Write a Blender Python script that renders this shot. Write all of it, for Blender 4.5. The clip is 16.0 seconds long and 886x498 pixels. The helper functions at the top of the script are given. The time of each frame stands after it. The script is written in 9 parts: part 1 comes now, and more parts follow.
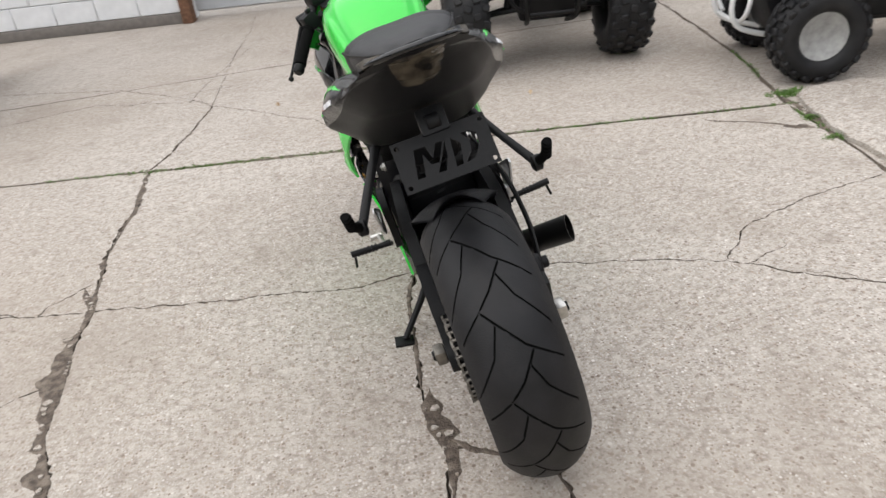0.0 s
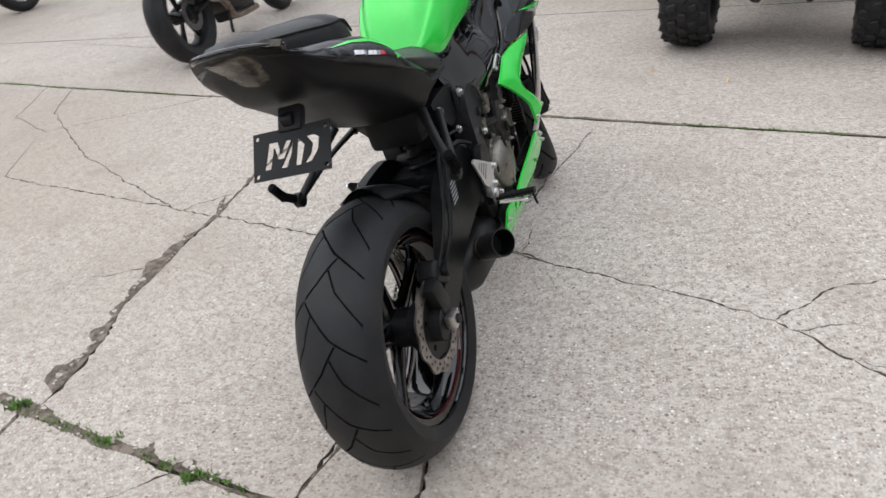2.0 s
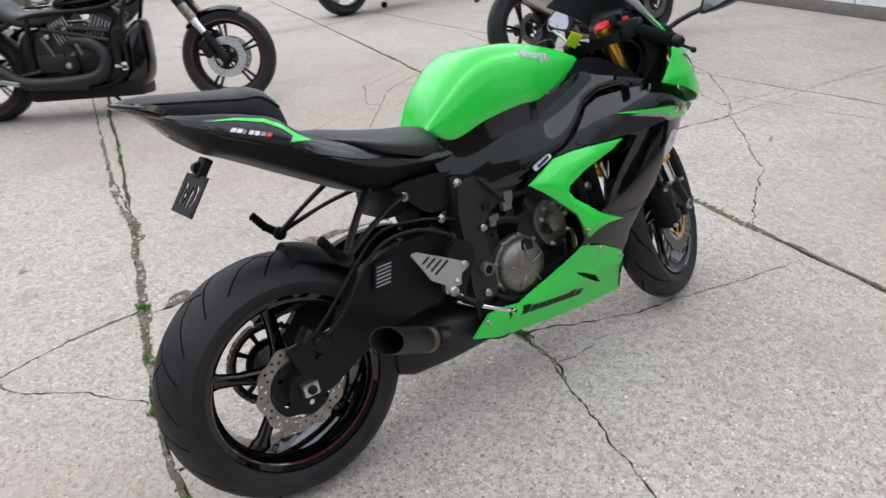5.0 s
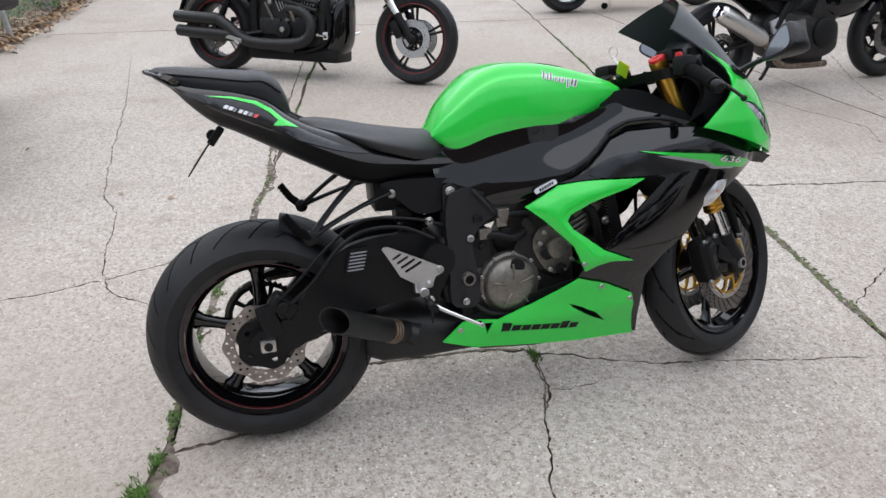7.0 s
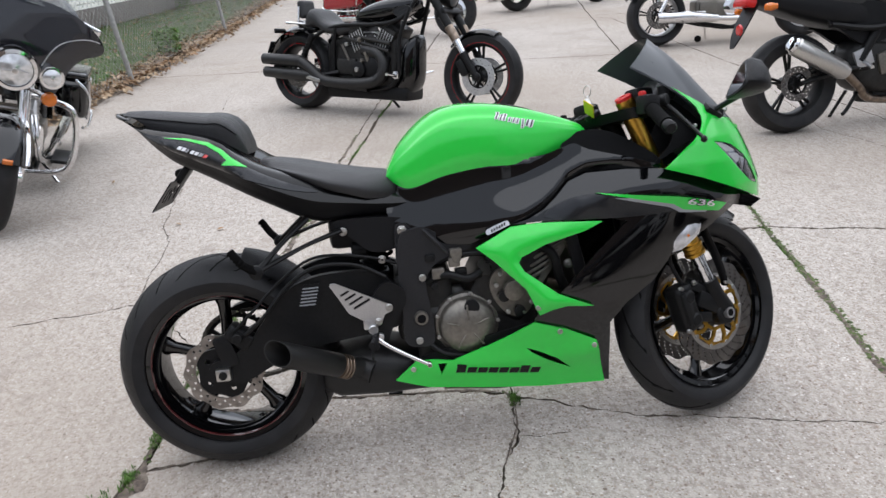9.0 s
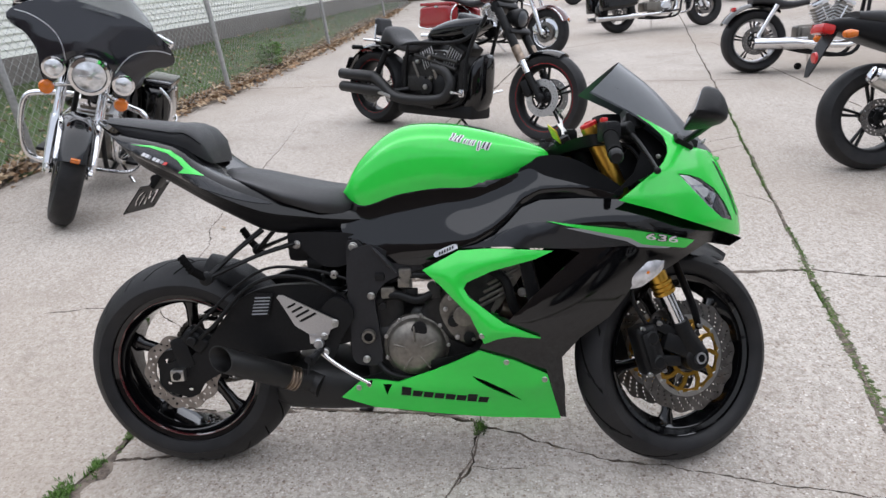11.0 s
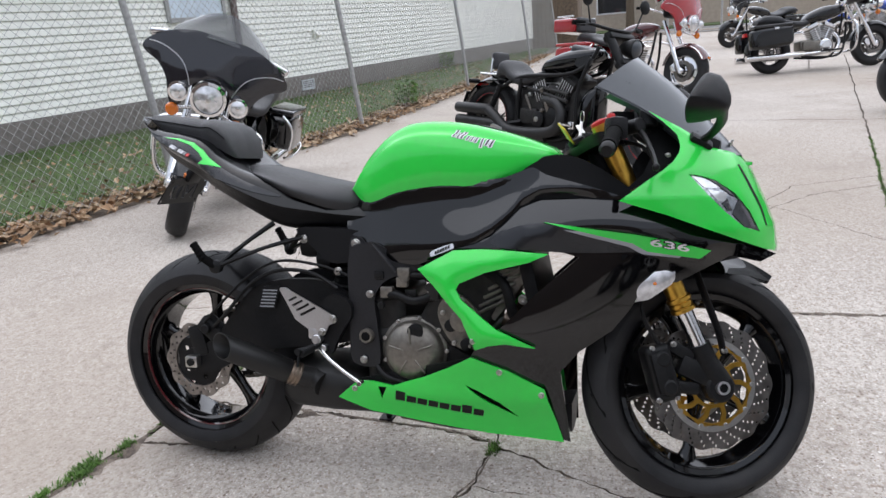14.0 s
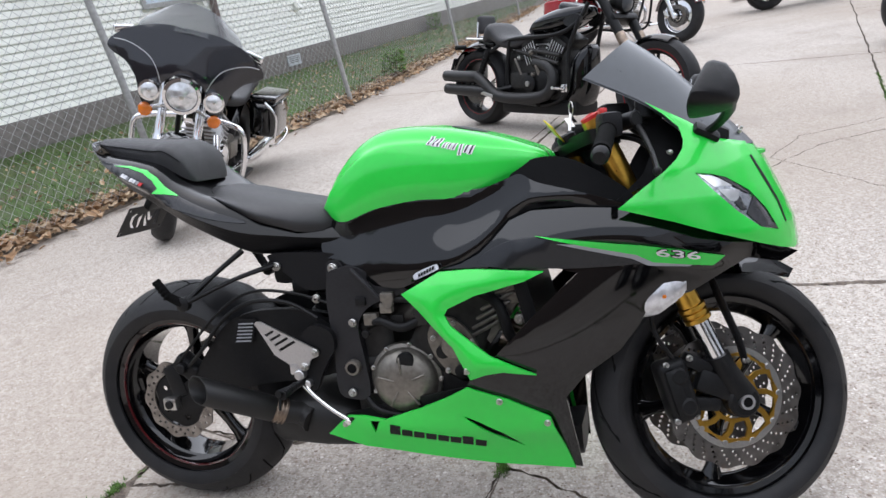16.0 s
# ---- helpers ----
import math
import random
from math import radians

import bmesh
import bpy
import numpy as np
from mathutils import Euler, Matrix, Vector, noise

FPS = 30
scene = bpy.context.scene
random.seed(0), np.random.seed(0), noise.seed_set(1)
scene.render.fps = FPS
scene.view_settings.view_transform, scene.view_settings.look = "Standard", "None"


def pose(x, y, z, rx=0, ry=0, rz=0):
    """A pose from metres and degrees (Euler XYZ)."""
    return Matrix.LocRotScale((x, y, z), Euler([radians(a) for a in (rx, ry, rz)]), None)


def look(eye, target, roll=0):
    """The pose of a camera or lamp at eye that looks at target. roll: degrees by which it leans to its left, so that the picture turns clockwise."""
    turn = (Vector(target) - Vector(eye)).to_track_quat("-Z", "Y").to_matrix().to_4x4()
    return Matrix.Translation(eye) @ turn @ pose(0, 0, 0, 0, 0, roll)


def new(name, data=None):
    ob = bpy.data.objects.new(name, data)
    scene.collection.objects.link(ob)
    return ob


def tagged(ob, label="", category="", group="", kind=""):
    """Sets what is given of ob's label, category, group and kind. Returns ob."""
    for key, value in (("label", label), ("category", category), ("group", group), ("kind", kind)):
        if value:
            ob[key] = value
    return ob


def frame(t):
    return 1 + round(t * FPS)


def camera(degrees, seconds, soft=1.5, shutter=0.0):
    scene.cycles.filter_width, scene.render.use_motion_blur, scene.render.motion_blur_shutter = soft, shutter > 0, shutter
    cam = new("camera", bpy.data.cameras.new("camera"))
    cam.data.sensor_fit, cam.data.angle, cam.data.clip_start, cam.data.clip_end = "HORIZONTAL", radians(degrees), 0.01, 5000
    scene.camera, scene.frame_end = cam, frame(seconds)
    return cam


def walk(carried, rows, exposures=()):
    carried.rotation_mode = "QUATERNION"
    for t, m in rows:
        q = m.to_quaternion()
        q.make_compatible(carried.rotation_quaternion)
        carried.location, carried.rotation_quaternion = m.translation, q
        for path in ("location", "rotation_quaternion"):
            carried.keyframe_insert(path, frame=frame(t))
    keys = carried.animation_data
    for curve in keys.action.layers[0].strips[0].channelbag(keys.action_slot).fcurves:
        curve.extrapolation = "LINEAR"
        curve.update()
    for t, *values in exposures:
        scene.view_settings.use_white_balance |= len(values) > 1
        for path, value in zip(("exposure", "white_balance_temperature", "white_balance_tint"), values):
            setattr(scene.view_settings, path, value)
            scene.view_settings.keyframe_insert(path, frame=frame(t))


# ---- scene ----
cam = camera(63.7, 16.0, shutter=0.4)
PATH = [
    (0, (-0.405, -1.209, 1.244), (-0.067, 0.497, 0.256), -6.8),
    (0.5, (-0.187, -1.224, 1.244), (-0.102, 0.502, 0.238), -9.5),
    (1, (0.01, -1.207, 1.266), (-0.101, 0.508, 0.244), -10.3),
    (1.5, (0.266, -1.253, 1.286), (-0.053, 0.446, 0.281), -8.4),
    (2, (0.457, -1.208, 1.278), (-0.053, 0.427, 0.245), -8.1),
    (2.5, (0.648, -1.077, 1.3), (-0.015, 0.499, 0.263), -6.1),
    (3, (0.847, -1.0, 1.309), (-0.003, 0.497, 0.292), -5.2),
    (3.5, (1.041, -0.933, 1.323), (-0.017, 0.463, 0.357), -5.0),
    (4, (1.146, -0.786, 1.316), (-0.052, 0.496, 0.356), -4.7),
    (4.5, (1.217, -0.647, 1.337), (-0.078, 0.535, 0.375), -4.1),
    (5, (1.347, -0.516, 1.357), (-0.083, 0.534, 0.433), -4.8),
    (5.2, (1.403, -0.476, 1.384), (-0.075, 0.506, 0.463), -4.5),
    (7.3, (1.706, 0.053, 1.388), (-0.019, 0.523, 0.491), -1.5),
    (7.5, (1.72, 0.081, 1.389), (-0.018, 0.53, 0.507), -1.7),
    (8, (1.713, 0.19, 1.369), (-0.045, 0.576, 0.496), -2.7),
    (8.5, (1.698, 0.308, 1.375), (-0.083, 0.608, 0.518), -3.2),
    (9, (1.772, 0.432, 1.384), (-0.043, 0.632, 0.568), -4.3),
    (9.2, (1.817, 0.482, 1.385), (-0.007, 0.647, 0.581), -4.2),
    (11.3, (1.764, 0.888, 1.341), (-0.088, 0.743, 0.599), -4.1),
    (11.5, (1.765, 0.915, 1.33), (-0.086, 0.732, 0.594), -4.2),
    (12, (1.711, 0.947, 1.285), (-0.134, 0.717, 0.547), -4.3),
    (12.5, (1.621, 0.977, 1.231), (-0.226, 0.74, 0.501), -3.9),
    (13, (1.61, 1.042, 1.205), (-0.253, 0.785, 0.526), -4.9),
    (13.5, (1.675, 1.152, 1.199), (-0.193, 0.757, 0.605), -4.9),
    (14, (1.696, 1.205, 1.195), (-0.146, 0.708, 0.594), -4.9),
    (14.5, (1.654, 1.232, 1.174), (-0.178, 0.732, 0.548), -4.9),
    (15, (1.565, 1.231, 1.187), (-0.25, 0.737, 0.508), -5.9),
    (15.5, (1.485, 1.218, 1.23), (-0.324, 0.725, 0.533), -7.6),
    (16, (1.48, 1.217, 1.262), (-0.32, 0.699, 0.561), -9.9),
]
walk(cam, [(t, look(eye, target, roll)) for t, eye, target, roll in PATH], exposures=[(0, 0.06, 6550, 10), (2, 0.05, 6250, 10), (4, 0.05, 6100, 10), (9, 0.05, 6100, 11), (12.5, 0.08, 6100, 12), (15, 0.15, 6050, 12), (16, 0.24, 6050, 12)])

# world and light: a bright overcast day
world = bpy.data.worlds.new("sky")
scene.world = world
world.use_nodes = True
wn, wl = world.node_tree.nodes, world.node_tree.links
sky = wn.new("ShaderNodeTexSky")
sky.sky_type, sky.sun_disc = "NISHITA", False
sky.sun_elevation, sky.sun_rotation = radians(65), radians(254)
sky.air_density, sky.dust_density, sky.ozone_density = 1.0, 4.0, 1.0
soften = wn.new("ShaderNodeMix")
soften.data_type = "RGBA"
soften.inputs[0].default_value = 0.72
soften.inputs[7].default_value = (9.25, 9.6, 10.2, 1)
wl.new(sky.outputs[0], soften.inputs[6])
wl.new(soften.outputs[2], wn["Background"].inputs[0])
wn["Background"].inputs[1].default_value = 0.105
sun_data = bpy.data.lights.new("sun", "SUN")
sun_data.energy, sun_data.angle, sun_data.color = 2.6, radians(120), (1.0, 0.982, 0.965)
sun = new("sun", sun_data)
sun.matrix_world = look((0, 0, 20), (2.2, -0.6, 12.2))


# materials
def material(name, color, rough=0.5, metal=0.0, vary=0.12, grain=40.0, bump=0.0, bump_scale=200.0, coat=0.0, dirt=None, dirt_scale=4.0, dirt_lo=0.55, dirt_hi=0.75, spec=0.5):
    m = bpy.data.materials.new(name)
    m.use_nodes = True
    nt = m.node_tree
    n, l = nt.nodes, nt.links
    b = n["Principled BSDF"]
    b.inputs["Roughness"].default_value = rough
    b.inputs["Metallic"].default_value = metal
    b.inputs["Specular IOR Level"].default_value = spec
    b.inputs["Coat Weight"].default_value = coat
    b.inputs["Coat Roughness"].default_value = 0.04
    tc = n.new("ShaderNodeTexCoord")
    fine = n.new("ShaderNodeTexNoise")
    fine.inputs["Scale"].default_value, fine.inputs["Detail"].default_value = grain, 6
    l.new(tc.outputs["Object"], fine.inputs["Vector"])
    ramp = n.new("ShaderNodeMapRange")
    ramp.inputs[1].default_value, ramp.inputs[2].default_value = 0.3, 0.7
    ramp.inputs[3].default_value, ramp.inputs[4].default_value = 1 - vary, 1 + vary
    l.new(fine.outputs[0], ramp.inputs[0])
    mul = n.new("ShaderNodeVectorMath")
    mul.operation = "SCALE"
    mul.inputs[0].default_value = color
    l.new(ramp.outputs[0], mul.inputs["Scale"])
    last = mul.outputs[0]
    if dirt:
        big = n.new("ShaderNodeTexNoise")
        big.inputs["Scale"].default_value, big.inputs["Detail"].default_value = dirt_scale, 8
        l.new(tc.outputs["Object"], big.inputs["Vector"])
        r2 = n.new("ShaderNodeMapRange")
        r2.inputs[1].default_value, r2.inputs[2].default_value = dirt_lo, dirt_hi
        l.new(big.outputs[0], r2.inputs[0])
        mix = n.new("ShaderNodeMix")
        mix.data_type = "RGBA"
        l.new(r2.outputs[0], mix.inputs[0])
        l.new(last, mix.inputs[6])
        mix.inputs[7].default_value = (*dirt, 1)
        last = mix.outputs[2]
    l.new(last, b.inputs["Base Color"])
    rr = n.new("ShaderNodeMapRange")
    rr.inputs[3].default_value, rr.inputs[4].default_value = max(0.02, rough * 0.8), min(1, rough * 1.2)
    l.new(fine.outputs[0], rr.inputs[0])
    l.new(rr.outputs[0], b.inputs["Roughness"])
    if bump:
        bt = n.new("ShaderNodeTexNoise")
        bt.inputs["Scale"].default_value, bt.inputs["Detail"].default_value = bump_scale, 4
        l.new(tc.outputs["Object"], bt.inputs["Vector"])
        bp = n.new("ShaderNodeBump")
        bp.inputs["Strength"].default_value, bp.inputs["Distance"].default_value = 1.0, bump
        l.new(bt.outputs[0], bp.inputs["Height"])
        l.new(bp.outputs[0], b.inputs["Normal"])
    return m


def concrete_material():
    """Weathered broom-worn concrete: pale paste, exposed stones of many tones, stains."""
    m = bpy.data.materials.new("worn_concrete")
    m.use_nodes = True
    n, l = m.node_tree.nodes, m.node_tree.links
    b = n["Principled BSDF"]
    b.inputs["Roughness"].default_value = 0.88
    b.inputs["Specular IOR Level"].default_value = 0.3
    tc = n.new("ShaderNodeTexCoord")

    def noise_tex(scale, detail, lo, hi, a, z):
        t = n.new("ShaderNodeTexNoise")
        t.inputs["Scale"].default_value, t.inputs["Detail"].default_value = scale, detail
        l.new(tc.outputs["Object"], t.inputs["Vector"])
        r = n.new("ShaderNodeMapRange")
        r.inputs[1].default_value, r.inputs[2].default_value, r.inputs[3].default_value, r.inputs[4].default_value = lo, hi, a, z
        l.new(t.outputs[0], r.inputs[0])
        return r.outputs[0]

    def mix(fac, a, c):
        x = n.new("ShaderNodeMix")
        x.data_type = "RGBA"
        l.new(fac, x.inputs[0])
        if isinstance(a, tuple):
            x.inputs[6].default_value = (*a, 1)
        else:
            l.new(a, x.inputs[6])
        if isinstance(c, tuple):
            x.inputs[7].default_value = (*c, 1)
        else:
            l.new(c, x.inputs[7])
        return x.outputs[2]

    def pebbles(scale, reach, share):
        """Stones of one size: a mask of their outlines and a tone for each."""
        v = n.new("ShaderNodeTexVoronoi")
        v.inputs["Scale"].default_value = scale
        l.new(tc.outputs["Object"], v.inputs["Vector"])
        edge = n.new("ShaderNodeMapRange")
        edge.inputs[1].default_value, edge.inputs[2].default_value, edge.inputs[3].default_value, edge.inputs[4].default_value = reach * 0.7, reach, 1, 0
        l.new(v.outputs["Distance"], edge.inputs[0])
        sep = n.new("ShaderNodeSeparateColor")
        l.new(v.outputs["Color"], sep.inputs[0])
        pick = n.new("ShaderNodeMath")
        pick.operation = "LESS_THAN"
        pick.inputs[1].default_value = share
        l.new(sep.outputs[1], pick.inputs[0])
        both = n.new("ShaderNodeMath")
        both.operation = "MULTIPLY"
        l.new(edge.outputs[0], both.inputs[0])
        l.new(pick.outputs[0], both.inputs[1])
        tone = n.new("ShaderNodeValToRGB")
        tone.color_ramp.elements[0].color, tone.color_ramp.elements[1].color = (0.17, 0.135, 0.11, 1), (0.72, 0.69, 0.65, 1)
        for pos, c in ((0.25, (0.30, 0.235, 0.185)), (0.5, (0.42, 0.365, 0.31)), (0.8, (0.55, 0.51, 0.465))):
            e = tone.color_ramp.elements.new(pos)
            e.color = (*c, 1)
        l.new(sep.outputs[0], tone.inputs[0])
        return both.outputs[0], tone.outputs[0]

    base = mix(noise_tex(1.3, 8, 0.35, 0.65, 0, 1), (0.42, 0.375, 0.33), (0.525, 0.482, 0.435))
    base = mix(noise_tex(24, 9, 0.40, 0.64, 0, 0.6), base, (0.31, 0.27, 0.232))
    base = mix(noise_tex(150, 3, 0.50, 0.63, 0, 0.6), base, (0.65, 0.61, 0.565))
    base = mix(noise_tex(105, 5, 0.54, 0.66, 0, 0.65), base, (0.20, 0.165, 0.138))
    base = mix(noise_tex(52, 8, 0.51, 0.63, 0, 0.55), base, (0.235, 0.195, 0.16))
    base = mix(noise_tex(38, 7, 0.53, 0.66, 0, 0.5), base, (0.60, 0.555, 0.50))
    for scale, reach, share in ((66, 0.40, 0.20), (120, 0.46, 0.40)):
        mask, tone = pebbles(scale, reach, share)
        base = mix(mask, base, tone)
    base = mix(noise_tex(0.7, 6, 0.54, 0.78, 0, 0.4), base, (0.27, 0.23, 0.195))
    base = mix(noise_tex(0.33, 7, 0.45, 0.68, 0, 0.65), base, (0.33, 0.275, 0.22))
    base = mix(noise_tex(2.2, 9, 0.52, 0.70, 0, 0.35), base, (0.29, 0.245, 0.205))
    base = mix(noise_tex(7, 7, 0.60, 0.74, 0, 0.45), base, (0.24, 0.20, 0.165))
    l.new(base, b.inputs["Base Color"])
    bt = n.new("ShaderNodeTexNoise")
    bt.inputs["Scale"].default_value, bt.inputs["Detail"].default_value = 130, 6
    l.new(tc.outputs["Object"], bt.inputs["Vector"])
    bp = n.new("ShaderNodeBump")
    bp.inputs["Strength"].default_value, bp.inputs["Distance"].default_value = 0.7, 0.004
    l.new(bt.outputs[0], bp.inputs["Height"])
    l.new(bp.outputs[0], b.inputs["Normal"])
    return m


CONCRETE = concrete_material()
SOIL = material("crack_soil", (0.135, 0.108, 0.084), 0.95, vary=0.5, grain=60, bump=0.004, bump_scale=90)
TURF = material("lawn_soil", (0.055, 0.082, 0.022), 0.95, vary=0.45, grain=25, bump=0.01, bump_scale=60, dirt=(0.085, 0.065, 0.04), dirt_scale=1.5)
BLADE = material("grass_blade", (0.072, 0.165, 0.022), 0.6, vary=0.5, grain=3, dirt=(0.20, 0.185, 0.06), dirt_scale=1.2, dirt_lo=0.52, dirt_hi=0.72)
WEED = material("weed_leaf", (0.095, 0.19, 0.03), 0.6, vary=0.5, grain=30)
MOSS = material("dark_moss", (0.075, 0.105, 0.028), 0.9, vary=0.6, grain=60, bump=0.004, bump_scale=200)
LEAF = material("dead_leaf", (0.25, 0.155, 0.085), 0.8, vary=0.7, grain=5, dirt=(0.50, 0.38, 0.25), dirt_scale=9, dirt_lo=0.48, dirt_hi=0.6)
GREEN = material("lime_green_paint", (0.036, 0.64, 0.062), 0.2, vary=0.02, coat=0.35)
BLACK = material("gloss_black_paint", (0.0025, 0.0025, 0.003), 0.06, vary=0.1, coat=0.2, spec=0.5)
TAILBLACK = material("tail_black_paint", (0.004, 0.004, 0.0045), 0.14, vary=0.15, coat=0.0, spec=0.36)
ROTORDARK = material("stained_rotor_steel", (0.30, 0.275, 0.255), 0.42, 1.0, vary=0.35, grain=30)
GREYPAINT = material("charcoal_paint_and_sheen", (0.022, 0.023, 0.026), 0.28, 0.4, vary=0.1, grain=900, coat=0.2, spec=0.35)
PLASTIC = material("satin_black_plastic", (0.0085, 0.0085, 0.0095), 0.45, spec=0.2, vary=0.2, grain=300, bump=0.0004, bump_scale=900)
FRAMEBLACK = material("matt_black_frame", (0.0075, 0.0075, 0.008), 0.45, spec=0.22, vary=0.25, grain=120, dirt=(0.022, 0.020, 0.018), dirt_scale=14, dirt_lo=0.6, dirt_hi=0.85)
VINYL = material("black_seat_vinyl", (0.022, 0.022, 0.024), 0.52, vary=0.15, grain=200, bump=0.0008, bump_scale=650)
RUBBER = material("tyre_rubber", (0.0105, 0.0105, 0.0118), 0.55, spec=0.34, vary=0.35, grain=22, bump=0.0008, bump_scale=300, dirt=(0.026, 0.0245, 0.024), dirt_scale=7, dirt_lo=0.48, dirt_hi=0.8)
RUBBERDARK = material("black_rubber_and_groove_shade", (0.005, 0.005, 0.005), 0.9, vary=0.2, spec=0.08)
STEEL = material("brushed_steel", (0.55, 0.54, 0.52), 0.32, 1.0, vary=0.1, grain=150)
ROTOR = material("brake_rotor_steel", (0.17, 0.16, 0.152), 0.38, 1.0, vary=0.25, grain=40, dirt=(0.2, 0.15, 0.12), dirt_scale=16)
CHROME = material("chrome", (0.80, 0.80, 0.81), 0.07, 1.0, vary=0.03)
ALUMINIUM = material("satin_aluminium", (0.62, 0.62, 0.63), 0.38, 1.0, vary=0.08, grain=300)
ENGINE = material("grey_engine_casting", (0.20, 0.185, 0.162), 0.38, 0.75, vary=0.2, grain=80, bump=0.0005, bump_scale=500)
ENGINEDARK = material("dark_engine_casting", (0.022, 0.021, 0.02), 0.5, 0.4, vary=0.4, grain=40)
GOLD = material("gold_anodised", (0.62, 0.36, 0.06), 0.3, 1.0, vary=0.12, grain=60)
COPPER = material("burnt_exhaust_steel", (0.24, 0.19, 0.15), 0.35, 1.0, vary=0.4, grain=30)
PIPEBLACK = material("black_exhaust_coating", (0.0065, 0.0062, 0.0062), 0.5, vary=0.3, grain=60)
# mirror glass with its dark reflection put into the colour
MIRRORGLASS = material("darkened_mirror_glass", (0.24, 0.25, 0.27), 0.04, 1.0, vary=0.04)
# darker than the satin plastic: the shade of inner spaces is in this colour
SHADEBLACK = material("shade_black_lining", (0.0045, 0.0045, 0.005), 0.62, spec=0.09, vary=0.3, grain=200)
SPARBLACK = material("satin_black_cast_frame", (0.014, 0.014, 0.016), 0.42, spec=0.4, vary=0.2, grain=160, bump=0.0004, bump_scale=700)
# black lifted towards blue: some of the sky's reflection is in the colour
FAIRBLACK = material("black_sky_tinted_fairing", (0.012, 0.012, 0.016), 0.12, vary=0.1, coat=0.5, spec=0.5)
SMOKE = material("smoked_screen", (0.046, 0.052, 0.060), 0.30, vary=0.05, coat=0.4)
CLEARSMOKE = material("clear_smoke_screen", (0.05, 0.055, 0.06), 0.08, vary=0.05, coat=0.6)
CLEARSMOKE.node_tree.nodes["Principled BSDF"].inputs["Alpha"].default_value = 0.55
RED = material("red_anodised", (0.55, 0.02, 0.02), 0.3, vary=0.1)
REDPAINT = material("deep_red_paint", (0.30, 0.008, 0.012), 0.15, vary=0.1, coat=1.0)
MAROON = material("maroon_paint", (0.075, 0.012, 0.014), 0.15, vary=0.1, coat=1.0)
AMBER = material("amber_lens", (0.65, 0.16, 0.01), 0.2, vary=0.1, coat=0.5)
REDLENS = material("red_lens", (0.5, 0.012, 0.012), 0.15, vary=0.1, coat=0.6)
YELLOW = material("yellow_tag", (0.75, 0.55, 0.02), 0.5, vary=0.1)
WHITEMARK = material("pale_marking", (0.72, 0.72, 0.74), 0.35, vary=0.04)
GREYMARK = material("grey_marking", (0.30, 0.31, 0.33), 0.35, vary=0.05)
LENS = material("clear_lens", (0.72, 0.73, 0.74), 0.12, 0.6, vary=0.3, grain=25, coat=1.0)
SIGNALLENS = material("clear_indicator_lens", (0.62, 0.62, 0.64), 0.22, 0.55, vary=0.35, grain=45, bump=0.0012, bump_scale=70, coat=0.8)
SMOKELENS = material("smoked_tail_lens", (0.085, 0.072, 0.055), 0.16, vary=0.5, grain=28, coat=0.3, spec=0.15, dirt=(0.008, 0.007, 0.006), dirt_scale=22, dirt_lo=0.45, dirt_hi=0.6)
SIDING = material("cream_siding", (0.90, 0.90, 0.83), 0.6, vary=0.05, grain=8)
FOUNDATION = material("grey_foundation", (0.185, 0.168, 0.152), 0.9, vary=0.2, grain=20, bump=0.003, bump_scale=80)
BLOCKWHITE = material("white_painted_block", (0.76, 0.77, 0.78), 0.7, vary=0.06, grain=12, bump=0.002, bump_scale=120)
GALV = material("galvanised_steel", (0.34, 0.34, 0.33), 0.5, 0.15, vary=0.2, grain=30)
RUST = material("rusty_steel", (0.19, 0.10, 0.06), 0.8, 0.2, vary=0.4, grain=30)
DOORGREY = material("grey_door_paint", (0.50, 0.52, 0.54), 0.5, vary=0.06, grain=10)
ASPHALT = material("asphalt", (0.16, 0.155, 0.15), 0.9, vary=0.2, grain=60)
WOODDARK = material("weathered_wood", (0.13, 0.095, 0.065), 0.8, vary=0.4, grain=20)
BLUEPAINT = material("blue_paint", (0.02, 0.06, 0.32), 0.15, vary=0.1, coat=1.0)
WHITEPAINT = material("white_paint", (0.75, 0.75, 0.75), 0.25, vary=0.04, coat=0.5)
GLASS = material("dark_window_glass", (0.02, 0.025, 0.03), 0.05, vary=0.1, coat=1.0)


# mesh helpers
SHAPE = [None]


def part(name, bm, mat, parent, label="", smooth=38):
    """One bmesh as one mesh object under a thing or a part."""
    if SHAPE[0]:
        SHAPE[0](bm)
    bmesh.ops.recalc_face_normals(bm, faces=bm.faces)
    me = bpy.data.meshes.new(name)
    bm.to_mesh(me)
    bm.free()
    for mm in (mat if isinstance(mat, (list, tuple)) else [mat]):
        me.materials.append(mm)
    if smooth:
        me.shade_smooth()
        me.set_sharp_from_angle(angle=radians(smooth))
    ob = new(name, me)
    if parent is not None:
        ob.parent = parent
    if label:
        ob["label"] = label
    return ob


def thing(name, m, label, category, group="", kind=""):
    ob = new(name)
    ob.empty_display_size = 0.1
    ob.matrix_world = m
    return tagged(ob, label, category, group, kind)


def loft(bm, rings, caps=True):
    rows = [[bm.verts.new(p) for p in r] for r in rings]
    n = len(rows[0])
    for a, c in zip(rows, rows[1:]):
        for i in range(n):
            bm.faces.new((a[i], a[(i + 1) % n], c[(i + 1) % n], c[i]))
    if caps:
        bm.faces.new(rows[0][::-1])
        bm.faces.new(rows[-1])
    return bm


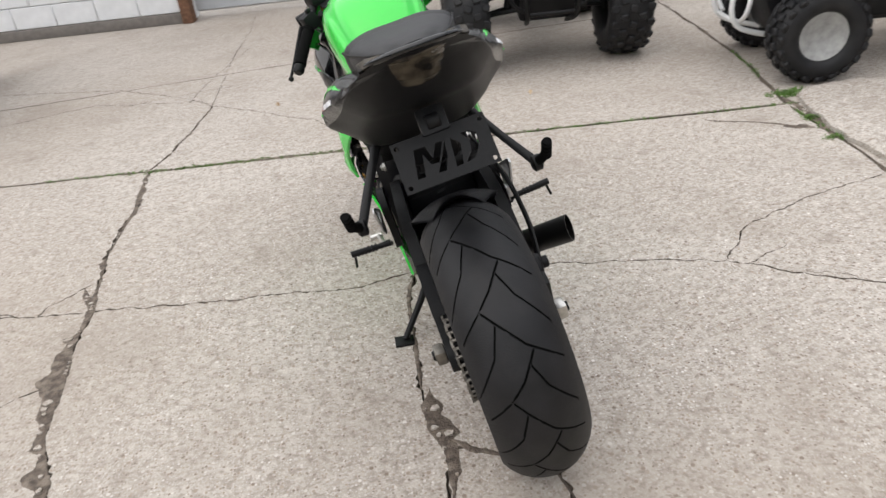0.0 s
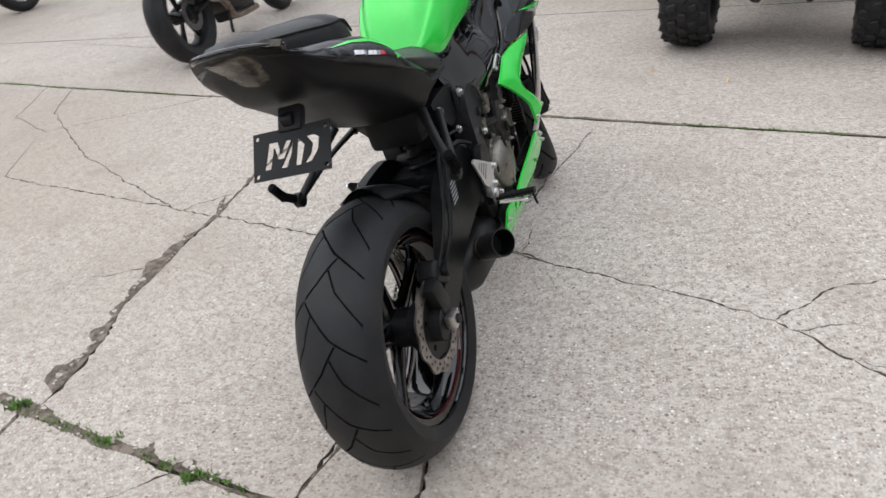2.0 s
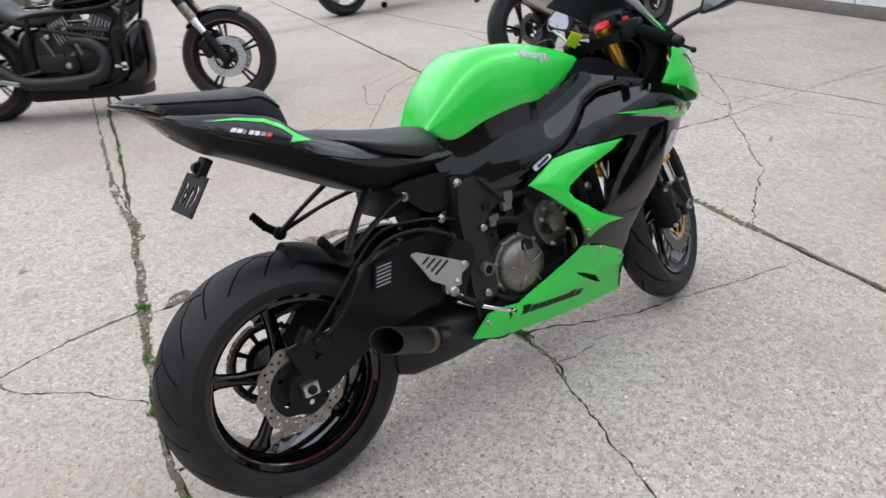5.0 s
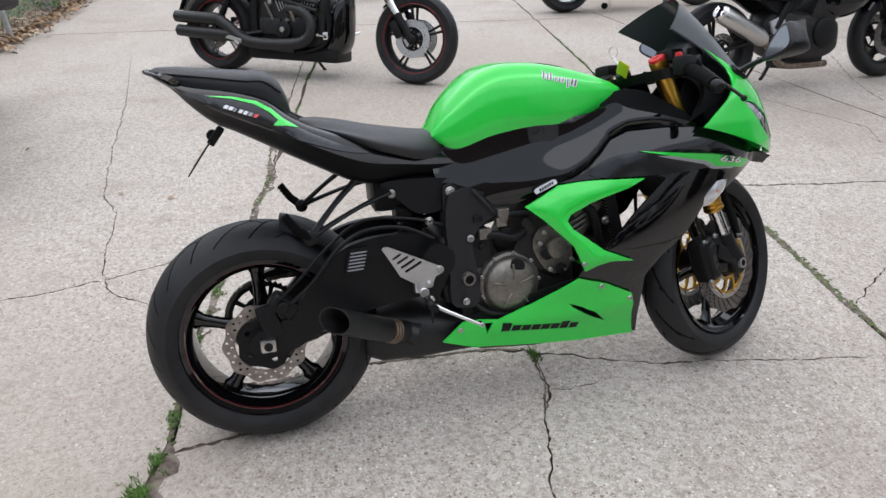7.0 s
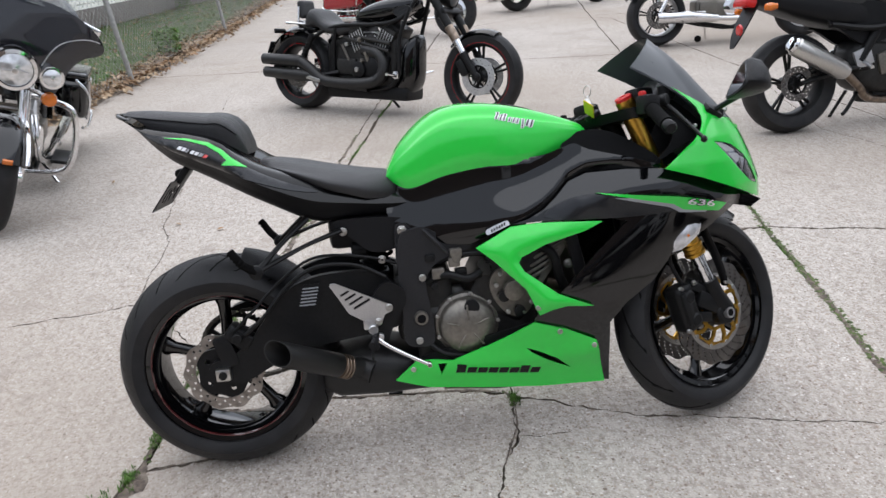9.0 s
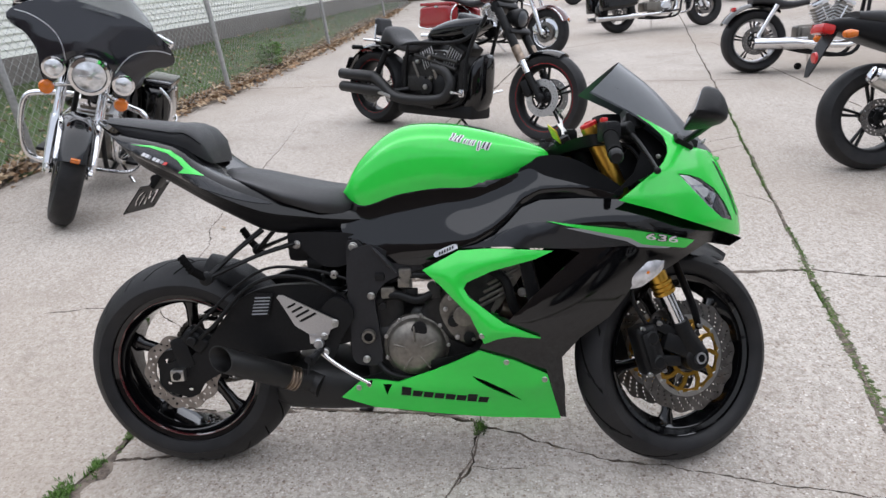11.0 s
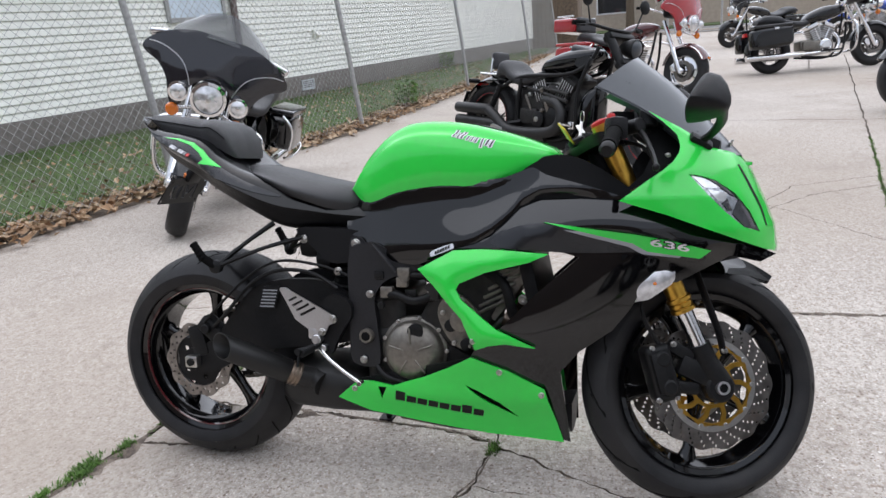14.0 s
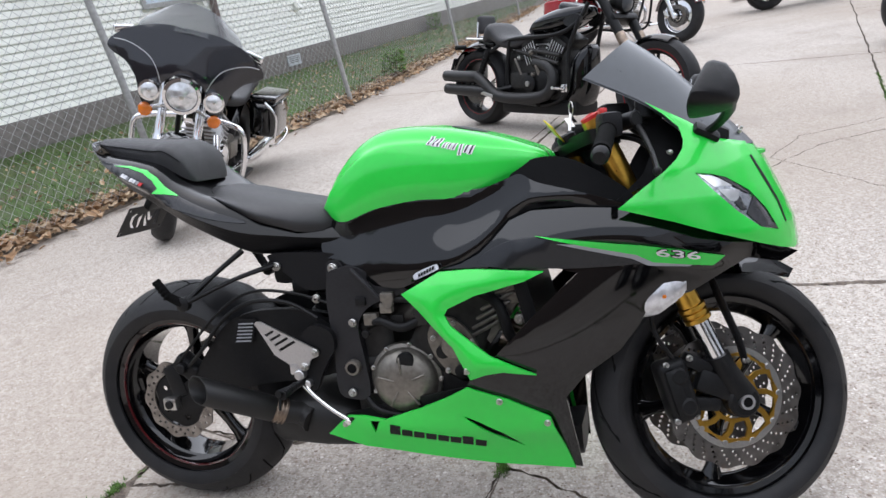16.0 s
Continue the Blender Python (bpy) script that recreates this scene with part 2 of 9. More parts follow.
def spline(points, per=6, closed=False):
    """Catmull-Rom through the points."""
    p = [Vector(q) for q in points]
    n, out = len(p), []
    for i in range(n if closed else n - 1):
        a, b, c, d = (p[(i - 1) % n], p[i], p[(i + 1) % n], p[(i + 2) % n]) if closed else (p[max(i - 1, 0)], p[i], p[i + 1], p[min(i + 2, n - 1)])
        for k in range(per):
            t = k / per
            out.append(0.5 * ((2 * b) + (c - a) * t + (2 * a - 5 * b + 4 * c - d) * t * t + (3 * b - a - 3 * c + d) * t ** 3))
    if not closed:
        out.append(p[-1])
    return out


def tube(bm, points, r, n=10, per=0, flat=1.0):
    """A round bar along the points; r is one radius or one per given point."""
    pts = [Vector(p) for p in points]
    rad = list(r) if isinstance(r, (list, tuple)) else [r] * len(pts)
    if per and len(pts) > 2:
        rad = [rad[min(int(i / per), len(rad) - 2)] * (1 - i / per % 1) + rad[min(int(i / per), len(rad) - 2) + 1] * (i / per % 1) for i in range(per * (len(pts) - 1))] + [rad[-1]]
        pts = spline(pts, per)
    up, rings = None, []
    for i, p in enumerate(pts):
        d = (pts[min(i + 1, len(pts) - 1)] - pts[max(i - 1, 0)]).normalized()
        if up is None:
            up = d.cross(Vector((0, 0, 1)) if abs(d.z) < 0.9 else Vector((0, 1, 0))).normalized()
        up = (up - d * up.dot(d)).normalized()
        side = d.cross(up)
        rings.append([p + rad[i] * (math.cos(2 * math.pi * k / n) * up + flat * math.sin(2 * math.pi * k / n) * side) for k in range(n)])
    return loft(bm, rings)


def lathe(bm, profile, centre, axis=(1, 0, 0), n=40, closed=False):
    """Turn (radius, height) pairs about an axis through centre."""
    a = Vector(axis).normalized()
    u = a.orthogonal().normalized()
    v = a.cross(u)
    c = Vector(centre)
    rows = [[bm.verts.new(c + a * h + r * (math.cos(2 * math.pi * k / n) * u + math.sin(2 * math.pi * k / n) * v)) for k in range(n)] for r, h in profile]
    pairs = list(zip(rows, rows[1:] + ([rows[0]] if closed else [])))
    for p, q in pairs if closed else pairs[:len(rows) - 1]:
        for k in range(n):
            bm.faces.new((p[k], p[(k + 1) % n], q[(k + 1) % n], q[k]))
    if not closed:
        bm.faces.new(rows[0][::-1])
        bm.faces.new(rows[-1])
    return bm


def rod(bm, p, q, r, r2=None, n=14, edge=0.0):
    p, q = Vector(p), Vector(q)
    h = (q - p).length
    r2 = r if r2 is None else r2
    e = edge or min(0.15 * r, 0.15 * h)
    return lathe(bm, [(r - e, 0), (r, e), (r2, h - e), (r2 - e, h)], p, q - p, n)


def block(bm, size, m=None, bevel=0.006, seg=2):
    r = bmesh.ops.create_cube(bm, size=1.0)
    vs = r["verts"]
    bmesh.ops.scale(bm, vec=size, verts=vs)
    if bevel:
        es = {e for v in vs for e in v.link_edges}
        vs = {v for f in bmesh.ops.bevel(bm, geom=list(es), offset=bevel, segments=seg, affect="EDGES", profile=0.6)["faces"] for v in f.verts} | {v for v in vs if v.is_valid}
    if m is not None:
        bmesh.ops.transform(bm, matrix=m, verts=list(vs))
    return bm


def inside(p, loop):
    x, y, c = p[0], p[1], False
    for (x0, y0), (x1, y1) in zip(loop, loop[1:] + loop[:1]):
        if (y0 > y) != (y1 > y) and x < (x1 - x0) * (y - y0) / (y1 - y0) + x0:
            c = not c
    return c


def fill(loops, step=0.0):
    """Triangles of an outline (first loop) less its holes, with inner points every step."""
    from mathutils import geometry
    vs, es = [], []
    for lp in loops:
        k = len(vs)
        vs += [Vector(p[:2]) for p in lp]
        es += [(k + i, k + (i + 1) % len(lp)) for i in range(len(lp))]
    if step:
        a = np.array([p[:2] for lp in loops for p in lp], float)
        b = np.array([p[:2] for lp in loops for p in list(lp[1:]) + [lp[0]]], float)
        along = b - a
        size = np.maximum((along ** 2).sum(1), 1e-12)

        def clear(x, y):
            """Is the point well away from the outline?"""
            t = np.clip(((x - a[:, 0]) * along[:, 0] + (y - a[:, 1]) * along[:, 1]) / size, 0, 1)
            return ((a[:, 0] + t * along[:, 0] - x) ** 2 + (a[:, 1] + t * along[:, 1] - y) ** 2).min() > (.55 * step) ** 2
        xs, ys = [p[0] for p in loops[0]], [p[1] for p in loops[0]]
        y, odd = min(ys) + step / 2, 0
        while y < max(ys):
            x = min(xs) + step / 2 * (1 + odd)
            while x < max(xs):
                if inside((x, y), loops[0]) and not any(inside((x, y), h) for h in loops[1:]) and clear(x, y):
                    vs.append(Vector((x, y)))
                x += step
            y, odd = y + step * 0.87, 1 - odd
    out = geometry.delaunay_2d_cdt(vs, es, [], 0, 1e-6)
    pts = [tuple(v) for v in out[0]]
    first = [tuple(p[:2]) for p in loops[0]]
    tris = []
    for f in out[2]:
        c = (sum(pts[i][0] for i in f) / 3, sum(pts[i][1] for i in f) / 3)
        if inside(c, first) and not any(inside(c, [tuple(p[:2]) for p in h]) for h in loops[1:]):
            tris.append(f)
    return pts, tris


def shell(bm, loops, place, thick, step=0.0, lip=0.0, both=False):
    """A sheet of the given outline: place(u, v, depth) gives the point; depth runs from 0 to thick behind the face."""
    pts, tris = fill(loops, step)
    count = {}
    for f in tris:
        for a, b in zip(f, list(f[1:]) + [f[0]]):
            count[frozenset((a, b))] = count.get(frozenset((a, b)), 0) + 1
    rim = {i for e, c in count.items() if c == 1 for i in e}
    used = {i for f in tris for i in f}
    front = {i: bm.verts.new(place(*pts[i], lip if i in rim else 0.0)) for i in used}
    back = {i: bm.verts.new(place(*pts[i], thick)) for i in used}
    for f in tris:
        bm.faces.new([front[i] for i in f])
        bm.faces.new([back[i] for i in f][::-1])
    for f in tris:
        for a, b in zip(f, list(f[1:]) + [f[0]]):
            if count[frozenset((a, b))] == 1:
                bm.faces.new((front[b], front[a], back[a], back[b]))
    return bm


def circle(c, r, n=16, wave=0.0, lobes=0):
    return [(c[0] + (r + wave * math.cos(lobes * 2 * math.pi * k / n)) * math.cos(2 * math.pi * k / n), c[1] + (r + wave * math.cos(lobes * 2 * math.pi * k / n)) * math.sin(2 * math.pi * k / n)) for k in range(n)]


def plate(bm, loops, x0, x1, step=0.0, lip=0.0):
    """An upright plate in the side plane, from x0 (face) to x1 (back)."""
    s = 1 if x1 > x0 else -1
    return shell(bm, loops, lambda y, z, d: (x0 + s * d, y, z), abs(x1 - x0), step, lip)


def grooved(bounds, lines, depth=1.0):
    """A flat sheet with V grooves: points (x, y, sunk 0..1) and triangles. lines: (points, half width)."""
    from mathutils import geometry
    vs, es, sunk = [], [], []

    def chain(points, s, close=False):
        k = len(vs)
        for p in points:
            vs.append(Vector(p[:2]))
            sunk.append(s)
        es.extend((k + i, k + i + 1) for i in range(len(points) - 1))
        if close:
            es.append((k + len(points) - 1, k))

    chain(bounds, 0.0, True)
    loops = []
    for points, half in lines:
        p = [Vector(q[:2]) for q in points]
        left, right = [], []
        for i, q in enumerate(p):
            d = (p[min(i + 1, len(p) - 1)] - p[max(i - 1, 0)]).normalized()
            w = half[i] if isinstance(half, list) else half
            left.append(q + Vector((-d.y, d.x)) * w)
            right.append(q - Vector((-d.y, d.x)) * w)
        chain(p, 1.0)
        chain(left, 0.0)
        chain(right, 0.0)
        loops.append((p, left, right))
    out = geometry.delaunay_2d_cdt(vs, es, [], 0, 1e-6)
    pts = []
    for v, orig in zip(out[0], out[3]):
        pts.append((v.x, v.y, max((sunk[i] for i in orig), default=0.0)))
    return pts, [list(f) for f in out[2]]

# ---- ground ----
rng = random.Random(7)


def jagged(points, step=0.05, wild=0.008, half=0.004, grow=0.6):
    """A crack along the points: small sideways wander and an uneven width."""
    p, out, w = [Vector(q) for q in points], [], []
    drift = 0.0
    for a, b in zip(p, p[1:]):
        k = max(1, round((b - a).length / step))
        d = (b - a).normalized()
        for i in range(k):
            drift = 0.75 * drift + rng.uniform(-wild, wild)
            out.append(a.lerp(b, i / k) + Vector((-d.y, d.x)) * drift)
            w.append(half * rng.uniform(1 - grow, 1 + grow))
    out.append(p[-1])
    w.append(half * 0.4)
    return out, w


def along(x, y0=0.0, slope=-0.235):
    return (x, y0 + slope * x)


# expansion joints run at about 13 degrees to the bike; cracks wander between them
JOINTS = [
    [along(-14, 2.03), along(-6, 2.03), along(-1.9, 2.02), along(1.9, 2.03), along(6, 2.03)],
    [along(-9, -0.31), along(-3.92, -0.33), (-1.88, 0.119), (-1.239, -0.06), (-0.65, -0.212), (-0.30, -0.28), (-0.02, -0.31), (0.2, -0.37), (0.9, -0.62), (3.0, -1.2)],
    [(2.9, 5.6), (2.355, 3.147), (2.09, 2.15), (1.889, 1.59), (1.727, 0.81), (1.45, -0.4), (1.0, -2.4)],
    [(-5.9, 3.43), (-7.0, -0.6), (-7.3, -2.0)],
    [(-8.9, 6.8), (-9.49, 4.28)],
    [(-9, 4.4), (-2.2, 3.98), (-0.95, 3.93), (-0.5, 3.94), (0.41, 3.89), (2.4, 3.72)],
]
CRACKS = [
    ([(-3.25, 2.79), (-3.01, 2.31), (-2.30, 1.66), (-1.44, 1.11)], 0.003),
    ([(-0.975, 3.42), (-0.856, 3.88), (-0.586, 4.66)], 0.0025),
    ([(-1.42, 3.56), (-0.9, 3.60), (-0.15, 3.64)], 0.0025),
    ([(-0.841, 3.237), (-0.936, 2.775), (-1.121, 2.279), (-1.136, 1.792), (-1.167, 1.671), (-1.188, 1.431), (-1.186, 1.155), (-1.174, 1.035), (-1.207, 0.818), (-1.20, 0.608), (-1.205, 0.419), (-1.150, 0.24), (-1.143, -0.011)], 0.008),
    ([(-2.6, 1.42), (-1.491, 1.116), (-1.376, 1.085), (-1.174, 1.035), (-0.883, 0.948), (-0.642, 0.898), (-0.439, 0.847), (-0.273, 0.812), (-0.07, 0.83), (0.13, 0.79), (0.22, 0.732), (0.433, 0.652), (0.62, 0.58), (0.836, 0.481), (1.021, 0.313), (1.17, 0.197), (1.5, 0.0)], 0.004),
    ([(0.836, 0.481), (1.022, 0.65), (1.365, 0.748), (1.7, 0.78)], 0.003),
    ([(-0.221, 0.239), (-0.23, 0.109), (-0.197, 0.016), (-0.094, -0.056), (0.0, -0.1), (0.02, -0.3)], 0.006),
    ([(-0.197, 0.016), (-0.242, -0.128), (-0.28, -0.28)], 0.007),
    ([(-3.6, 5.2), (-2.354, 4.41), (-1.487, 4.0), (-0.988, 3.477), (-0.841, 3.237), (-0.624, 3.011), (-0.278, 2.62), (-0.18, 2.41), (0.02, 2.03)], 0.003),
    ([(-0.841, 3.237), (-0.683, 4.626), (-0.585, 5.205), (-0.5, 6.0)], 0.003),
    ([(-1.05, -1.1), (-1.108, -0.567), (-1.176, -0.339), (-1.196, -0.073)], 0.004),
    ([(-2.764, -0.705), (-2.065, -0.681), (-1.799, -0.597), (-1.217, -0.601), (-1.0, -0.56), (-0.805, -0.375), (-0.622, -0.23)], 0.003),
    ([(-3.9, -0.72), (-2.764, -0.705)], 0.003),
    ([(0.14, 1.37), (0.205, 1.56), (0.276, 1.84)], 0.003),
    ([(-0.09, 0.83), (-0.154, 0.702), (-0.172, 0.563), (-0.199, 0.402), (-0.221, 0.239)], 0.005),
    ([(-0.09, 0.83), (-0.04, 0.93), (0.045, 1.078), (0.1, 1.188), (0.14, 1.37)], 0.004),
    ([(0.104, 0.815), (0.112, 0.88), (0.118, 0.95)], 0.002),
    ([(1.00, 0.335), (1.06, 0.31), (1.10, 0.262), (1.12, 0.24)], 0.002),
    ([(0.90, 0.44), (0.99, 0.47), (1.06, 0.49)], 0.002),
    ([(-1.24, 1.21), (-1.33, 1.14), (-1.372, 1.07)], 0.003),
    ([(-1.24, 0.66), (-1.36, 0.60), (-1.46, 0.585)], 0.0025),
    ([(-2.0, 2.49), (-2.836, 2.006), (-3.253, 2.258), (-3.508, 2.86)], 0.003),
    ([(-4.949, 0.726), (-3.441, 0.397), (-2.898, 0.289), (-1.9, 0.15)], 0.006),
    ([(-0.9, 3.35), (-1.6, 3.7), (-2.5, 3.5), (-4.2, 4.0)], 0.003),
]
lines = [jagged(p, 0.09, 0.006, w, 0.5) for p, w in zip(JOINTS, (0.0075, 0.010, 0.0095, 0.007, 0.007, 0.005))] + [jagged(p, 0.016, 0.006, w * 0.75, 0.85) for p, w in CRACKS]
FAR = 900.0
pts, tris = grooved([(-FAR, -FAR), (FAR, -FAR), (FAR, FAR), (-FAR, FAR)], lines)
bm = bmesh.new()
gv = [bm.verts.new((x, y, -0.022 * s)) for x, y, s in pts]
for f in tris:
    face = bm.faces.new([gv[i] for i in f])
    face.material_index = 1 if any(pts[i][2] > 0.5 for i in f) else 0
pavement = tagged(part("pavement", bm, [CONCRETE, SOIL], None, smooth=0), "pale worn concrete pavement with jagged cracks and mossy joints", "pavement", kind="structure")


def tuft(bm, x, y, z, n, size, lean=0.6):
    for _ in range(n):
        a, h = rng.uniform(0, 6.28), size * rng.uniform(0.5, 1.2)
        w = 0.0016 + 0.02 * size
        px, py = x + rng.gauss(0, size * 0.35), y + rng.gauss(0, size * 0.35)
        dx, dy = math.cos(a), math.sin(a)
        b0, b1 = bm.verts.new((px - dy * w, py + dx * w, z)), bm.verts.new((px + dy * w, py - dx * w, z))
        m0 = bm.verts.new((px + dx * h * lean * 0.4 + dy * w * 0.8, py + dy * h * lean * 0.4 - dx * w * 0.8, z + h * 0.6))
        m1 = bm.verts.new((px + dx * h * lean * 0.4 - dy * w * 0.8, py + dy * h * lean * 0.4 + dx * w * 0.8, z + h * 0.6))
        tip = bm.verts.new((px + dx * h * lean, py + dy * h * lean, z + h))
        bm.faces.new((b0, b1, m0, m1))
        bm.faces.new((m1, m0, tip))


# moss and small weeds in the joints
bm = bmesh.new()
for pts_j, dens, size in ((lines[0][0], 0.70, 0.011), (lines[1][0], 0.62, 0.012), (lines[2][0], 0.36, 0.012)):
    for p in pts_j:
        if -5 < p.x < 3 and -1.5 < p.y < 4 and noise.noise(Vector((p.x * 1.7, p.y * 1.7, 3))) > 0.22 - dens * 0.5:
            for _ in range(11):
                q = p.lerp(pts_j[min(len(pts_j) - 1, pts_j.index(p) + 1)], rng.random())
                tuft(bm, q.x + rng.gauss(0, 0.007), q.y + rng.gauss(0, 0.007), -0.003, 5, size)
for cx, cy, r, k in ((0.04, -0.335, 0.02, 14), (0.17, -0.385, 0.035, 55), (0.30, -0.42, 0.02, 14), (-0.12, -0.30, 0.02, 8), (1.98, 1.70, 0.05, 60), (1.86, 1.38, 0.03, 20), (1.80, 1.15, 0.03, 16), (-1.22, -0.06, 0.02, 14), (-0.55, -0.235, 0.015, 14), (-0.85, -0.155, 0.015, 10), (-0.08, 0.83, 0.015, 12)):
    for _ in range(k):
        for _ in range(3):
            tuft(bm, cx + rng.gauss(0, r), cy + rng.gauss(0, r * 0.5), -0.002, 5, 0.015)
tagged(part("joint_weeds", bm, WEED, None, smooth=0), "small green weeds and moss growing in the pavement joints", "weeds", kind="stuff")

# soil and crumbled paste washed into the wider cracks: angular spalls along one or both lips
bm = bmesh.new()
chips = bmesh.new()
moss = bmesh.new()


def chip(x, y, size, z=0.0015):
    """A broken flake of concrete lying in the soil."""
    n, a0 = rng.randint(5, 8), rng.uniform(0, 6.28)
    ring = [(size * rng.uniform(.55, 1.1) * math.cos(a0 + 6.28 * k / n), size * .8 * rng.uniform(.55, 1.1) * math.sin(a0 + 6.28 * k / n)) for k in range(n)]
    low = [chips.verts.new((x + u * 1.08, y + v * 1.08, z - .004)) for u, v in ring]
    high = [chips.verts.new((x + u, y + v, z + .004 + rng.uniform(0, .002))) for u, v in ring]
    chips.faces.new(high)
    for k in range(n):
        chips.faces.new((low[k], low[(k + 1) % n], high[(k + 1) % n], high[k]))


def cushion(x, y, size):
    """A small mound of moss."""
    n = 7
    top = moss.verts.new((x, y, size * rng.uniform(.25, .45)))
    ring = [moss.verts.new((x + size * rng.uniform(.6, 1.2) * math.cos(6.28 * k / n), y + size * rng.uniform(.6, 1.2) * math.sin(6.28 * k / n), .0008)) for k in range(n)]
    for k in range(n):
        moss.faces.new((ring[k], ring[(k + 1) % n], top))


def ribbon(points, left, right, flakes=0.0, green=0.0, spread=.006):
    """Soil beside a crack; left and right are the usual widths of the spalls on its two lips."""
    p = [Vector(q) for q in points]
    path = []
    for a, b in zip(p, p[1:]):
        k = max(2, round((b - a).length / 0.007))
        path += [a.lerp(b, i / k) for i in range(k)]
    lips = []
    for wide, salt in ((left, 2.0), (right, 8.0)):
        out, goal, now, hold = [], 0.3, 0.3, 0
        for q in path:
            if hold <= 0:
                hold = rng.randint(2, 9)
                patch = max(0.0, .55 + 1.1 * noise.noise(Vector((q.x * 3.1 + salt, q.y * 3.1, salt))))
                goal = patch * rng.uniform(.35, 1.35)
            hold -= 1
            now += (goal - now) * rng.uniform(.15, .7)
            out.append(max(.0015, wide * now + .0016 * rng.uniform(-1, 1)))
        lips.append(out)
    rows = []
    for i, q in enumerate(path):
        d = (path[min(i + 5, len(path) - 1)] - path[max(i - 5, 0)]).normalized()
        nrm = Vector((-d.y, d.x))
        end = min(1.0, i / 8, (len(path) - 1 - i) / 8)
        l, r = q + nrm * max(.001, lips[0][i] * end), q - nrm * max(.001, lips[1][i] * end)
        rows.append([bm.verts.new((l.x, l.y, 0.0006)), bm.verts.new((q.x, q.y, 0.0019 + .0012 * rng.random())), bm.verts.new((r.x, r.y, 0.0006))])
        for side, w in ((1, lips[0][i] * end), (-1, lips[1][i] * end)):
            if w > .012 and rng.random() < flakes:
                u = q + nrm * side * w * rng.uniform(.25, .8)
                chip(u.x, u.y, min(w * .42, rng.uniform(.004, .018)))
        if rng.random() < green:
            u = q + nrm * rng.gauss(0, spread)
            cushion(u.x, u.y, rng.uniform(.004, .011))
    for a, b in zip(rows, rows[1:]):
        bm.faces.new((a[0], a[1], b[1], b[0]))
        bm.faces.new((a[1], a[2], b[2], b[1]))


ribbon([(-1.188, 1.431), (-1.186, 1.155), (-1.174, 1.035), (-1.207, 0.818), (-1.20, 0.608), (-1.205, 0.419), (-1.150, 0.24), (-1.143, -0.011)][::-1], .085, .012, .18)
ribbon([(-1.121, 2.279), (-1.136, 1.792), (-1.188, 1.431)], .018, .014, .03)
ribbon([(-1.234, 1.215), (-1.20, 1.12), (-1.19, 1.03)], .035, .035, .3)
ribbon([(-0.2, 0.232), (-0.227, 0.151), (-0.203, 0.048), (-0.209, -0.053), (-0.231, -0.131), (-0.28, -0.28)], .034, .020, .10)
ribbon([(-0.203, 0.048), (-0.149, -0.011), (-0.099, -0.048), (0.0, -0.12), (0.02, -0.3)], .018, .016, .06)
ribbon([(-2.6, 0.21), (-1.88, 0.119), (-1.239, -0.06), (-0.65, -0.212)], .044, .026, .12, .30)
ribbon([(-0.65, -0.212), (-0.30, -0.28), (-0.02, -0.31)], .046, .016, .16, .30)
ribbon([(-0.05, -0.305), (0.06, -0.33), (0.2, -0.37), (0.45, -0.455)], .060, .012, .10, .45)
ribbon([(-3.6, 0.43), (-2.9, 0.29), (-2.6, 0.21)], .020, .016, .04, .1)
ribbon([(-0.22, 0.24), (-0.19, 0.45), (-0.16, 0.68), (-0.12, 0.80)], .014, .012, .05)
ribbon([(-0.13, 0.80), (-0.085, 0.83), (-0.04, 0.82)], .030, .026, .1, .25)
ribbon([(-0.05, 0.825), (0.05, 0.81), (0.22, 0.732)], .008, .006, .05)
ribbon([(1.45, 1.58), (1.62, 1.45), (1.80, 1.27)], .050, .040, .05)
ribbon([(1.92, 1.72), (1.90, 1.45), (1.78, 1.10)], .030, .030, .08, .1)
ribbon([(-1.176, -0.339), (-1.196, -0.073)], .022, .022, .1)
ribbon([(-3.0, 2.735), (-1.9, 2.467), (-1.3, 2.329)], .012, .012, .02, .25)
ribbon([(-1.3, 2.329), (-1.0, 2.26), (-.4, 2.122), (.15, 1.995)], .022, .026, .02, .95, .011)
ribbon([(-1.1, 2.283), (-.75, 2.2025), (0.05, 2.018)], .014, .016, .0, .95, .008)
ribbon([(.15, 1.995), (1.9, 1.583)], .014, .014, .02, .35)
tagged(part("crack_soil", bm, material("damp_soil", (0.108, 0.084, 0.066), 0.95, vary=0.5, grain=55, bump=0.006, bump_scale=140, dirt=(0.21, 0.172, 0.138), dirt_scale=26, dirt_lo=0.48, dirt_hi=0.62), None, smooth=0), "brown soil washed into the broken slab edges", "soil", kind="stuff")
tagged(part("concrete_chips", chips, CONCRETE, None, smooth=0), "loose flakes of broken concrete in the cracks", "rubble", kind="stuff")
tagged(part("joint_moss", moss, MOSS, None), "low dark green moss cushions in the joints", "moss", kind="stuff")

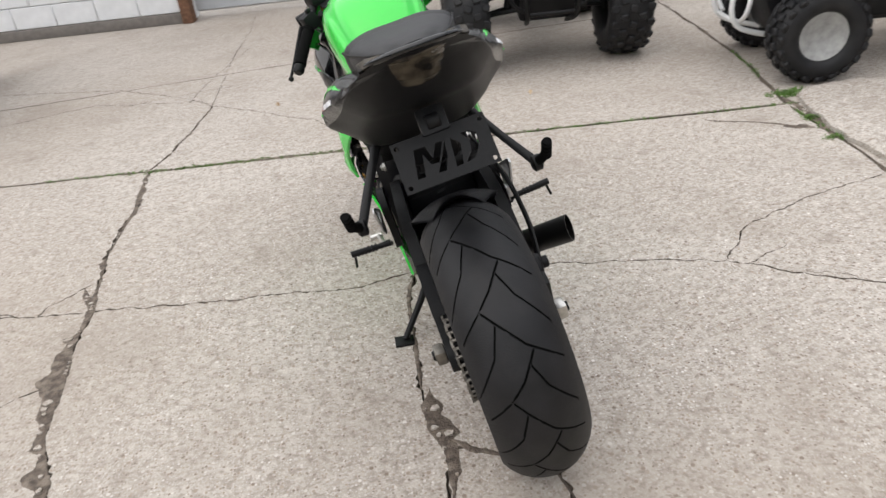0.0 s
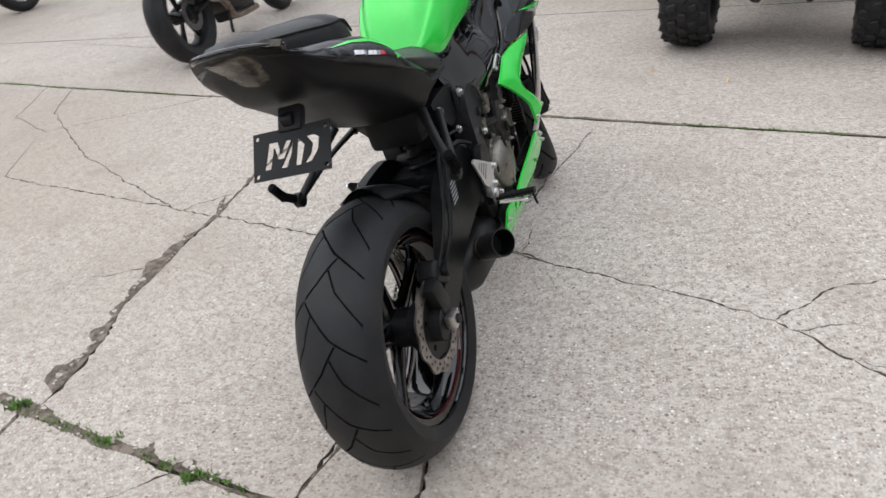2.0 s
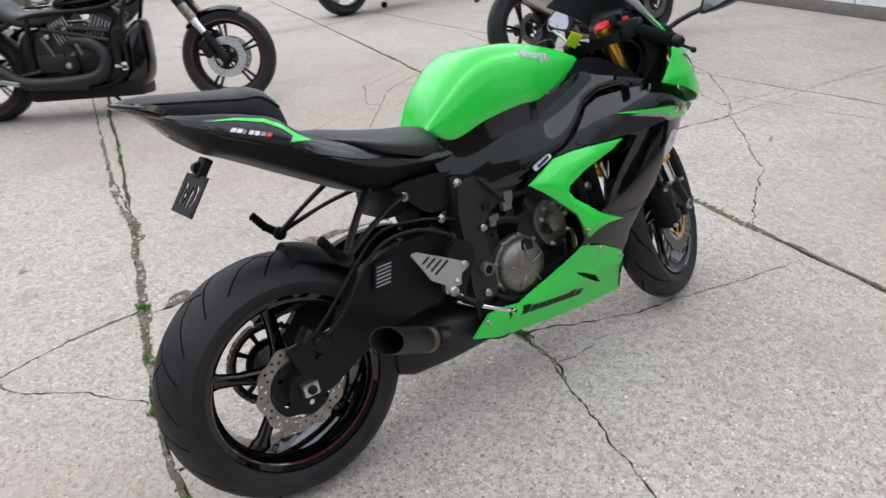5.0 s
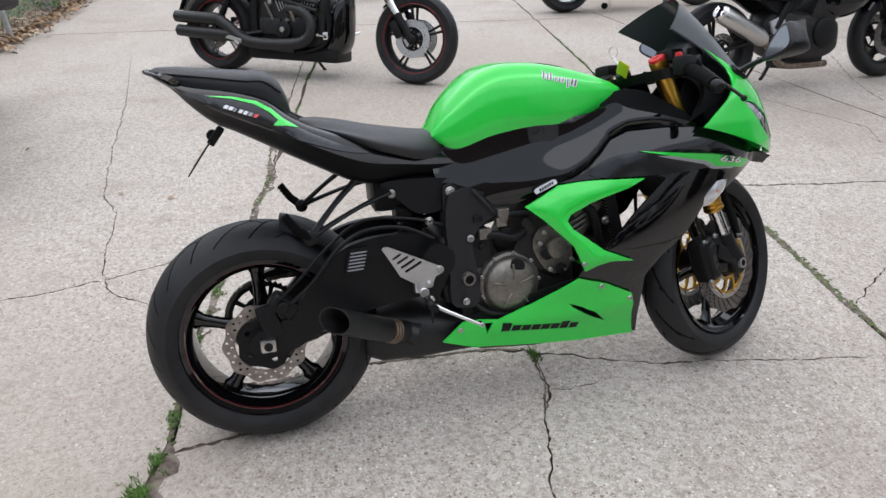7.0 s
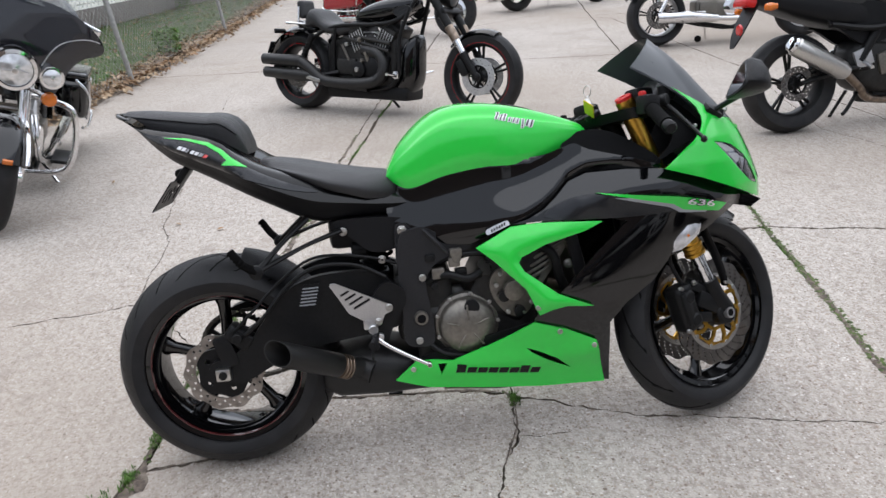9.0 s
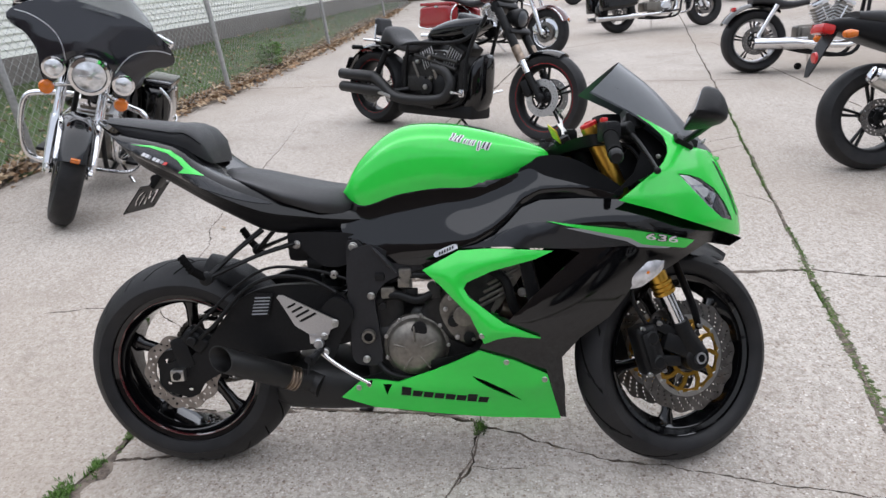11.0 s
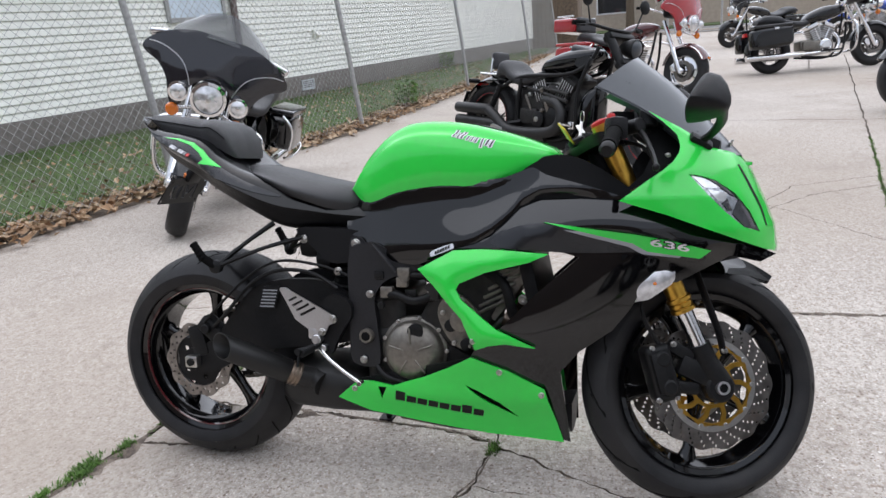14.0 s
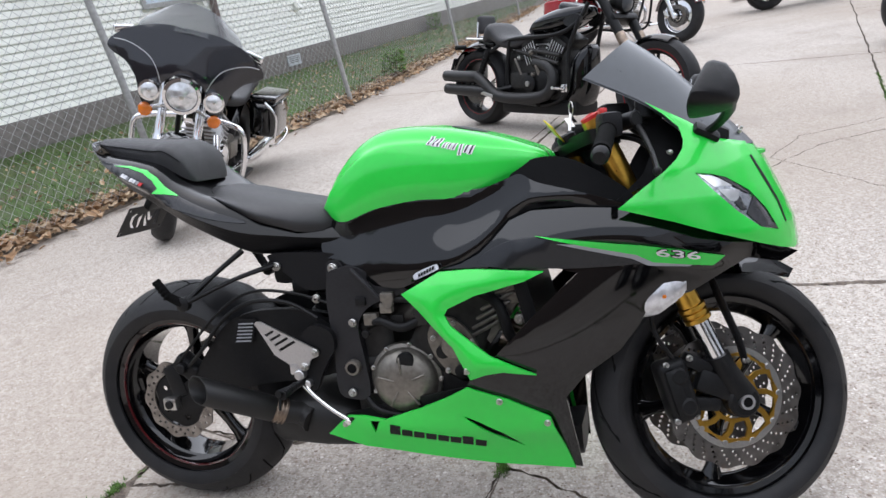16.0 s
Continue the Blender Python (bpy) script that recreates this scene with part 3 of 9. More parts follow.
# raised slab
bm = bmesh.new()
edge = [(1.96, 1.61), (1.87, 1.34), (1.80, 1.11), (1.78, 0.95), (1.64, 0.3), (1.30, -1.3), (4.5, -2.2), (5.2, 0.75), (2.9, 1.50), (2.35, 1.64), (2.20, 1.69), (2.08, 1.68)]
edge = [tuple(q)[:2] for q in spline([(*p, 0) for p in edge], 24, True)]
edge = [(x + 0.022 * noise.noise(Vector((x * 11, y * 11, 1))) + 0.01 * noise.noise(Vector((x * 40, y * 40, 2))), y + 0.022 * noise.noise(Vector((x * 11, y * 11, 5))) + 0.01 * noise.noise(Vector((x * 40, y * 40, 6)))) for x, y in edge]
shell(bm, [edge], lambda u, v, d: (u, v, 0.045 + 0.007 * noise.noise(Vector((u * 5, v * 5, 0))) + 0.003 * noise.noise(Vector((u * 30, v * 30, 0))) - d), 0.055, 0.05, 0.022)
tagged(part("raised_slab", bm, CONCRETE, None), "raised rough concrete slab with a worn edge", "slab", kind="structure")


EDGE_LINE = [(-40.0, -0.6), (-18.0, -1.22), (-11.5, -1.60), (-6.96, -2.02), (-3.7, -2.60), (8.0, -4.8)]


def lawn_edge(x):
    for (a, b), (c, d) in zip(EDGE_LINE, EDGE_LINE[1:]):
        if x <= c:
            return b + (d - b) * (x - a) / (c - a)
    return EDGE_LINE[-1][1]


# lawn behind the fence
bm = bmesh.new()
outline = [(x, lawn_edge(x) + 0.05 * math.sin(x * 3.1)) for x in [6 - 0.5 * i for i in range(64)]] + [(-25.5, -40), (6, -40)]
lp, lt = fill([outline], 0.6)
lv = [bm.verts.new((x, y, 0.006 + 0.05 * min(1, max(0, (lawn_edge(x) - y) / 0.6)) + 0.012 * noise.noise(Vector((x, y, 0))))) for x, y in lp]
for f in lt:
    bm.faces.new([lv[i] for i in f])
tagged(part("lawn", bm, TURF, None), "patchy autumn lawn behind the chain-link fence", "lawn", kind="structure")
bm = bmesh.new()
for _ in range(30000):
    x = -1.2 - 23 * rng.random() ** 1.5
    y = lawn_edge(x) - 0.16 - rng.random() * (1.9 + 0.11 * (x + 24))
    if noise.noise(Vector((x * 0.8, y * 0.8, 2))) > -0.35:
        tuft(bm, x, y, 0.03, 2, rng.uniform(0.04, 0.085), 0.8)
tagged(part("lawn_grass", bm, BLADE, None, smooth=0), "short green and yellowing lawn grass", "grass", kind="stuff")

# bare dark soil along the foot of the fence
bm = bmesh.new()
rows = []
for i in range(520):
    x = 1.0 - 0.05 * i
    e = lawn_edge(x)
    w0, w1 = 0.06 + 0.08 * noise.noise(Vector((x * 3, 1, 0))), 0.30 + 0.14 * noise.noise(Vector((x * 2, 7, 0)))
    rows.append([bm.verts.new((x, e + w0, 0.003)), bm.verts.new((x, e - 0.1, 0.030)), bm.verts.new((x, e - w1, 0.048))])
for a, b in zip(rows, rows[1:]):
    bm.faces.new((a[0], a[1], b[1], b[0]))
    bm.faces.new((a[1], a[2], b[2], b[1]))
tagged(part("soil_strip", bm, SOIL, None), "bare dark soil under the leaf drift", "soil", kind="stuff")


def fallen_leaf(bm, x, y, z, s):
    a, t = rng.uniform(0, 6.28), rng.uniform(-0.7, 0.7)
    m = Matrix.Translation((x, y, z)) @ Euler((t, rng.uniform(-0.7, 0.7), a)).to_matrix().to_4x4()
    o = [(-0.5, 0, 0), (-0.15, 0.32, 0.12), (0.3, 0.22, 0.1), (0.55, 0, 0), (0.3, -0.22, 0.1), (-0.15, -0.32, 0.12)]
    v = [bm.verts.new(m @ Vector((p[0] * s, p[1] * s, p[2] * s))) for p in o]
    bm.faces.new((v[0], v[1], v[2], v[3]))
    bm.faces.new((v[0], v[3], v[4], v[5]))


bm = bmesh.new()
for _ in range(6500):
    x = -0.8 - 20 * rng.random() ** 1.25
    y = lawn_edge(x) + rng.gauss(-0.13, 0.15)
    fallen_leaf(bm, x, y, max(0.014, 0.045 + 0.5 * rng.random() * max(0, 0.05 - abs(y - lawn_edge(x) + 0.12) * 0.12)), rng.uniform(0.04, 0.095))
for _ in range(1300):
    x = -1.5 - 20 * rng.random() ** 1.2
    fallen_leaf(bm, x, lawn_edge(x) - rng.random() * 3.2, 0.085, rng.uniform(0.03, 0.075))
tagged(part("fallen_leaves", bm, LEAF, None, smooth=0), "drift of brown fallen leaves along the fence", "leaves", kind="stuff")
bm = bmesh.new()
for x, y in ((0.55, 2.6), (-0.45, 3.0), (-1.9, -0.35), (-2.05, -0.6), (1.9, 1.35), (2.0, 1.2), (1.5, 0.3), (-3.0, -1.2), (0.9, 2.4), (-2.6, -0.2)):
    fallen_leaf(bm, x, y, 0.008, 0.035)
tagged(part("stray_leaves", bm, LEAF, None, smooth=0), "a few dry leaves scattered on the concrete", "leaves", kind="stuff")


# small shrub by the fence
def shrub(m, size, label):
    ob = thing("shrub", m, label, "shrub")
    bm = bmesh.new()
    for k in range(7):
        a = k * 0.9
        tube(bm, [(0, 0, 0), (0.12 * size * math.cos(a), 0.12 * size * math.sin(a), 0.5 * size), (0.3 * size * math.cos(a), 0.3 * size * math.sin(a), 0.9 * size)], [0.006, 0.004, 0.002], 5)
    part("stems", bm, WOODDARK, ob)
    bm = bmesh.new()
    for _ in range(420):
        r, a = size * 0.42 * math.sqrt(rng.random()), rng.uniform(0, 6.28)
        fallen_leaf(bm, r * math.cos(a), r * math.sin(a), size * rng.uniform(0.15, 1.0) * (1 - 0.4 * r / size), 0.05)
    part("foliage", bm, WEED, ob, smooth=0)


shrub(pose(-8.9, -2.02, 0.03), 0.42, "small leafy green weed bush at the fence foot")
shrub(pose(-17.2, -3.35, 0.03), 0.5, "green shrub beside the house wall")

# ---- chain-link fence ----
fence = thing("chain_link_fence", pose(0, 0, 0), "grey galvanised chain-link fence with leaning posts", "fence")
FX = [2.9, -0.45, -3.7, -6.95, -11.6, -18.0, -24.2]
for k, x in enumerate(FX):
    y = lawn_edge(x) - 0.02
    bm = bmesh.new()
    tube(bm, [(x, y, -0.1), (x + 0.01, y - 0.08, 0.9), (x + 0.02, y - 0.20, 2.0)], 0.03, 12)
    part("post", bm, GALV, fence)
bm = bmesh.new()
rail = [(x + 0.02, lawn_edge(x) - 0.215, 1.97) for x in FX]
tube(bm, rail, 0.02, 8)
part("top_rail", bm, GALV, fence)
bm = bmesh.new()
x0, x1, cell, top = -24.2, 2.9, 0.085, 1.95
lean = 0.095


def wire(bm, p, q, r):
    p, q = Vector(p), Vector(q)
    d = (q - p).normalized()
    u = d.cross(Vector((0, 1, 0))).normalized() * r
    w = Vector((0, r, 0))
    a = [bm.verts.new(p + o) for o in (u, -u * 0.5 + w, -u * 0.5 - w)]
    b = [bm.verts.new(q + o) for o in (u, -u * 0.5 + w, -u * 0.5 - w)]
    for i in range(3):
        bm.faces.new((a[i], a[(i + 1) % 3], b[(i + 1) % 3], b[i]))


n_cells = int((x1 - x0 + top) / cell)
for i in range(n_cells):
    s = x0 - top + i * cell
    for flip in (0, 1):
        a, b = (s, 0.03), (s + top, top)
        if flip:
            a, b = (s + top, 0.03), (s, top)
        k = max(1, int(abs(b[0] - a[0]) / 0.5))
        for j in range(k):
            xa, xb = a[0] + (b[0] - a[0]) * j / k, a[0] + (b[0] - a[0]) * (j + 1) / k
            za, zb = a[1] + (b[1] - a[1]) * j / k, a[1] + (b[1] - a[1]) * (j + 1) / k
            if x0 < min(xa, xb) and max(xa, xb) < x1:
                wire(bm, (xa, lawn_edge(xa) - 0.03 - lean * za, za), (xb, lawn_edge(xb) - 0.03 - lean * zb, zb), 0.0016)
tagged(part("mesh_wire", bm, GALV, fence, smooth=0), kind="stuff")

# ---- house with cream siding ----
HOUSE_TURN = math.degrees(math.atan(-0.235))
house = thing("house", pose(-8.0, -5.80, 0, 0, 0, HOUSE_TURN), "long low house clad in cream lap siding on a grey foundation", "house")
HX0, HX1, HZ, SILL = -16.95, 15.0, 3.1, 0.45
bm = bmesh.new()
block(bm, (HX1 - HX0, 7.0, SILL), pose((HX0 + HX1) / 2, -3.52, SILL / 2 - 0.005), 0.01)
part("foundation", bm, FOUNDATION, house)
bm = bmesh.new()
block(bm, (HX1 - HX0 - 0.04, 6.9, HZ - SILL), pose((HX0 + HX1) / 2, -3.51, SILL + (HZ - SILL) / 2), 0.0)
part("wall", bm, SIDING, house)
# lap boards stop at the window and at the rain pipe
course = 0.1016
WIN0, WIN1, WINZ = -1.92, -0.62, 1.55
spans = {}
for k in range(26):
    z = SILL + k * course
    for x0_, x1_ in ([(HX0, HX1)] if z + course < WINZ else [(HX0, WIN0), (WIN1, HX1)]):
        if (x0_, x1_) not in spans:
            bm = bmesh.new()
            loft(bm, [[(x, 0.0, 0.0), (x, 0.030, 0.0), (x, 0.031, 0.006), (x, 0.010, course - 0.008), (x, 0.0, course - 0.006)] for x in (x0_, x1_)])
            o = part("siding_board", bm, SIDING, house, smooth=0)
            spans[(x0_, x1_)] = o.data
        else:
            o = new("siding_board", spans[(x0_, x1_)])
            o.parent = house
        o.location = (0, -0.058, z)
bm = bmesh.new()
block(bm, (0.09, 0.09, HZ - SILL), pose(HX0 + 0.02, -0.055, SILL + (HZ - SILL) / 2), 0.006)
part("corner_board", bm, SIDING, house)
bm = bmesh.new()
for sgn in (-1, 1):
    loft(bm, [[(x, -3.5, 4.6), (x, -3.5 + sgn * 4.1, HZ - 0.1), (x, -3.5 + sgn * 4.1, HZ - 0.02), (x, -3.5, 4.7)] for x in (HX0 - 0.4, HX1 + 0.4)])
part("roof", bm, material("grey_shingles", (0.12, 0.115, 0.11), 0.9, vary=0.3, grain=14), house)
win = new("window")
win.parent = house
bm = bmesh.new()
shell(bm, [[(WIN0, WINZ), (WIN1, WINZ), (WIN1, 2.75), (WIN0, 2.75)], [(WIN0 + 0.07, WINZ + 0.07), (WIN1 - 0.07, WINZ + 0.07), (WIN1 - 0.07, 2.68), (WIN0 + 0.07, 2.68)]], lambda u, v, d: (u, 0.0 - d, v), 0.06)
part("frame", bm, GALV, win, "grey window frame")
bm = bmesh.new()
block(bm, (WIN1 - WIN0 - 0.1, 0.012, 1.1), pose((WIN0 + WIN1) / 2, -0.03, WINZ + 0.6), 0.0)
part("pane", bm, material("pale_pane", (0.62, 0.70, 0.78), 0.1, vary=0.15, grain=2, coat=0.8), win)
bm = bmesh.new()
block(bm, (0.10, 0.075, HZ - 0.1), pose(WIN0 - 0.16, 0.03, 0.1 + (HZ - 0.1) / 2), 0.012)
part("rain_pipe", bm, material("brown_metal", (0.13, 0.095, 0.085), 0.5, vary=0.15), house, "brown metal rain pipe")
bm = bmesh.new()
block(bm, (0.16, 0.06, 0.16), pose(-4.35, 0.0, 1.22), 0.012)
block(bm, (0.11, 0.08, 0.10), pose(-4.35, 0.03, 1.20) @ Matrix.Rotation(0.5, 4, "X"), 0.01)
part("wall_vent", bm, SIDING, house, "small pale plastic wall vent")
for x in (-3.9, 3.0):
    bm = bmesh.new()
    shell(bm, [[(x - 0.2, 0.16), (x + 0.2, 0.16), (x + 0.2, 0.36), (x - 0.2, 0.36)], [(x - 0.17, 0.19), (x + 0.17, 0.19), (x + 0.17, 0.33), (x - 0.17, 0.33)]], lambda u, v, d: (u, 0.004 - d, v), 0.04)
    for j in range(4):
        block(bm, (0.35, 0.01, 0.02), pose(x, -0.008, 0.2 + j * 0.035), 0.0)
    part("foundation_vent", bm, DOORGREY, house)

# ---- white block workshop wall with a grey roller door ----
WA = math.atan(-0.24)
shop = thing("workshop", pose(-0.15, 5.92, 0, 0, 0, math.degrees(WA)), "white painted concrete-block workshop with a grey roller door", "workshop")
bm = bmesh.new()
block(bm, (12.0, 0.3, 3.6), pose(-7.0, 0.2, 1.8), 0.0)
block(bm, (6.0, 0.3, 3.6), pose(6.9, 0.2, 1.8), 0.0)
block(bm, (4.9, 0.3, 0.9), pose(1.45, 0.2, 3.15), 0.0)
part("wall", bm, material("mortar_white", (0.68, 0.69, 0.70), 0.8, vary=0.06), shop)
bm = bmesh.new()
block(bm, (12.05, 0.06, 0.10), pose(-7.0, 0.03, 0.05), 0.012)
part("wall_footing", bm, FOUNDATION, shop)
bm = bmesh.new()
block(bm, (0.394, 0.05, 0.194), None, 0.006, 1)
me_block = part("block", bm, BLOCKWHITE, shop).data
bpy.data.objects.remove(bpy.data.objects["block"])
for r in range(12):
    for c in range(24):
        x = -1.25 - 0.4 * c - (0.2 if r % 2 else 0)
        o = new("block", me_block)
        o.parent = shop
        o.location = (x, 0.041, 0.2 + 0.2 * r)
door = new("roller_door")
door.parent = shop
slat = None
for k in range(9):
    if slat is None:
        bm = bmesh.new()
        loft(bm, [[(xx, 0.20, 0), (xx, 0.16, 0.02), (xx, 0.16, 0.25), (xx, 0.20, 0.28), (xx, 0.24, 0.28), (xx, 0.24, 0)] for xx in (-0.95, 3.85)])
        o = part("slat", bm, DOORGREY, door)
        slat = o.data
    else:
        o = new("slat", slat)
        o.parent = door
    o.location = (0, 0, 0.06 + 0.29 * k)
for x in (-1.0, 3.95):
    bm = bmesh.new()
    block(bm, (0.1, 0.14, 2.75), pose(x, 0.03, 1.375), 0.01)
    part("door_post", bm, RUST, shop, "rust-stained steel door post")

# ---- the green sports motorcycle ----
# local frame: x to the bike's right, y ahead, z up in the bike's own plane; origin under the rear axle
LEAN = 11.4
bike = thing("sports_motorcycle", pose(0.003, -0.002, 0, 0, -LEAN, -3.0), "lime green and black sports motorcycle leaning on its side stand", "motorcycle")
RC, RR = Vector((0, 0, 0.305)), 0.309
FC, FR = Vector((0, 1.383, 0.299)), 0.299
RAKE = radians(23.5)
STEER_AXIS = Vector((0, -math.sin(RAKE), math.cos(RAKE)))
STEER_POINT = Vector((0, 1.346, 0.294))
STEER = Matrix.Translation(STEER_POINT) @ Matrix.Rotation(radians(26), 4, STEER_AXIS) @ Matrix.Translation(-STEER_POINT)


def skewed_to_view(bm):
    """Narrows and shifts the body towards the front, to fit the camera's view."""
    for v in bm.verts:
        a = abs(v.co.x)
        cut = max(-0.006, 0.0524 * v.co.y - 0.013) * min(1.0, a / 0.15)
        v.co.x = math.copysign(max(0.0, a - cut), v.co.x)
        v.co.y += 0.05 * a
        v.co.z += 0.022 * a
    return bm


def turned(bm):
    SHAPE[0] = None
    bmesh.ops.transform(bm, matrix=STEER, verts=bm.verts)
    return bm


# half width of the bodywork seen from the side, smooth through these points (y, z, x)
BODY = np.array([
    (.553, .754, .10), (.725, .632, .198), (.70, .592, .186), (1.026, .629, .228), (.804, .557, .234), (.986, .417, .243),
    (.845, .404, .240), (.456, .241, .167), (.833, .381, .234), (1.009, .302, .20), (1.06, .13, .11), (1.188, .765, .258),
    (1.339, .82, .21), (1.54, .65, .07), (1.237, .674, .252), (1.341, .652, .222), (1.017, .717, .218), (1.207, .542, .23),
    (.51, .65, .118), (1.263, .954, .155), (.6, .18, .125), (.85, .17, .13), (1.05, .87, .13), (.9, .76, .15), (.36, .66, .118), (1.5, .75, .11)])
BP = BODY[:, :2]
BK = np.linalg.norm(BP[:, None] - BP[None], axis=2)
BK = BK ** 2 * np.log(BK + 1e-9) + 6e-2 * np.eye(len(BP))
BQ = np.c_[np.ones(len(BP)), BP]
BS = np.linalg.solve(np.block([[BK, BQ], [BQ.T, np.zeros((3, 3))]]), np.r_[BODY[:, 2], 0, 0, 0])


def body_x(y, z):
    r = np.hypot(BP[:, 0] - y, BP[:, 1] - z)
    return float((r ** 2 * np.log(r + 1e-9)) @ BS[:-3] + BS[-3] + BS[-2] * y + BS[-1] * z)


def ease(a, b, t):
    t = min(1, max(0, (t - a) / (b - a)))
    return t * t * (3 - 2 * t)


def smooth_loop(points, per=5):
    return [(q.x, q.y) for q in spline([(p[0], p[1], 0) for p in points], per, True)]


def dense(points, step=0.011):
    out = []
    for a, b in zip(points, points[1:] + points[:1]):
        a, b = Vector(a), Vector(b)
        k = max(1, round((b - a).length / step))
        out += [tuple(a.lerp(b, i / k)) for i in range(k)]
    return out


def body_panel(name, outline, mat, out=0.0, thick=0.008, label="", holes=(), fx=body_x, step=0.022, lip=0.001, sides=(1, -1), parent=None):
    """A moulded panel that follows the body's side; one object on each side."""
    made = []
    for s in sides:
        bm = bmesh.new()
        shell(bm, [dense(list(outline))] + [dense(list(h)) for h in holes], lambda y, z, d: (s * max(0.0, fx(y, z) + out - d), y, z), thick, step, lip)
        made.append(part(name, bm, mat, parent or bike, label, smooth=48))
    return made


SHAPE[0] = None
# -- wheels
def tread(c, r, half, crown, lines, n_unit):
    """A tyre: the tread is a sheet with cut grooves wrapped round the crown, the walls are turned."""
    length = 2 * math.pi * r
    unit = length / n_unit
    cuts = []
    for k in range(n_unit):
        for pl, w in lines:
            cuts.append(([(u * unit + k * unit + unit * 0.02, v) for u, v in pl], w))
    arc = half * 1.12
    # a regular mesh carries the curve; cuts are added to it
    from mathutils import geometry
    bm = bmesh.new()
    vs, es, sunk = [], [], []
    for pl, w in cuts:
        p = [Vector(q) for q in pl]
        p = [q for a, b in zip(p, p[1:]) for q in [a.lerp(b, i / 6) for i in range(6)]] + [p[-1]]
        for off, s in ((0, 1.0), (w, 0.0), (-w, 0.0)):
            k0 = len(vs)
            for i, q in enumerate(p):
                d = (p[min(i + 1, len(p) - 1)] - p[max(i - 1, 0)]).normalized()
                vs.append(q + Vector((-d.y, d.x)) * off)
                sunk.append(s)
            es += [(k0 + i, k0 + i + 1) for i in range(len(p) - 1)]
    nu, nv = 110, 13
    for i in range(nu + 1):
        for j in range(nv + 1):
            vs.append(Vector((i * length / nu, -arc + 2 * arc * j / nv)))
            sunk.append(0.0)
    out = geometry.delaunay_2d_cdt(vs, es, [], 0, 1e-5)
    pos = []
    for v, orig in zip(out[0], out[3]):
        s = max((sunk[i] for i in orig), default=0.0)
        t = v.y / arc * crown
        rc = half / math.sin(crown)
        rad = r - rc * (1 - math.cos(t)) - 0.005 * s
        x = rc * math.sin(t)
        a = v.x / r
        pos.append((bm.verts.new((c[0] + x, c[1] + rad * math.cos(a), c[2] + rad * math.sin(a))), s))
    for f in out[2]:
        try:
            fc = bm.faces.new([pos[i][0] for i in f])
            # groove faces take blacker rubber, so the groove's shade is in the colour
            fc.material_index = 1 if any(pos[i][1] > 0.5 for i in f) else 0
        except ValueError:
            pass
    rc = half / math.sin(crown)
    re = r - rc * (1 - math.cos(crown))
    prof = [(re, half), (re - 0.012, half - 0.001), (re - 0.03, half - 0.010), (0.222, half - 0.022), (0.214, half - 0.026), (0.205, half - 0.03)]
    n = 72
    for s in (1, -1):
        rows = [[bm.verts.new((c[0] + s * h, c[1] + rad * math.cos(2 * math.pi * k / n), c[2] + rad * math.sin(2 * math.pi * k / n))) for k in range(n)] for rad, h in prof]
        for p, q in zip(rows, rows[1:]):
            for k in range(n):
                bm.faces.new((p[k], p[(k + 1) % n], q[(k + 1) % n], q[k]))
    return bm


def rim_mesh(c, half, spokes, twist=0.0, hub=0.045, hubw=0.05, spoke_w=0.016):
    bm = bmesh.new()
    prof = [(0.222, half), (0.220, half - 0.006), (0.208, half - 0.010), (0.204, half - 0.025), (0.188, half - 0.04), (0.184, 0), (0.188, -half + 0.04), (0.204, -half + 0.025), (0.208, -half + 0.010), (0.220, -half + 0.006), (0.222, -half), (0.214, -half + 0.02), (0.196, 0), (0.214, half - 0.02)]
    lathe(bm, prof, c, (1, 0, 0), 72, closed=True)
    return bm


def spoke_mesh(c, a, hub, w, x_in, x_out):
    bm = bmesh.new()
    u = Vector((0, math.cos(a), math.sin(a)))
    v = Vector((0, -math.sin(a), math.cos(a)))
    rings = []
    for k, (rad, ww, d) in enumerate(((hub * 0.8, 1.5, 0.016), (0.075, 1.05, 0.015), (0.12, 0.85, 0.013), (0.165, 0.95, 0.014), (0.196, 1.8, 0.018))):
        x = x_in + (x_out - x_in) * k / 4
        p = Vector(c) + u * rad
        rings.append([p + v * (w * ww * math.cos(q)) * 0.5 * 1.3 + Vector((x + d * math.sin(q), 0, 0)) for q in [2 * math.pi * i / 10 for i in range(10)]])
    return loft(bm, rings)


UNIT_REAR = [
    ([(0.0, -0.040), (0.17, -0.021), (0.47, 0.015), (0.76, 0.076)], 0.0022),
    ([(0.55, 0.022), (0.83, -0.010), (1.0, -0.039), (1.25, -0.092)], 0.0022),
    ([(0.20, -0.023), (0.52, -0.044), (0.90, -0.095)], 0.0019),
    ([(0.68, 0.010), (0.95, 0.027), (1.33, 0.075)], 0.0019),
]
rear_wheel = new("rear_wheel")
rear_wheel.parent = bike
rear_wheel["label"] = "wide rear wheel with a black rim"
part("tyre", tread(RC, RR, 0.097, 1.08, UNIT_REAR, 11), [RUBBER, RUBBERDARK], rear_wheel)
part("rim", rim_mesh(RC, 0.082, 5), BLACK, rear_wheel)
for s in (1, -1):
    bm = bmesh.new()
    lathe(bm, [(.2075, s * .0725), (.2060, s * .0665), (.2045, s * .0665), (.2060, s * .0725)], RC, (1, 0, 0), 72, closed=True)
    part("rim_stripe", bm, MAROON, rear_wheel, "thin dark red rim stripe")
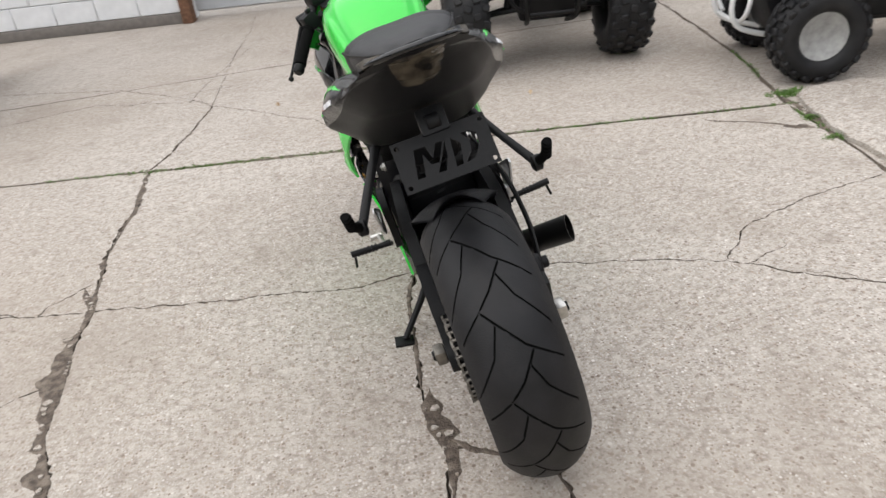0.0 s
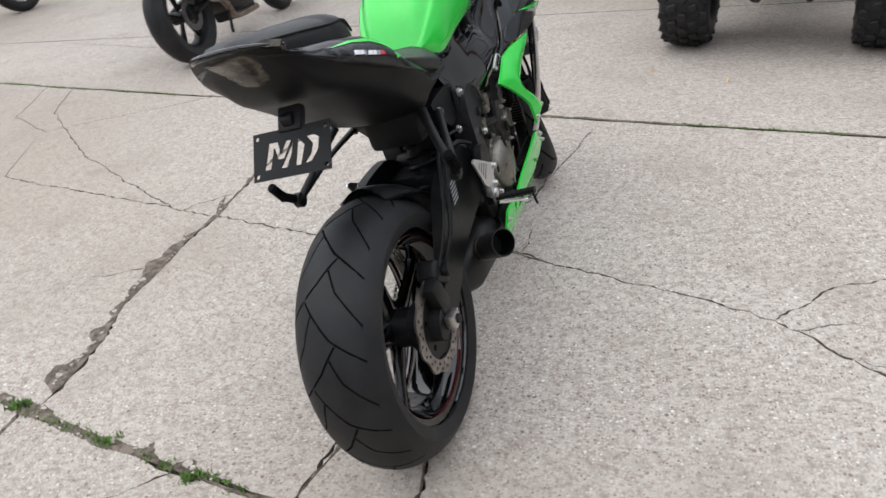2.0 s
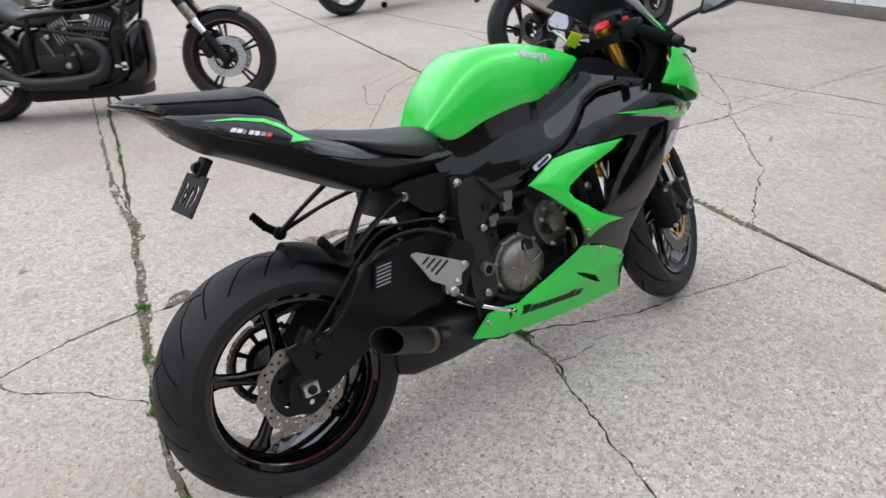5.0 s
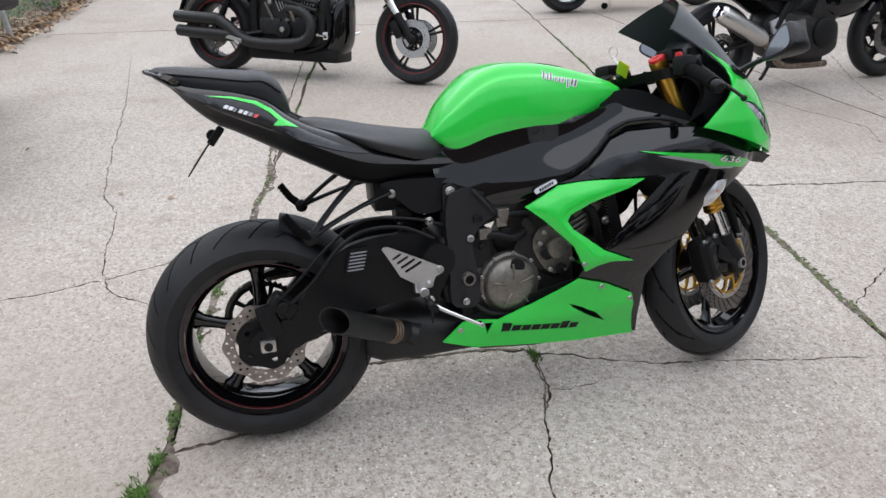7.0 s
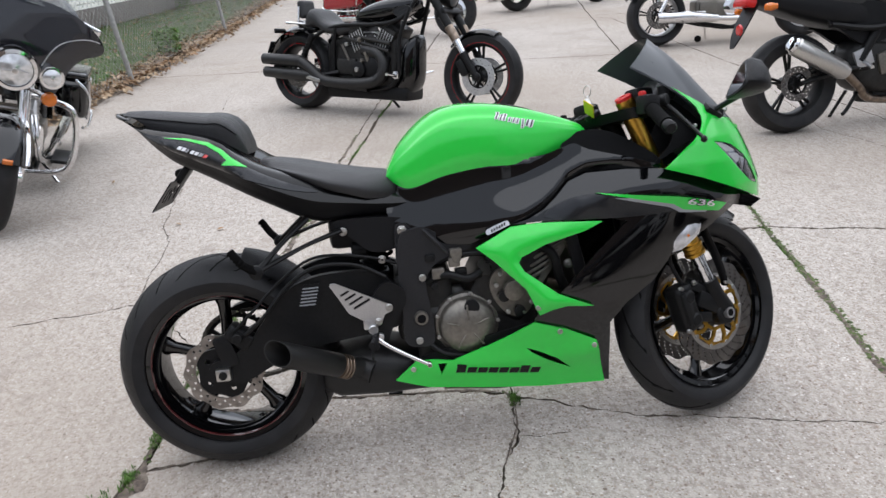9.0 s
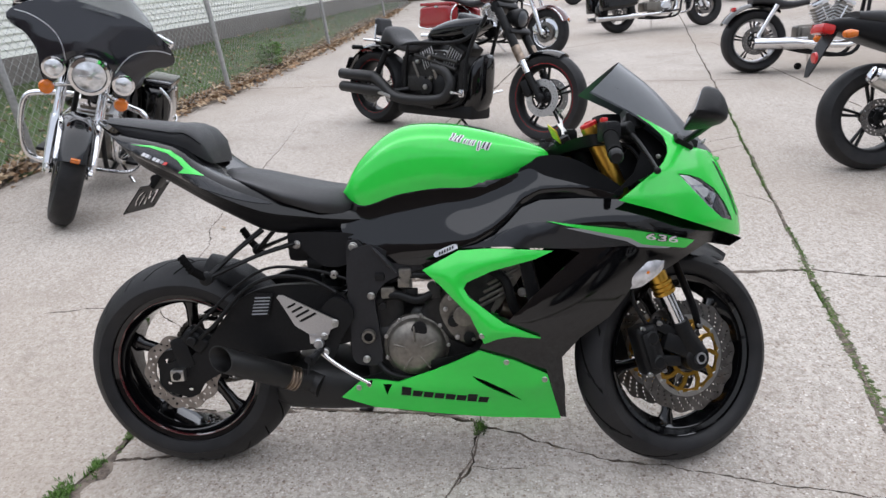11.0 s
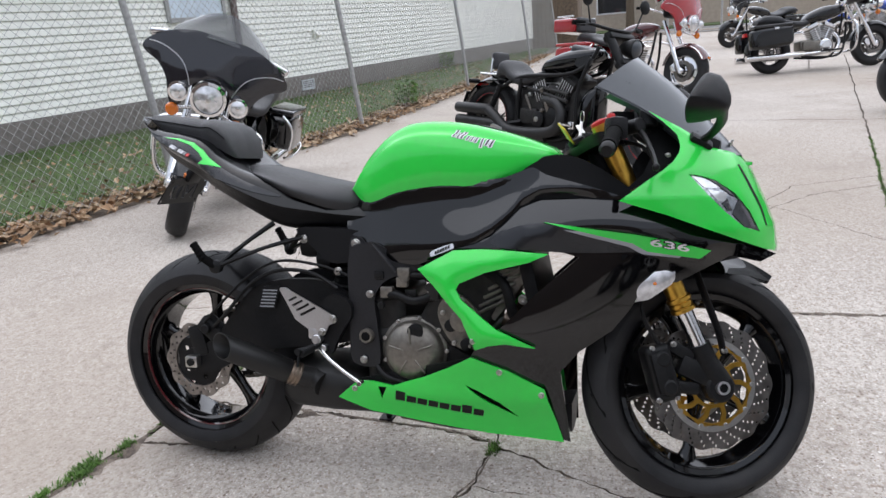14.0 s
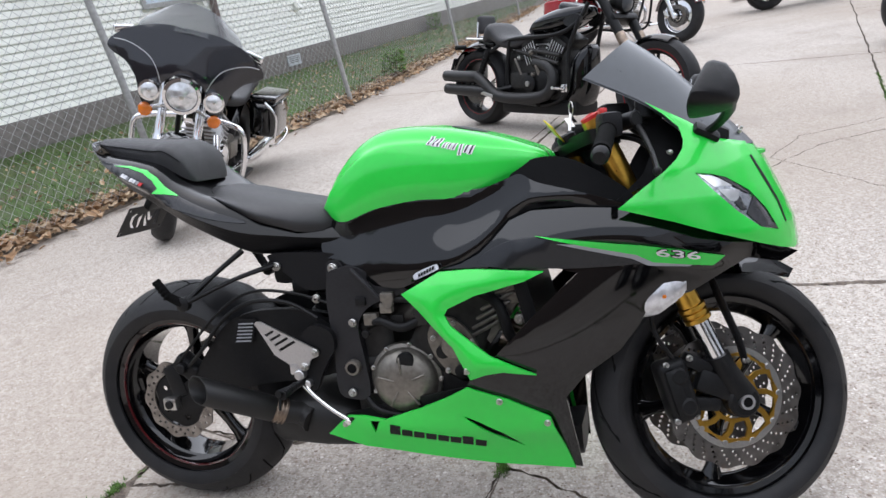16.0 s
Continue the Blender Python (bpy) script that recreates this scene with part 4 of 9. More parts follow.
for k in range(5):
    part("spoke", spoke_mesh(RC, 0.32 + k * 2 * math.pi / 5, 0.05, 0.03, 0.0, 0.0), BLACK, rear_wheel)
bm = bmesh.new()
lathe(bm, [(0.03, -0.11), (0.052, -0.10), (0.055, -0.05), (0.045, -0.03), (0.045, 0.05), (0.06, 0.06), (0.06, 0.075), (0.03, 0.08)], RC, n=32)
part("hub", bm, FRAMEBLACK, rear_wheel)


def rotor_holes(r_list, n, r):
    return [circle((rr * math.cos(2 * math.pi * (k + o) / n), rr * math.sin(2 * math.pi * (k + o) / n)), r, 8) for rr, o in r_list for k in range(n)]


def rotor(c, x, r_out, r_in, n, th=0.005, lobes=10):
    bm = bmesh.new()
    holes = [circle((0, 0), r_in, 40)] + rotor_holes([(r_in + (r_out - r_in) * 0.3, 0), (r_in + (r_out - r_in) * 0.68, 0.5)], n, 0.0042)
    shell(bm, [circle((0, 0), r_out, 120, 0.004, lobes)] + holes, lambda u, v, d: (c[0] + x - d, c[1] + u, c[2] + v), th)
    return bm


part("brake_disc", rotor(RC, 0.105, 0.108, 0.078, 22), ROTORDARK, rear_wheel, "drilled wavy steel brake disc", smooth=20)
bm = bmesh.new()
shell(bm, [circle((0, 0), 0.076, 60, 0.006, 5), circle((0, 0), 0.035, 24)] + [circle((0.053 * math.cos(a), 0.053 * math.sin(a)), 0.008, 10) for a in [k * 2 * math.pi / 5 for k in range(5)]], lambda u, v, d: (0.101 - d, RC[1] + u, RC[2] + v), 0.006)
part("disc_carrier", bm, FRAMEBLACK, rear_wheel)
# sprocket and chain run on the left
bm = bmesh.new()
teeth = circle((0, 0), 0.106, 172, 0.0035, 43)
wins = []
for k in range(10):
    a0, a1 = 2 * math.pi * (k + 0.12) / 10, 2 * math.pi * (k + 0.88) / 10
    wins.append([(r * math.cos(a), r * math.sin(a)) for r, a in [(0.066, a0), (0.066, (a0 + a1) / 2), (0.066, a1), (0.092, a1), (0.092, (a0 + a1) / 2), (0.092, a0)]])
shell(bm, [teeth, circle((0, 0), 0.04, 24)] + wins, lambda u, v, d: (-0.098 - d, RC[1] + u, RC[2] + v), 0.007)
part("sprocket", bm, FRAMEBLACK, rear_wheel, smooth=20)
link_me = None
chain_path = [(RC[1] + 0.108 * math.cos(a), RC[2] + 0.108 * math.sin(a)) for a in [math.pi * (1.48 - 0.93 * k / 20) for k in range(21)]]
chain_path = [(0.50, 0.385 - 0.03)] + [(0.4, 0.33), (0.25, 0.265), (0.12, 0.215)] + chain_path + [(0.12, 0.425), (0.25, 0.43), (0.4, 0.435), (0.52, 0.44)]
cp = spline([(-0.101, y, z) for y, z in chain_path], 8)
acc, last = 0.0, cp[0]
bm = bmesh.new()
links = []
for a, b in zip(cp, cp[1:]):
    acc += (b - a).length
    if acc > 0.0159:
        acc = 0
        links.append((b, (b - a).normalized()))
for i, (p, d) in enumerate(links):
    ang = math.atan2(d.z, d.y)
    for s in (-1, 1):
        block(bm, (0.002, 0.019, 0.0115), Matrix.Translation(p + Vector((s * (0.0075 if i % 2 else 0.0055), 0, 0))) @ Matrix.Rotation(ang, 4, "X"), 0.0035, 1)
    rod(bm, p + Vector((-0.009, 0.008 * d.y, 0.008 * d.z)), p + Vector((0.009, 0.008 * d.y, 0.008 * d.z)), 0.004, n=6)
tagged(part("drive_chain", bm, ENGINE, bike, "dark oily drive chain"), kind="stuff")

UNIT_FRONT = [
    ([(0.05, 0.006), (0.6, 0.035), (0.9, 0.055)], 0.0028),
    ([(0.55, -0.006), (1.1, -0.035), (1.4, -0.055)], 0.0028),
    ([(0.1, -0.03), (0.35, -0.052)], 0.002),
    ([(0.6, 0.03), (0.85, 0.052)], 0.002),
]
front_wheel = new("front_wheel")
front_wheel.parent = bike
front_wheel["label"] = "front wheel with a black rim"
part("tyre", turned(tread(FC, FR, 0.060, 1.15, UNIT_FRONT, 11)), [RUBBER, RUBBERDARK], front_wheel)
part("rim", turned(rim_mesh(FC, 0.05, 5)), BLACK, front_wheel)
for k in range(5):
    part("spoke", turned(spoke_mesh(FC, 0.75 + k * 2 * math.pi / 5, 0.045, 0.026, 0.0, 0.0)), BLACK, front_wheel)
bm = bmesh.new()
lathe(bm, [(0.025, -0.09), (0.04, -0.08), (0.04, 0.08), (0.025, 0.09)], FC, n=28)
part("hub", turned(bm), FRAMEBLACK, front_wheel)
for s in (1, -1):
    bm = bmesh.new()
    shell(bm, [circle((0, 0), 0.153, 150, 0.0035, 14), circle((0, 0), 0.112, 48)] + rotor_holes([(0.119, 0), (0.128, 0.25), (0.137, 0.5), (0.146, 0.75)], 30, 0.0036), lambda u, v, d: (s * (0.068 - d), FC[1] + u, FC[2] + v), 0.005)
    part("brake_disc", turned(bm), ROTOR, front_wheel, "drilled wavy steel brake disc", smooth=20)
    bm = bmesh.new()
    shell(bm, [circle((0, 0), 0.112, 60), circle((0, 0), 0.099, 60)], lambda u, v, d: (s * (0.0675 - d), FC[1] + u, FC[2] + v), 0.004)
    part("disc_band", turned(bm), STEEL, front_wheel, "polished inner band of the disc", smooth=20)
    bm = bmesh.new()
    arms = []
    for k in range(10):
        a0, a1 = 2 * math.pi * (k + 0.09) / 10, 2 * math.pi * (k + 0.91) / 10
        arms.append([(r * math.cos(a), r * math.sin(a)) for r, a in [(0.056, a0 + 0.16), (0.054, (a0 + a1) / 2 + .12), (0.056, a1 + .08), (0.074, a1 + .05), (0.090, a1 - 0.06), (0.091, (a0 + a1) / 2 - .02), (0.090, a0 - .02), (0.074, a0 + .10)]])
    shell(bm, [circle((0, 0), 0.098, 100, 0.003, 10), circle((0, 0), 0.046, 30)] + arms, lambda u, v, d: (s * (0.072 - d), FC[1] + u, FC[2] + v), 0.006)
    part("disc_carrier", turned(bm), GOLD, front_wheel, "gold anodised disc carrier", smooth=20)
    for k in range(10):
        a = 2 * math.pi * (k + 0.0) / 10
        bm = bmesh.new()
        c0 = FC + Vector((0, 0.101 * math.cos(a), 0.101 * math.sin(a)))
        rod(bm, c0 + Vector((s * 0.06, 0, 0)), c0 + Vector((s * 0.073, 0, 0)), 0.0065, n=10)
        part("disc_button", turned(bm), STEEL, front_wheel)


def bolt(p, d=(1, 0, 0), r=0.008, parent=None, mat=None, steer=False):
    bm = bmesh.new()
    p, d = Vector(p), Vector(d).normalized()
    rod(bm, p - d * 0.004, p + d * 0.004, r * 1.25, n=16)
    lathe(bm, [(r * 0.8, 0.0), (r * 0.85, 0.005), (r * 0.7, 0.007), (r * 0.35, 0.007), (r * 0.33, 0.002)], p + d * 0.003, d, 12)
    if steer:
        turned(bm)
    return part("bolt", bm, mat or STEEL, parent or bike)


# -- fork and front end
def on_fork(z, x=0.098):
    return Vector((x, 1.384 - (z - 0.294) * math.tan(RAKE), z))


fork = new("front_fork")
fork.parent = bike
fork["label"] = "upside-down fork with gold tubes"
for s in (1, -1):
    x = s * 0.098
    bm = bmesh.new()
    tube(bm, [on_fork(0.478, x), on_fork(0.923 if s > 0 else 0.905, x)], 0.0250, 24)
    for z, r in ((0.478, 0.0295), (0.490, 0.0278), (0.502, 0.0300), (0.545, 0.0280), (0.558, 0.0300)):
        rod(bm, on_fork(z, x), on_fork(z + 0.010, x), r, n=24)
    part("outer_tube", turned(bm), GOLD, fork, "gold anodised fork tube")
    bm = bmesh.new()
    tube(bm, [on_fork(0.37, x), on_fork(0.485, x)], 0.0205, 22)
    part("slider", turned(bm), CHROME, fork, "polished fork slider")
    bm = bmesh.new()
    tube(bm, [on_fork(0.40, x), on_fork(0.36, x), on_fork(0.31, x) + Vector((0, 0.01, 0))], [0.026, 0.027, 0.03], 18)
    lathe(bm, [(0.03, -0.02), (0.036, -0.012), (0.036, 0.014), (0.03, 0.02)], (x, FC[1], FC[2]), n=24)
    block(bm, (0.03, 0.10, 0.05), Matrix.Translation((x, 1.332, 0.335)) @ Matrix.Rotation(radians(-25), 4, "X"), 0.012)
    part("axle_foot", turned(bm), FRAMEBLACK, fork)
    bm = bmesh.new()
    lathe(bm, [(0.006, 0.012), (0.016, 0.012), (0.017, 0.0), (0.017, -0.02), (0.006, -0.02)][::-1], (x + s * 0.018, FC[1], FC[2]), (s, 0, 0), 20)
    part("axle_nut", turned(bm), ALUMINIUM, fork)
    # dark plug in place of the shade inside the axle's hole
    bm = bmesh.new()
    rod(bm, (x + s * 0.010, FC[1], FC[2]), (x + s * 0.0308, FC[1], FC[2]), 0.0115, n=18)
    part("axle_bore_shade", turned(bm), SHADEBLACK, fork)
    # radial caliper behind the leg
    cal = bmesh.new()
    block(cal, (0.06, 0.062, 0.135), Matrix.Translation((s * 0.088, 1.244, 0.335)) @ Matrix.Rotation(radians(14), 4, "X"), 0.016, 3)
    block(cal, (0.075, 0.03, 0.10), Matrix.Translation((s * 0.088, 1.234, 0.335)) @ Matrix.Rotation(radians(14), 4, "X"), 0.01)
    for dz in (-0.033, 0.033):
        lathe(cal, [(0.014, 0), (0.019, 0.006), (0.019, 0.012), (0.014, 0.016)], (s * 0.112, 1.247 - dz * 0.25, 0.335 + dz), (s, 0, 0), 16)
    block(cal, (0.024, 0.07, 0.03), Matrix.Translation((s * 0.096, 1.292, 0.385)) @ Matrix.Rotation(radians(-30), 4, "X"), 0.008)
    block(cal, (0.024, 0.075, 0.03), Matrix.Translation((s * 0.096, 1.297, 0.30)) @ Matrix.Rotation(radians(-8), 4, "X"), 0.008)
    part("brake_caliper", turned(cal), FRAMEBLACK, fork, "black radial brake caliper")
    bm = bmesh.new()
    for k in range(5):
        block(bm, (0.0012, 0.0075, 0.008), Matrix.Translation((s * 0.1195, 1.244 - (k - 2) * 0.0028, 0.335 + (k - 2) * 0.0115)) @ Matrix.Rotation(radians(14), 4, "X"), 0.0005, 1)
    part("caliper_mark", turned(bm), WHITEMARK, fork)
    for y, z in ((1.27, 0.402), (1.275, 0.278), (1.217, 0.392), (1.232, 0.272)):
        bolt((s * 0.112, y, z), (s, 0, 0), 0.0055, fork, steer=True)
    bm = bmesh.new()
    tube(bm, [(s * 0.10, 1.24, 0.40), (s * 0.105, 1.20, 0.47), (s * 0.10, 1.20, 0.56), (s * 0.07, 1.17, 0.66), (s * 0.03, 1.15, 0.76)], 0.0055, 8, 6)
    part("brake_hose", turned(bm), FRAMEBLACK, fork)
    bm = bmesh.new()
    lathe(bm, [(0.012, 0), (0.0225, 0.001), (0.0235, 0.009), (0.020, 0.012), (0.009, 0.012), (0.009, 0.014), (0.004, 0.015)], on_fork(0.922 if s > 0 else 0.902, x), on_fork(1.0, x) - on_fork(0.9, x), 24)
    part("fork_cap", turned(bm), RED if s > 0 else FRAMEBLACK, fork)
    # fender stay and upper bracket
    bm = bmesh.new()
    tube(bm, [(s * 0.106, 1.396, 0.375), (s * 0.106, 1.385, 0.43), (s * 0.100, 1.362, 0.50), (s * 0.085, 1.340, 0.585)], [0.013, 0.016, 0.017, 0.014], 10, 5, flat=0.35)
    part("fender_stay", turned(bm), PLASTIC, fork)
    bolt((s * 0.112, 1.395, 0.385), (s, 0, 0), 0.006, fork, steer=True)
    bm = bmesh.new()
shell(bm, [smooth_loop([(-0.145, 1.10), (-0.125, 1.155), (-0.05, 1.165), (0, 1.18), (0.05, 1.165), (0.125, 1.155), (0.145, 1.10), (0.07, 1.085), (-0.07, 1.085)], 6)], lambda u, v, d: (u, v - (0.9 - d - 0.88) * 0.4, 0.899 - d), 0.03, 0.0, 0.003)
part("upper_clamp", turned(bm), FRAMEBLACK, fork)
bm = bmesh.new()
block(bm, (0.25, 0.075, 0.03), Matrix.Translation((0, 1.245, 0.665)) @ Matrix.Rotation(RAKE, 4, "X"), 0.01)
rod(bm, (0, 1.225, 0.67), (0, 1.13, 0.89), 0.028, n=20)
part("lower_clamp", turned(bm), FRAMEBLACK, fork)
# front mudguard
bm = bmesh.new()
ring_o, ring_i = [], []
rows = []
for k in range(19):
    a = radians(52 + 90 * k / 18)
    wid = 0.072 * min(1.0, 0.05 + 2.6 * k / 18, 0.55 + 2.5 * (18 - k) / 18)
    row = []
    for j in range(11):
        u = -1 + 2 * j / 10
        rad = FR + 0.022 - 0.045 * u ** 2 * min(1, .25 + k / 6) + (0.01 if abs(u) < 0.2 else 0) + 0.004 * (1 - min(1, k / 6)) ** 2
        row.append(Vector((u * wid, FC[1] + rad * math.cos(a), FC[2] + rad * math.sin(a))))
    rows.append(row)
for off in (0.0, -0.004):
    vv = [[bm.verts.new(p + (p - FC).normalized() * off) for p in r] for r in rows]
    for a, c in zip(vv, vv[1:]):
        for j in range(10):
            bm.faces.new((a[j], a[j + 1], c[j + 1], c[j]))
part("mudguard", turned(bm), BLACK, fork, "gloss black front mudguard")

# handlebars, levers, clocks, key
bars = new("handlebars")
bars.parent = bike
for s in (1, -1):
    root, end = Vector((s * 0.120, 1.147, 0.927)), Vector((s * 0.326, 1.040, 0.811))
    d = (end - root).normalized()
    bm = bmesh.new()
    tube(bm, [root - d * 0.03, end - d * 0.02], 0.011, 14)
    block(bm, (0.055, 0.06, 0.035), Matrix.Translation(root - d * 0.01), 0.012)
    part("bar", turned(bm), FRAMEBLACK, bars)
    bm = bmesh.new()
    lathe(bm, [(0.012, 0.098), (0.019, 0.099), (0.019, 0.106)] + [(0.0165 + 0.0014 * (k % 2), 0.108 + 0.0055 * k) for k in range(20)] + [(0.0185, 0.220), (0.0185, 0.225), (0.012, 0.226)], root, d, 20)
    part("grip", turned(bm), RUBBERDARK, bars, "ribbed black rubber grip")
    bm = bmesh.new()
    lathe(bm, [(0.010, 0), (0.016, 0.003), (0.017, 0.02), (0.012, 0.028), (0.006, 0.028)], root + d * 0.226, d, 20)
    part("bar_end", turned(bm), FRAMEBLACK, bars)
    bm = bmesh.new()
    block(bm, (0.05, 0.045, 0.052), Matrix.Translation(root + d * 0.07) @ Matrix.Rotation(s * 0.12, 4, "Y"), 0.012)
    part("switch_box", turned(bm), PLASTIC, bars)
    bm = bmesh.new()
    block(bm, (0.016, 0.016, 0.014), Matrix.Translation(root + d * 0.062 + Vector((0, -0.012, 0.026))), 0.004)
    part("kill_switch" if s > 0 else "horn_button", turned(bm), RED if s > 0 else PLASTIC, bars)
    bm = bmesh.new()
    pv = root + d * 0.055 + Vector((0, 0.036, 0.0))
    tube(bm, [pv, pv + Vector((s * 0.03, 0.012, -0.020)), pv + Vector((s * 0.095, 0.006, -0.075)), pv + Vector((s * 0.153, -0.010, -0.118))], [0.009, 0.007, 0.005, 0.0045], 10, 6)
    bmesh.ops.create_uvsphere(bm, u_segments=12, v_segments=8, radius=0.0085, matrix=Matrix.Translation(pv + Vector((s * 0.154, -0.011, -0.120))))
    part("lever", turned(bm), FRAMEBLACK, bars)
    bm = bmesh.new()
    rod(bm, pv + Vector((-s * 0.02, -0.01, 0.0)), pv + Vector((s * 0.03, 0.01, 0.0)), 0.017, n=16)
    if s > 0:
        rod(bm, pv + Vector((-0.01, 0.045, 0.005)), pv + Vector((-0.01, 0.045, 0.045)), 0.020, n=20)
    part("master_cylinder" if s > 0 else "clutch_perch", turned(bm), FRAMEBLACK, bars)
    bm = bmesh.new()
    tube(bm, [pv, pv + Vector((-s * 0.03, 0.07, -0.02)), pv + Vector((-s * 0.07, 0.06, -0.12)), pv + Vector((-s * 0.08, 0.0, -0.22))], 0.006, 8, 6)
    part("cable", turned(bm), FRAMEBLACK, bars)
bm = bmesh.new()
lathe(bm, [(0.008, 0), (0.022, 0.002), (0.022, 0.016), (0.016, 0.02), (0.012, 0.018), (0.010, 0.010)], (0, 1.085, 0.893), STEER_AXIS, 24)
part("ignition_lock", turned(bm), FRAMEBLACK, bars)
bm = bmesh.new()
block(bm, (0.003, 0.014, 0.034), Matrix.Translation((-0.030, 1.100, 0.942)) @ Euler((0.2, -0.7, 0)).to_matrix().to_4x4(), 0.002)
tube(bm, [(-0.010, 1.092, 0.918), (-0.050, 1.110, 0.964)], 0.004, 8)
tube(bm, [(-0.050 + 0.016 * math.cos(a), 1.112, 0.978 + 0.016 * math.sin(a)) for a in [k * 2 * math.pi / 18 for k in range(19)]], 0.0012, 6)
part("key", turned(bm), STEEL, bars)
bm = bmesh.new()
block(bm, (0.034, 0.003, 0.065), Matrix.Translation((0.030, 1.045, 0.915)) @ Euler((1.0, 0.7, 0.5)).to_matrix().to_4x4(), 0.001, 1)
part("key_tag", turned(bm), YELLOW, bars, "yellow paper key tag")
SHAPE[0] = None
bm = bmesh.new()
block(bm, (0.14, 0.06, 0.09), Matrix.Translation((0, 1.258, 0.935)) @ Matrix.Rotation(radians(-35), 4, "X"), 0.025, 4)
part("instrument_panel", bm, SPARBLACK, bike)

SHAPE[0] = skewed_to_view
# -- tank
top = [(.490, .798), (.508, .833), (.537, .878), (.604, .937), (.672, .964), (.765, .963), (.845, .949), (.930, .925), (1.000, .898), (1.032, .882), (1.047, .860)]
bot = [(.490, .788), (.545, .757), (.638, .784), (.746, .798), (.822, .796), (.901, .809), (.980, .835), (1.047, .850)]
wide = [(.490, .080), (.515, .106), (.55, .124), (.62, .146), (.70, .160), (.78, .163), (.86, .152), (.94, .136), (1.0, .118), (1.03, .098), (1.047, .06)]


def curve_at(pairs, y):
    for (a, b), (c, d) in zip(pairs, pairs[1:]):
        if y <= c:
            t = (y - a) / (c - a)
            return b + (d - b) * t
    return pairs[-1][1]


def fine_pairs(pairs, per=6):
    return [(q.x, q.y) for q in spline([(a, b, 0) for a, b in pairs], per)]


def tank_half(zt, zb, w):
    h = zt - zb
    k = min(1, h / .12)
    return [(0, zt), (w * .46, zt - .003 * k), (w * .66, zt - .011 * k), (w * .80, zt - .032 * k), (w * .90, zt - .25 * h), (w * .965, zt - .38 * h), (w * 1.0, zt - .54 * h), (w * .985, zb + .18 * h), (w * .92, zb)]


top_f, bot_f, wide_f = fine_pairs(top), fine_pairs(bot), fine_pairs(wide)
bm = bmesh.new()
rings = []
for k in range(34):
    y = .49 + .557 * (0.5 - 0.5 * math.cos(math.pi * k / 33)) if k not in (0, 33) else (.49, 1.047)[k > 0]
    zt, zb, w = curve_at(top_f, y), curve_at(bot_f, y), curve_at(wide_f, y)
    h = zt - zb
    half = tank_half(zt, zb, w)
    sm = spline([(x, y, z) for x, z in half], 4)
    rings.append([tuple(q) for q in sm] + [(-q.x, q.y, q.z) for q in sm[:0:-1]])
loft(bm, rings)
part("fuel_tank", bm, GREEN, bike, "lime green painted fuel tank", smooth=50)


def tank_at(y, k, out):
    """A point on the tank's right side: k runs down its section."""
    w = curve_at(wide_f, y)
    sm = spline([(x, y, z) for x, z in tank_half(curve_at(top_f, y), curve_at(bot_f, y), w)], 4)
    i = min(len(sm) - 2, int(k))
    p, d = sm[i].lerp(sm[i + 1], k - i), (sm[i + 1] - sm[i]).normalized()
    return p + Vector((-d.z, 0, d.x)) * out


# plain slanted strokes in the place of the tank's script
SCRIPT = ((.786, 10.6, 16.6, .0055), (.797, 11.6, 17.0, .0050), (.806, 11.0, 17.2, .0055), (.820, 13.2, 17.6, .0045), (.831, 13.6, 18.0, .0045), (.841, 13.8, 18.3, .0045), (.854, 13.4, 20.4, .0045), (.866, 15.2, 19.4, .0060), (.876, 15.6, 20.0, .0060))
for s in (1, -1):
    for name, grow, out, mat_k in (("script_edge", .0024, .0014, WHITEMARK), ("script_stroke", -.0008, .0020, GREYPAINT)):
        for y0, a, b, w in SCRIPT:
            bm = bmesh.new()
            e = grow * 60
            o = [(y0 - grow + .006, a - e), (y0 + w + grow + .006, a - e), (y0 + w + grow - .004, b + e), (y0 - grow - .004, b + e)]
            pts_k, tris_k = fill([dense(o, .5)], 0)
            for off in (out, -.002):
                vv = [bm.verts.new((s * q.x, q.y, q.z)) for q in [tank_at(u, v, off) for u, v in pts_k]]
                for f in tris_k:
                    bm.faces.new([vv[i] for i in f])
            part(name, bm, mat_k, bike, smooth=0)
bm = bmesh.new()
lathe(bm, [(0.01, -0.008), (0.042, -0.008), (0.045, -0.004), (0.043, 0.001), (0.02, 0.003), (0.004, 0.003)], (0, .86, .945), (0, 0.27, 1), 36)
part("filler_cap", bm, FRAMEBLACK, bike)

# -- side covers under the tank, with an arm that runs ahead to the nose
COVER = [(.485, .735), (.512, .760), (.545, .778), (.638, .806), (.746, .820), (.822, .814), (.880, .812), (.915, .817), (.955, .830), (.985, .838), (1.018, .820), (1.089, .800), (1.16, .778), (1.196, .762), (1.154, .752), (1.089, .750), (1.018, .747), (.972, .735), (.935, .709), (.898, .680), (.85, .655), (.80, .633), (.737, .618), (.70, .603), (.678, .599), (.63, .604), (.594, .616), (.555, .640), (.528, .660), (.485, .683)]
COVER_Y = [.45, .5, .6, .7, .8, .9, 1.0, 1.1, 1.2]
COVER_W = [.112, .122, .150, .174, .190, .203, .214, .221, .226]


def fair_x(y, z):
    x = body_x(y, z)
    line = .655 + .05 * math.sin(max(0, min(1, (y - .9) / .45)) * math.pi)
    x += 0.020 * ease(line - .05, line, z) * (1 - ease(line, line + .09, z)) * ease(.88, 1.0, y) * (1 - ease(1.36, 1.46, y))
    return x


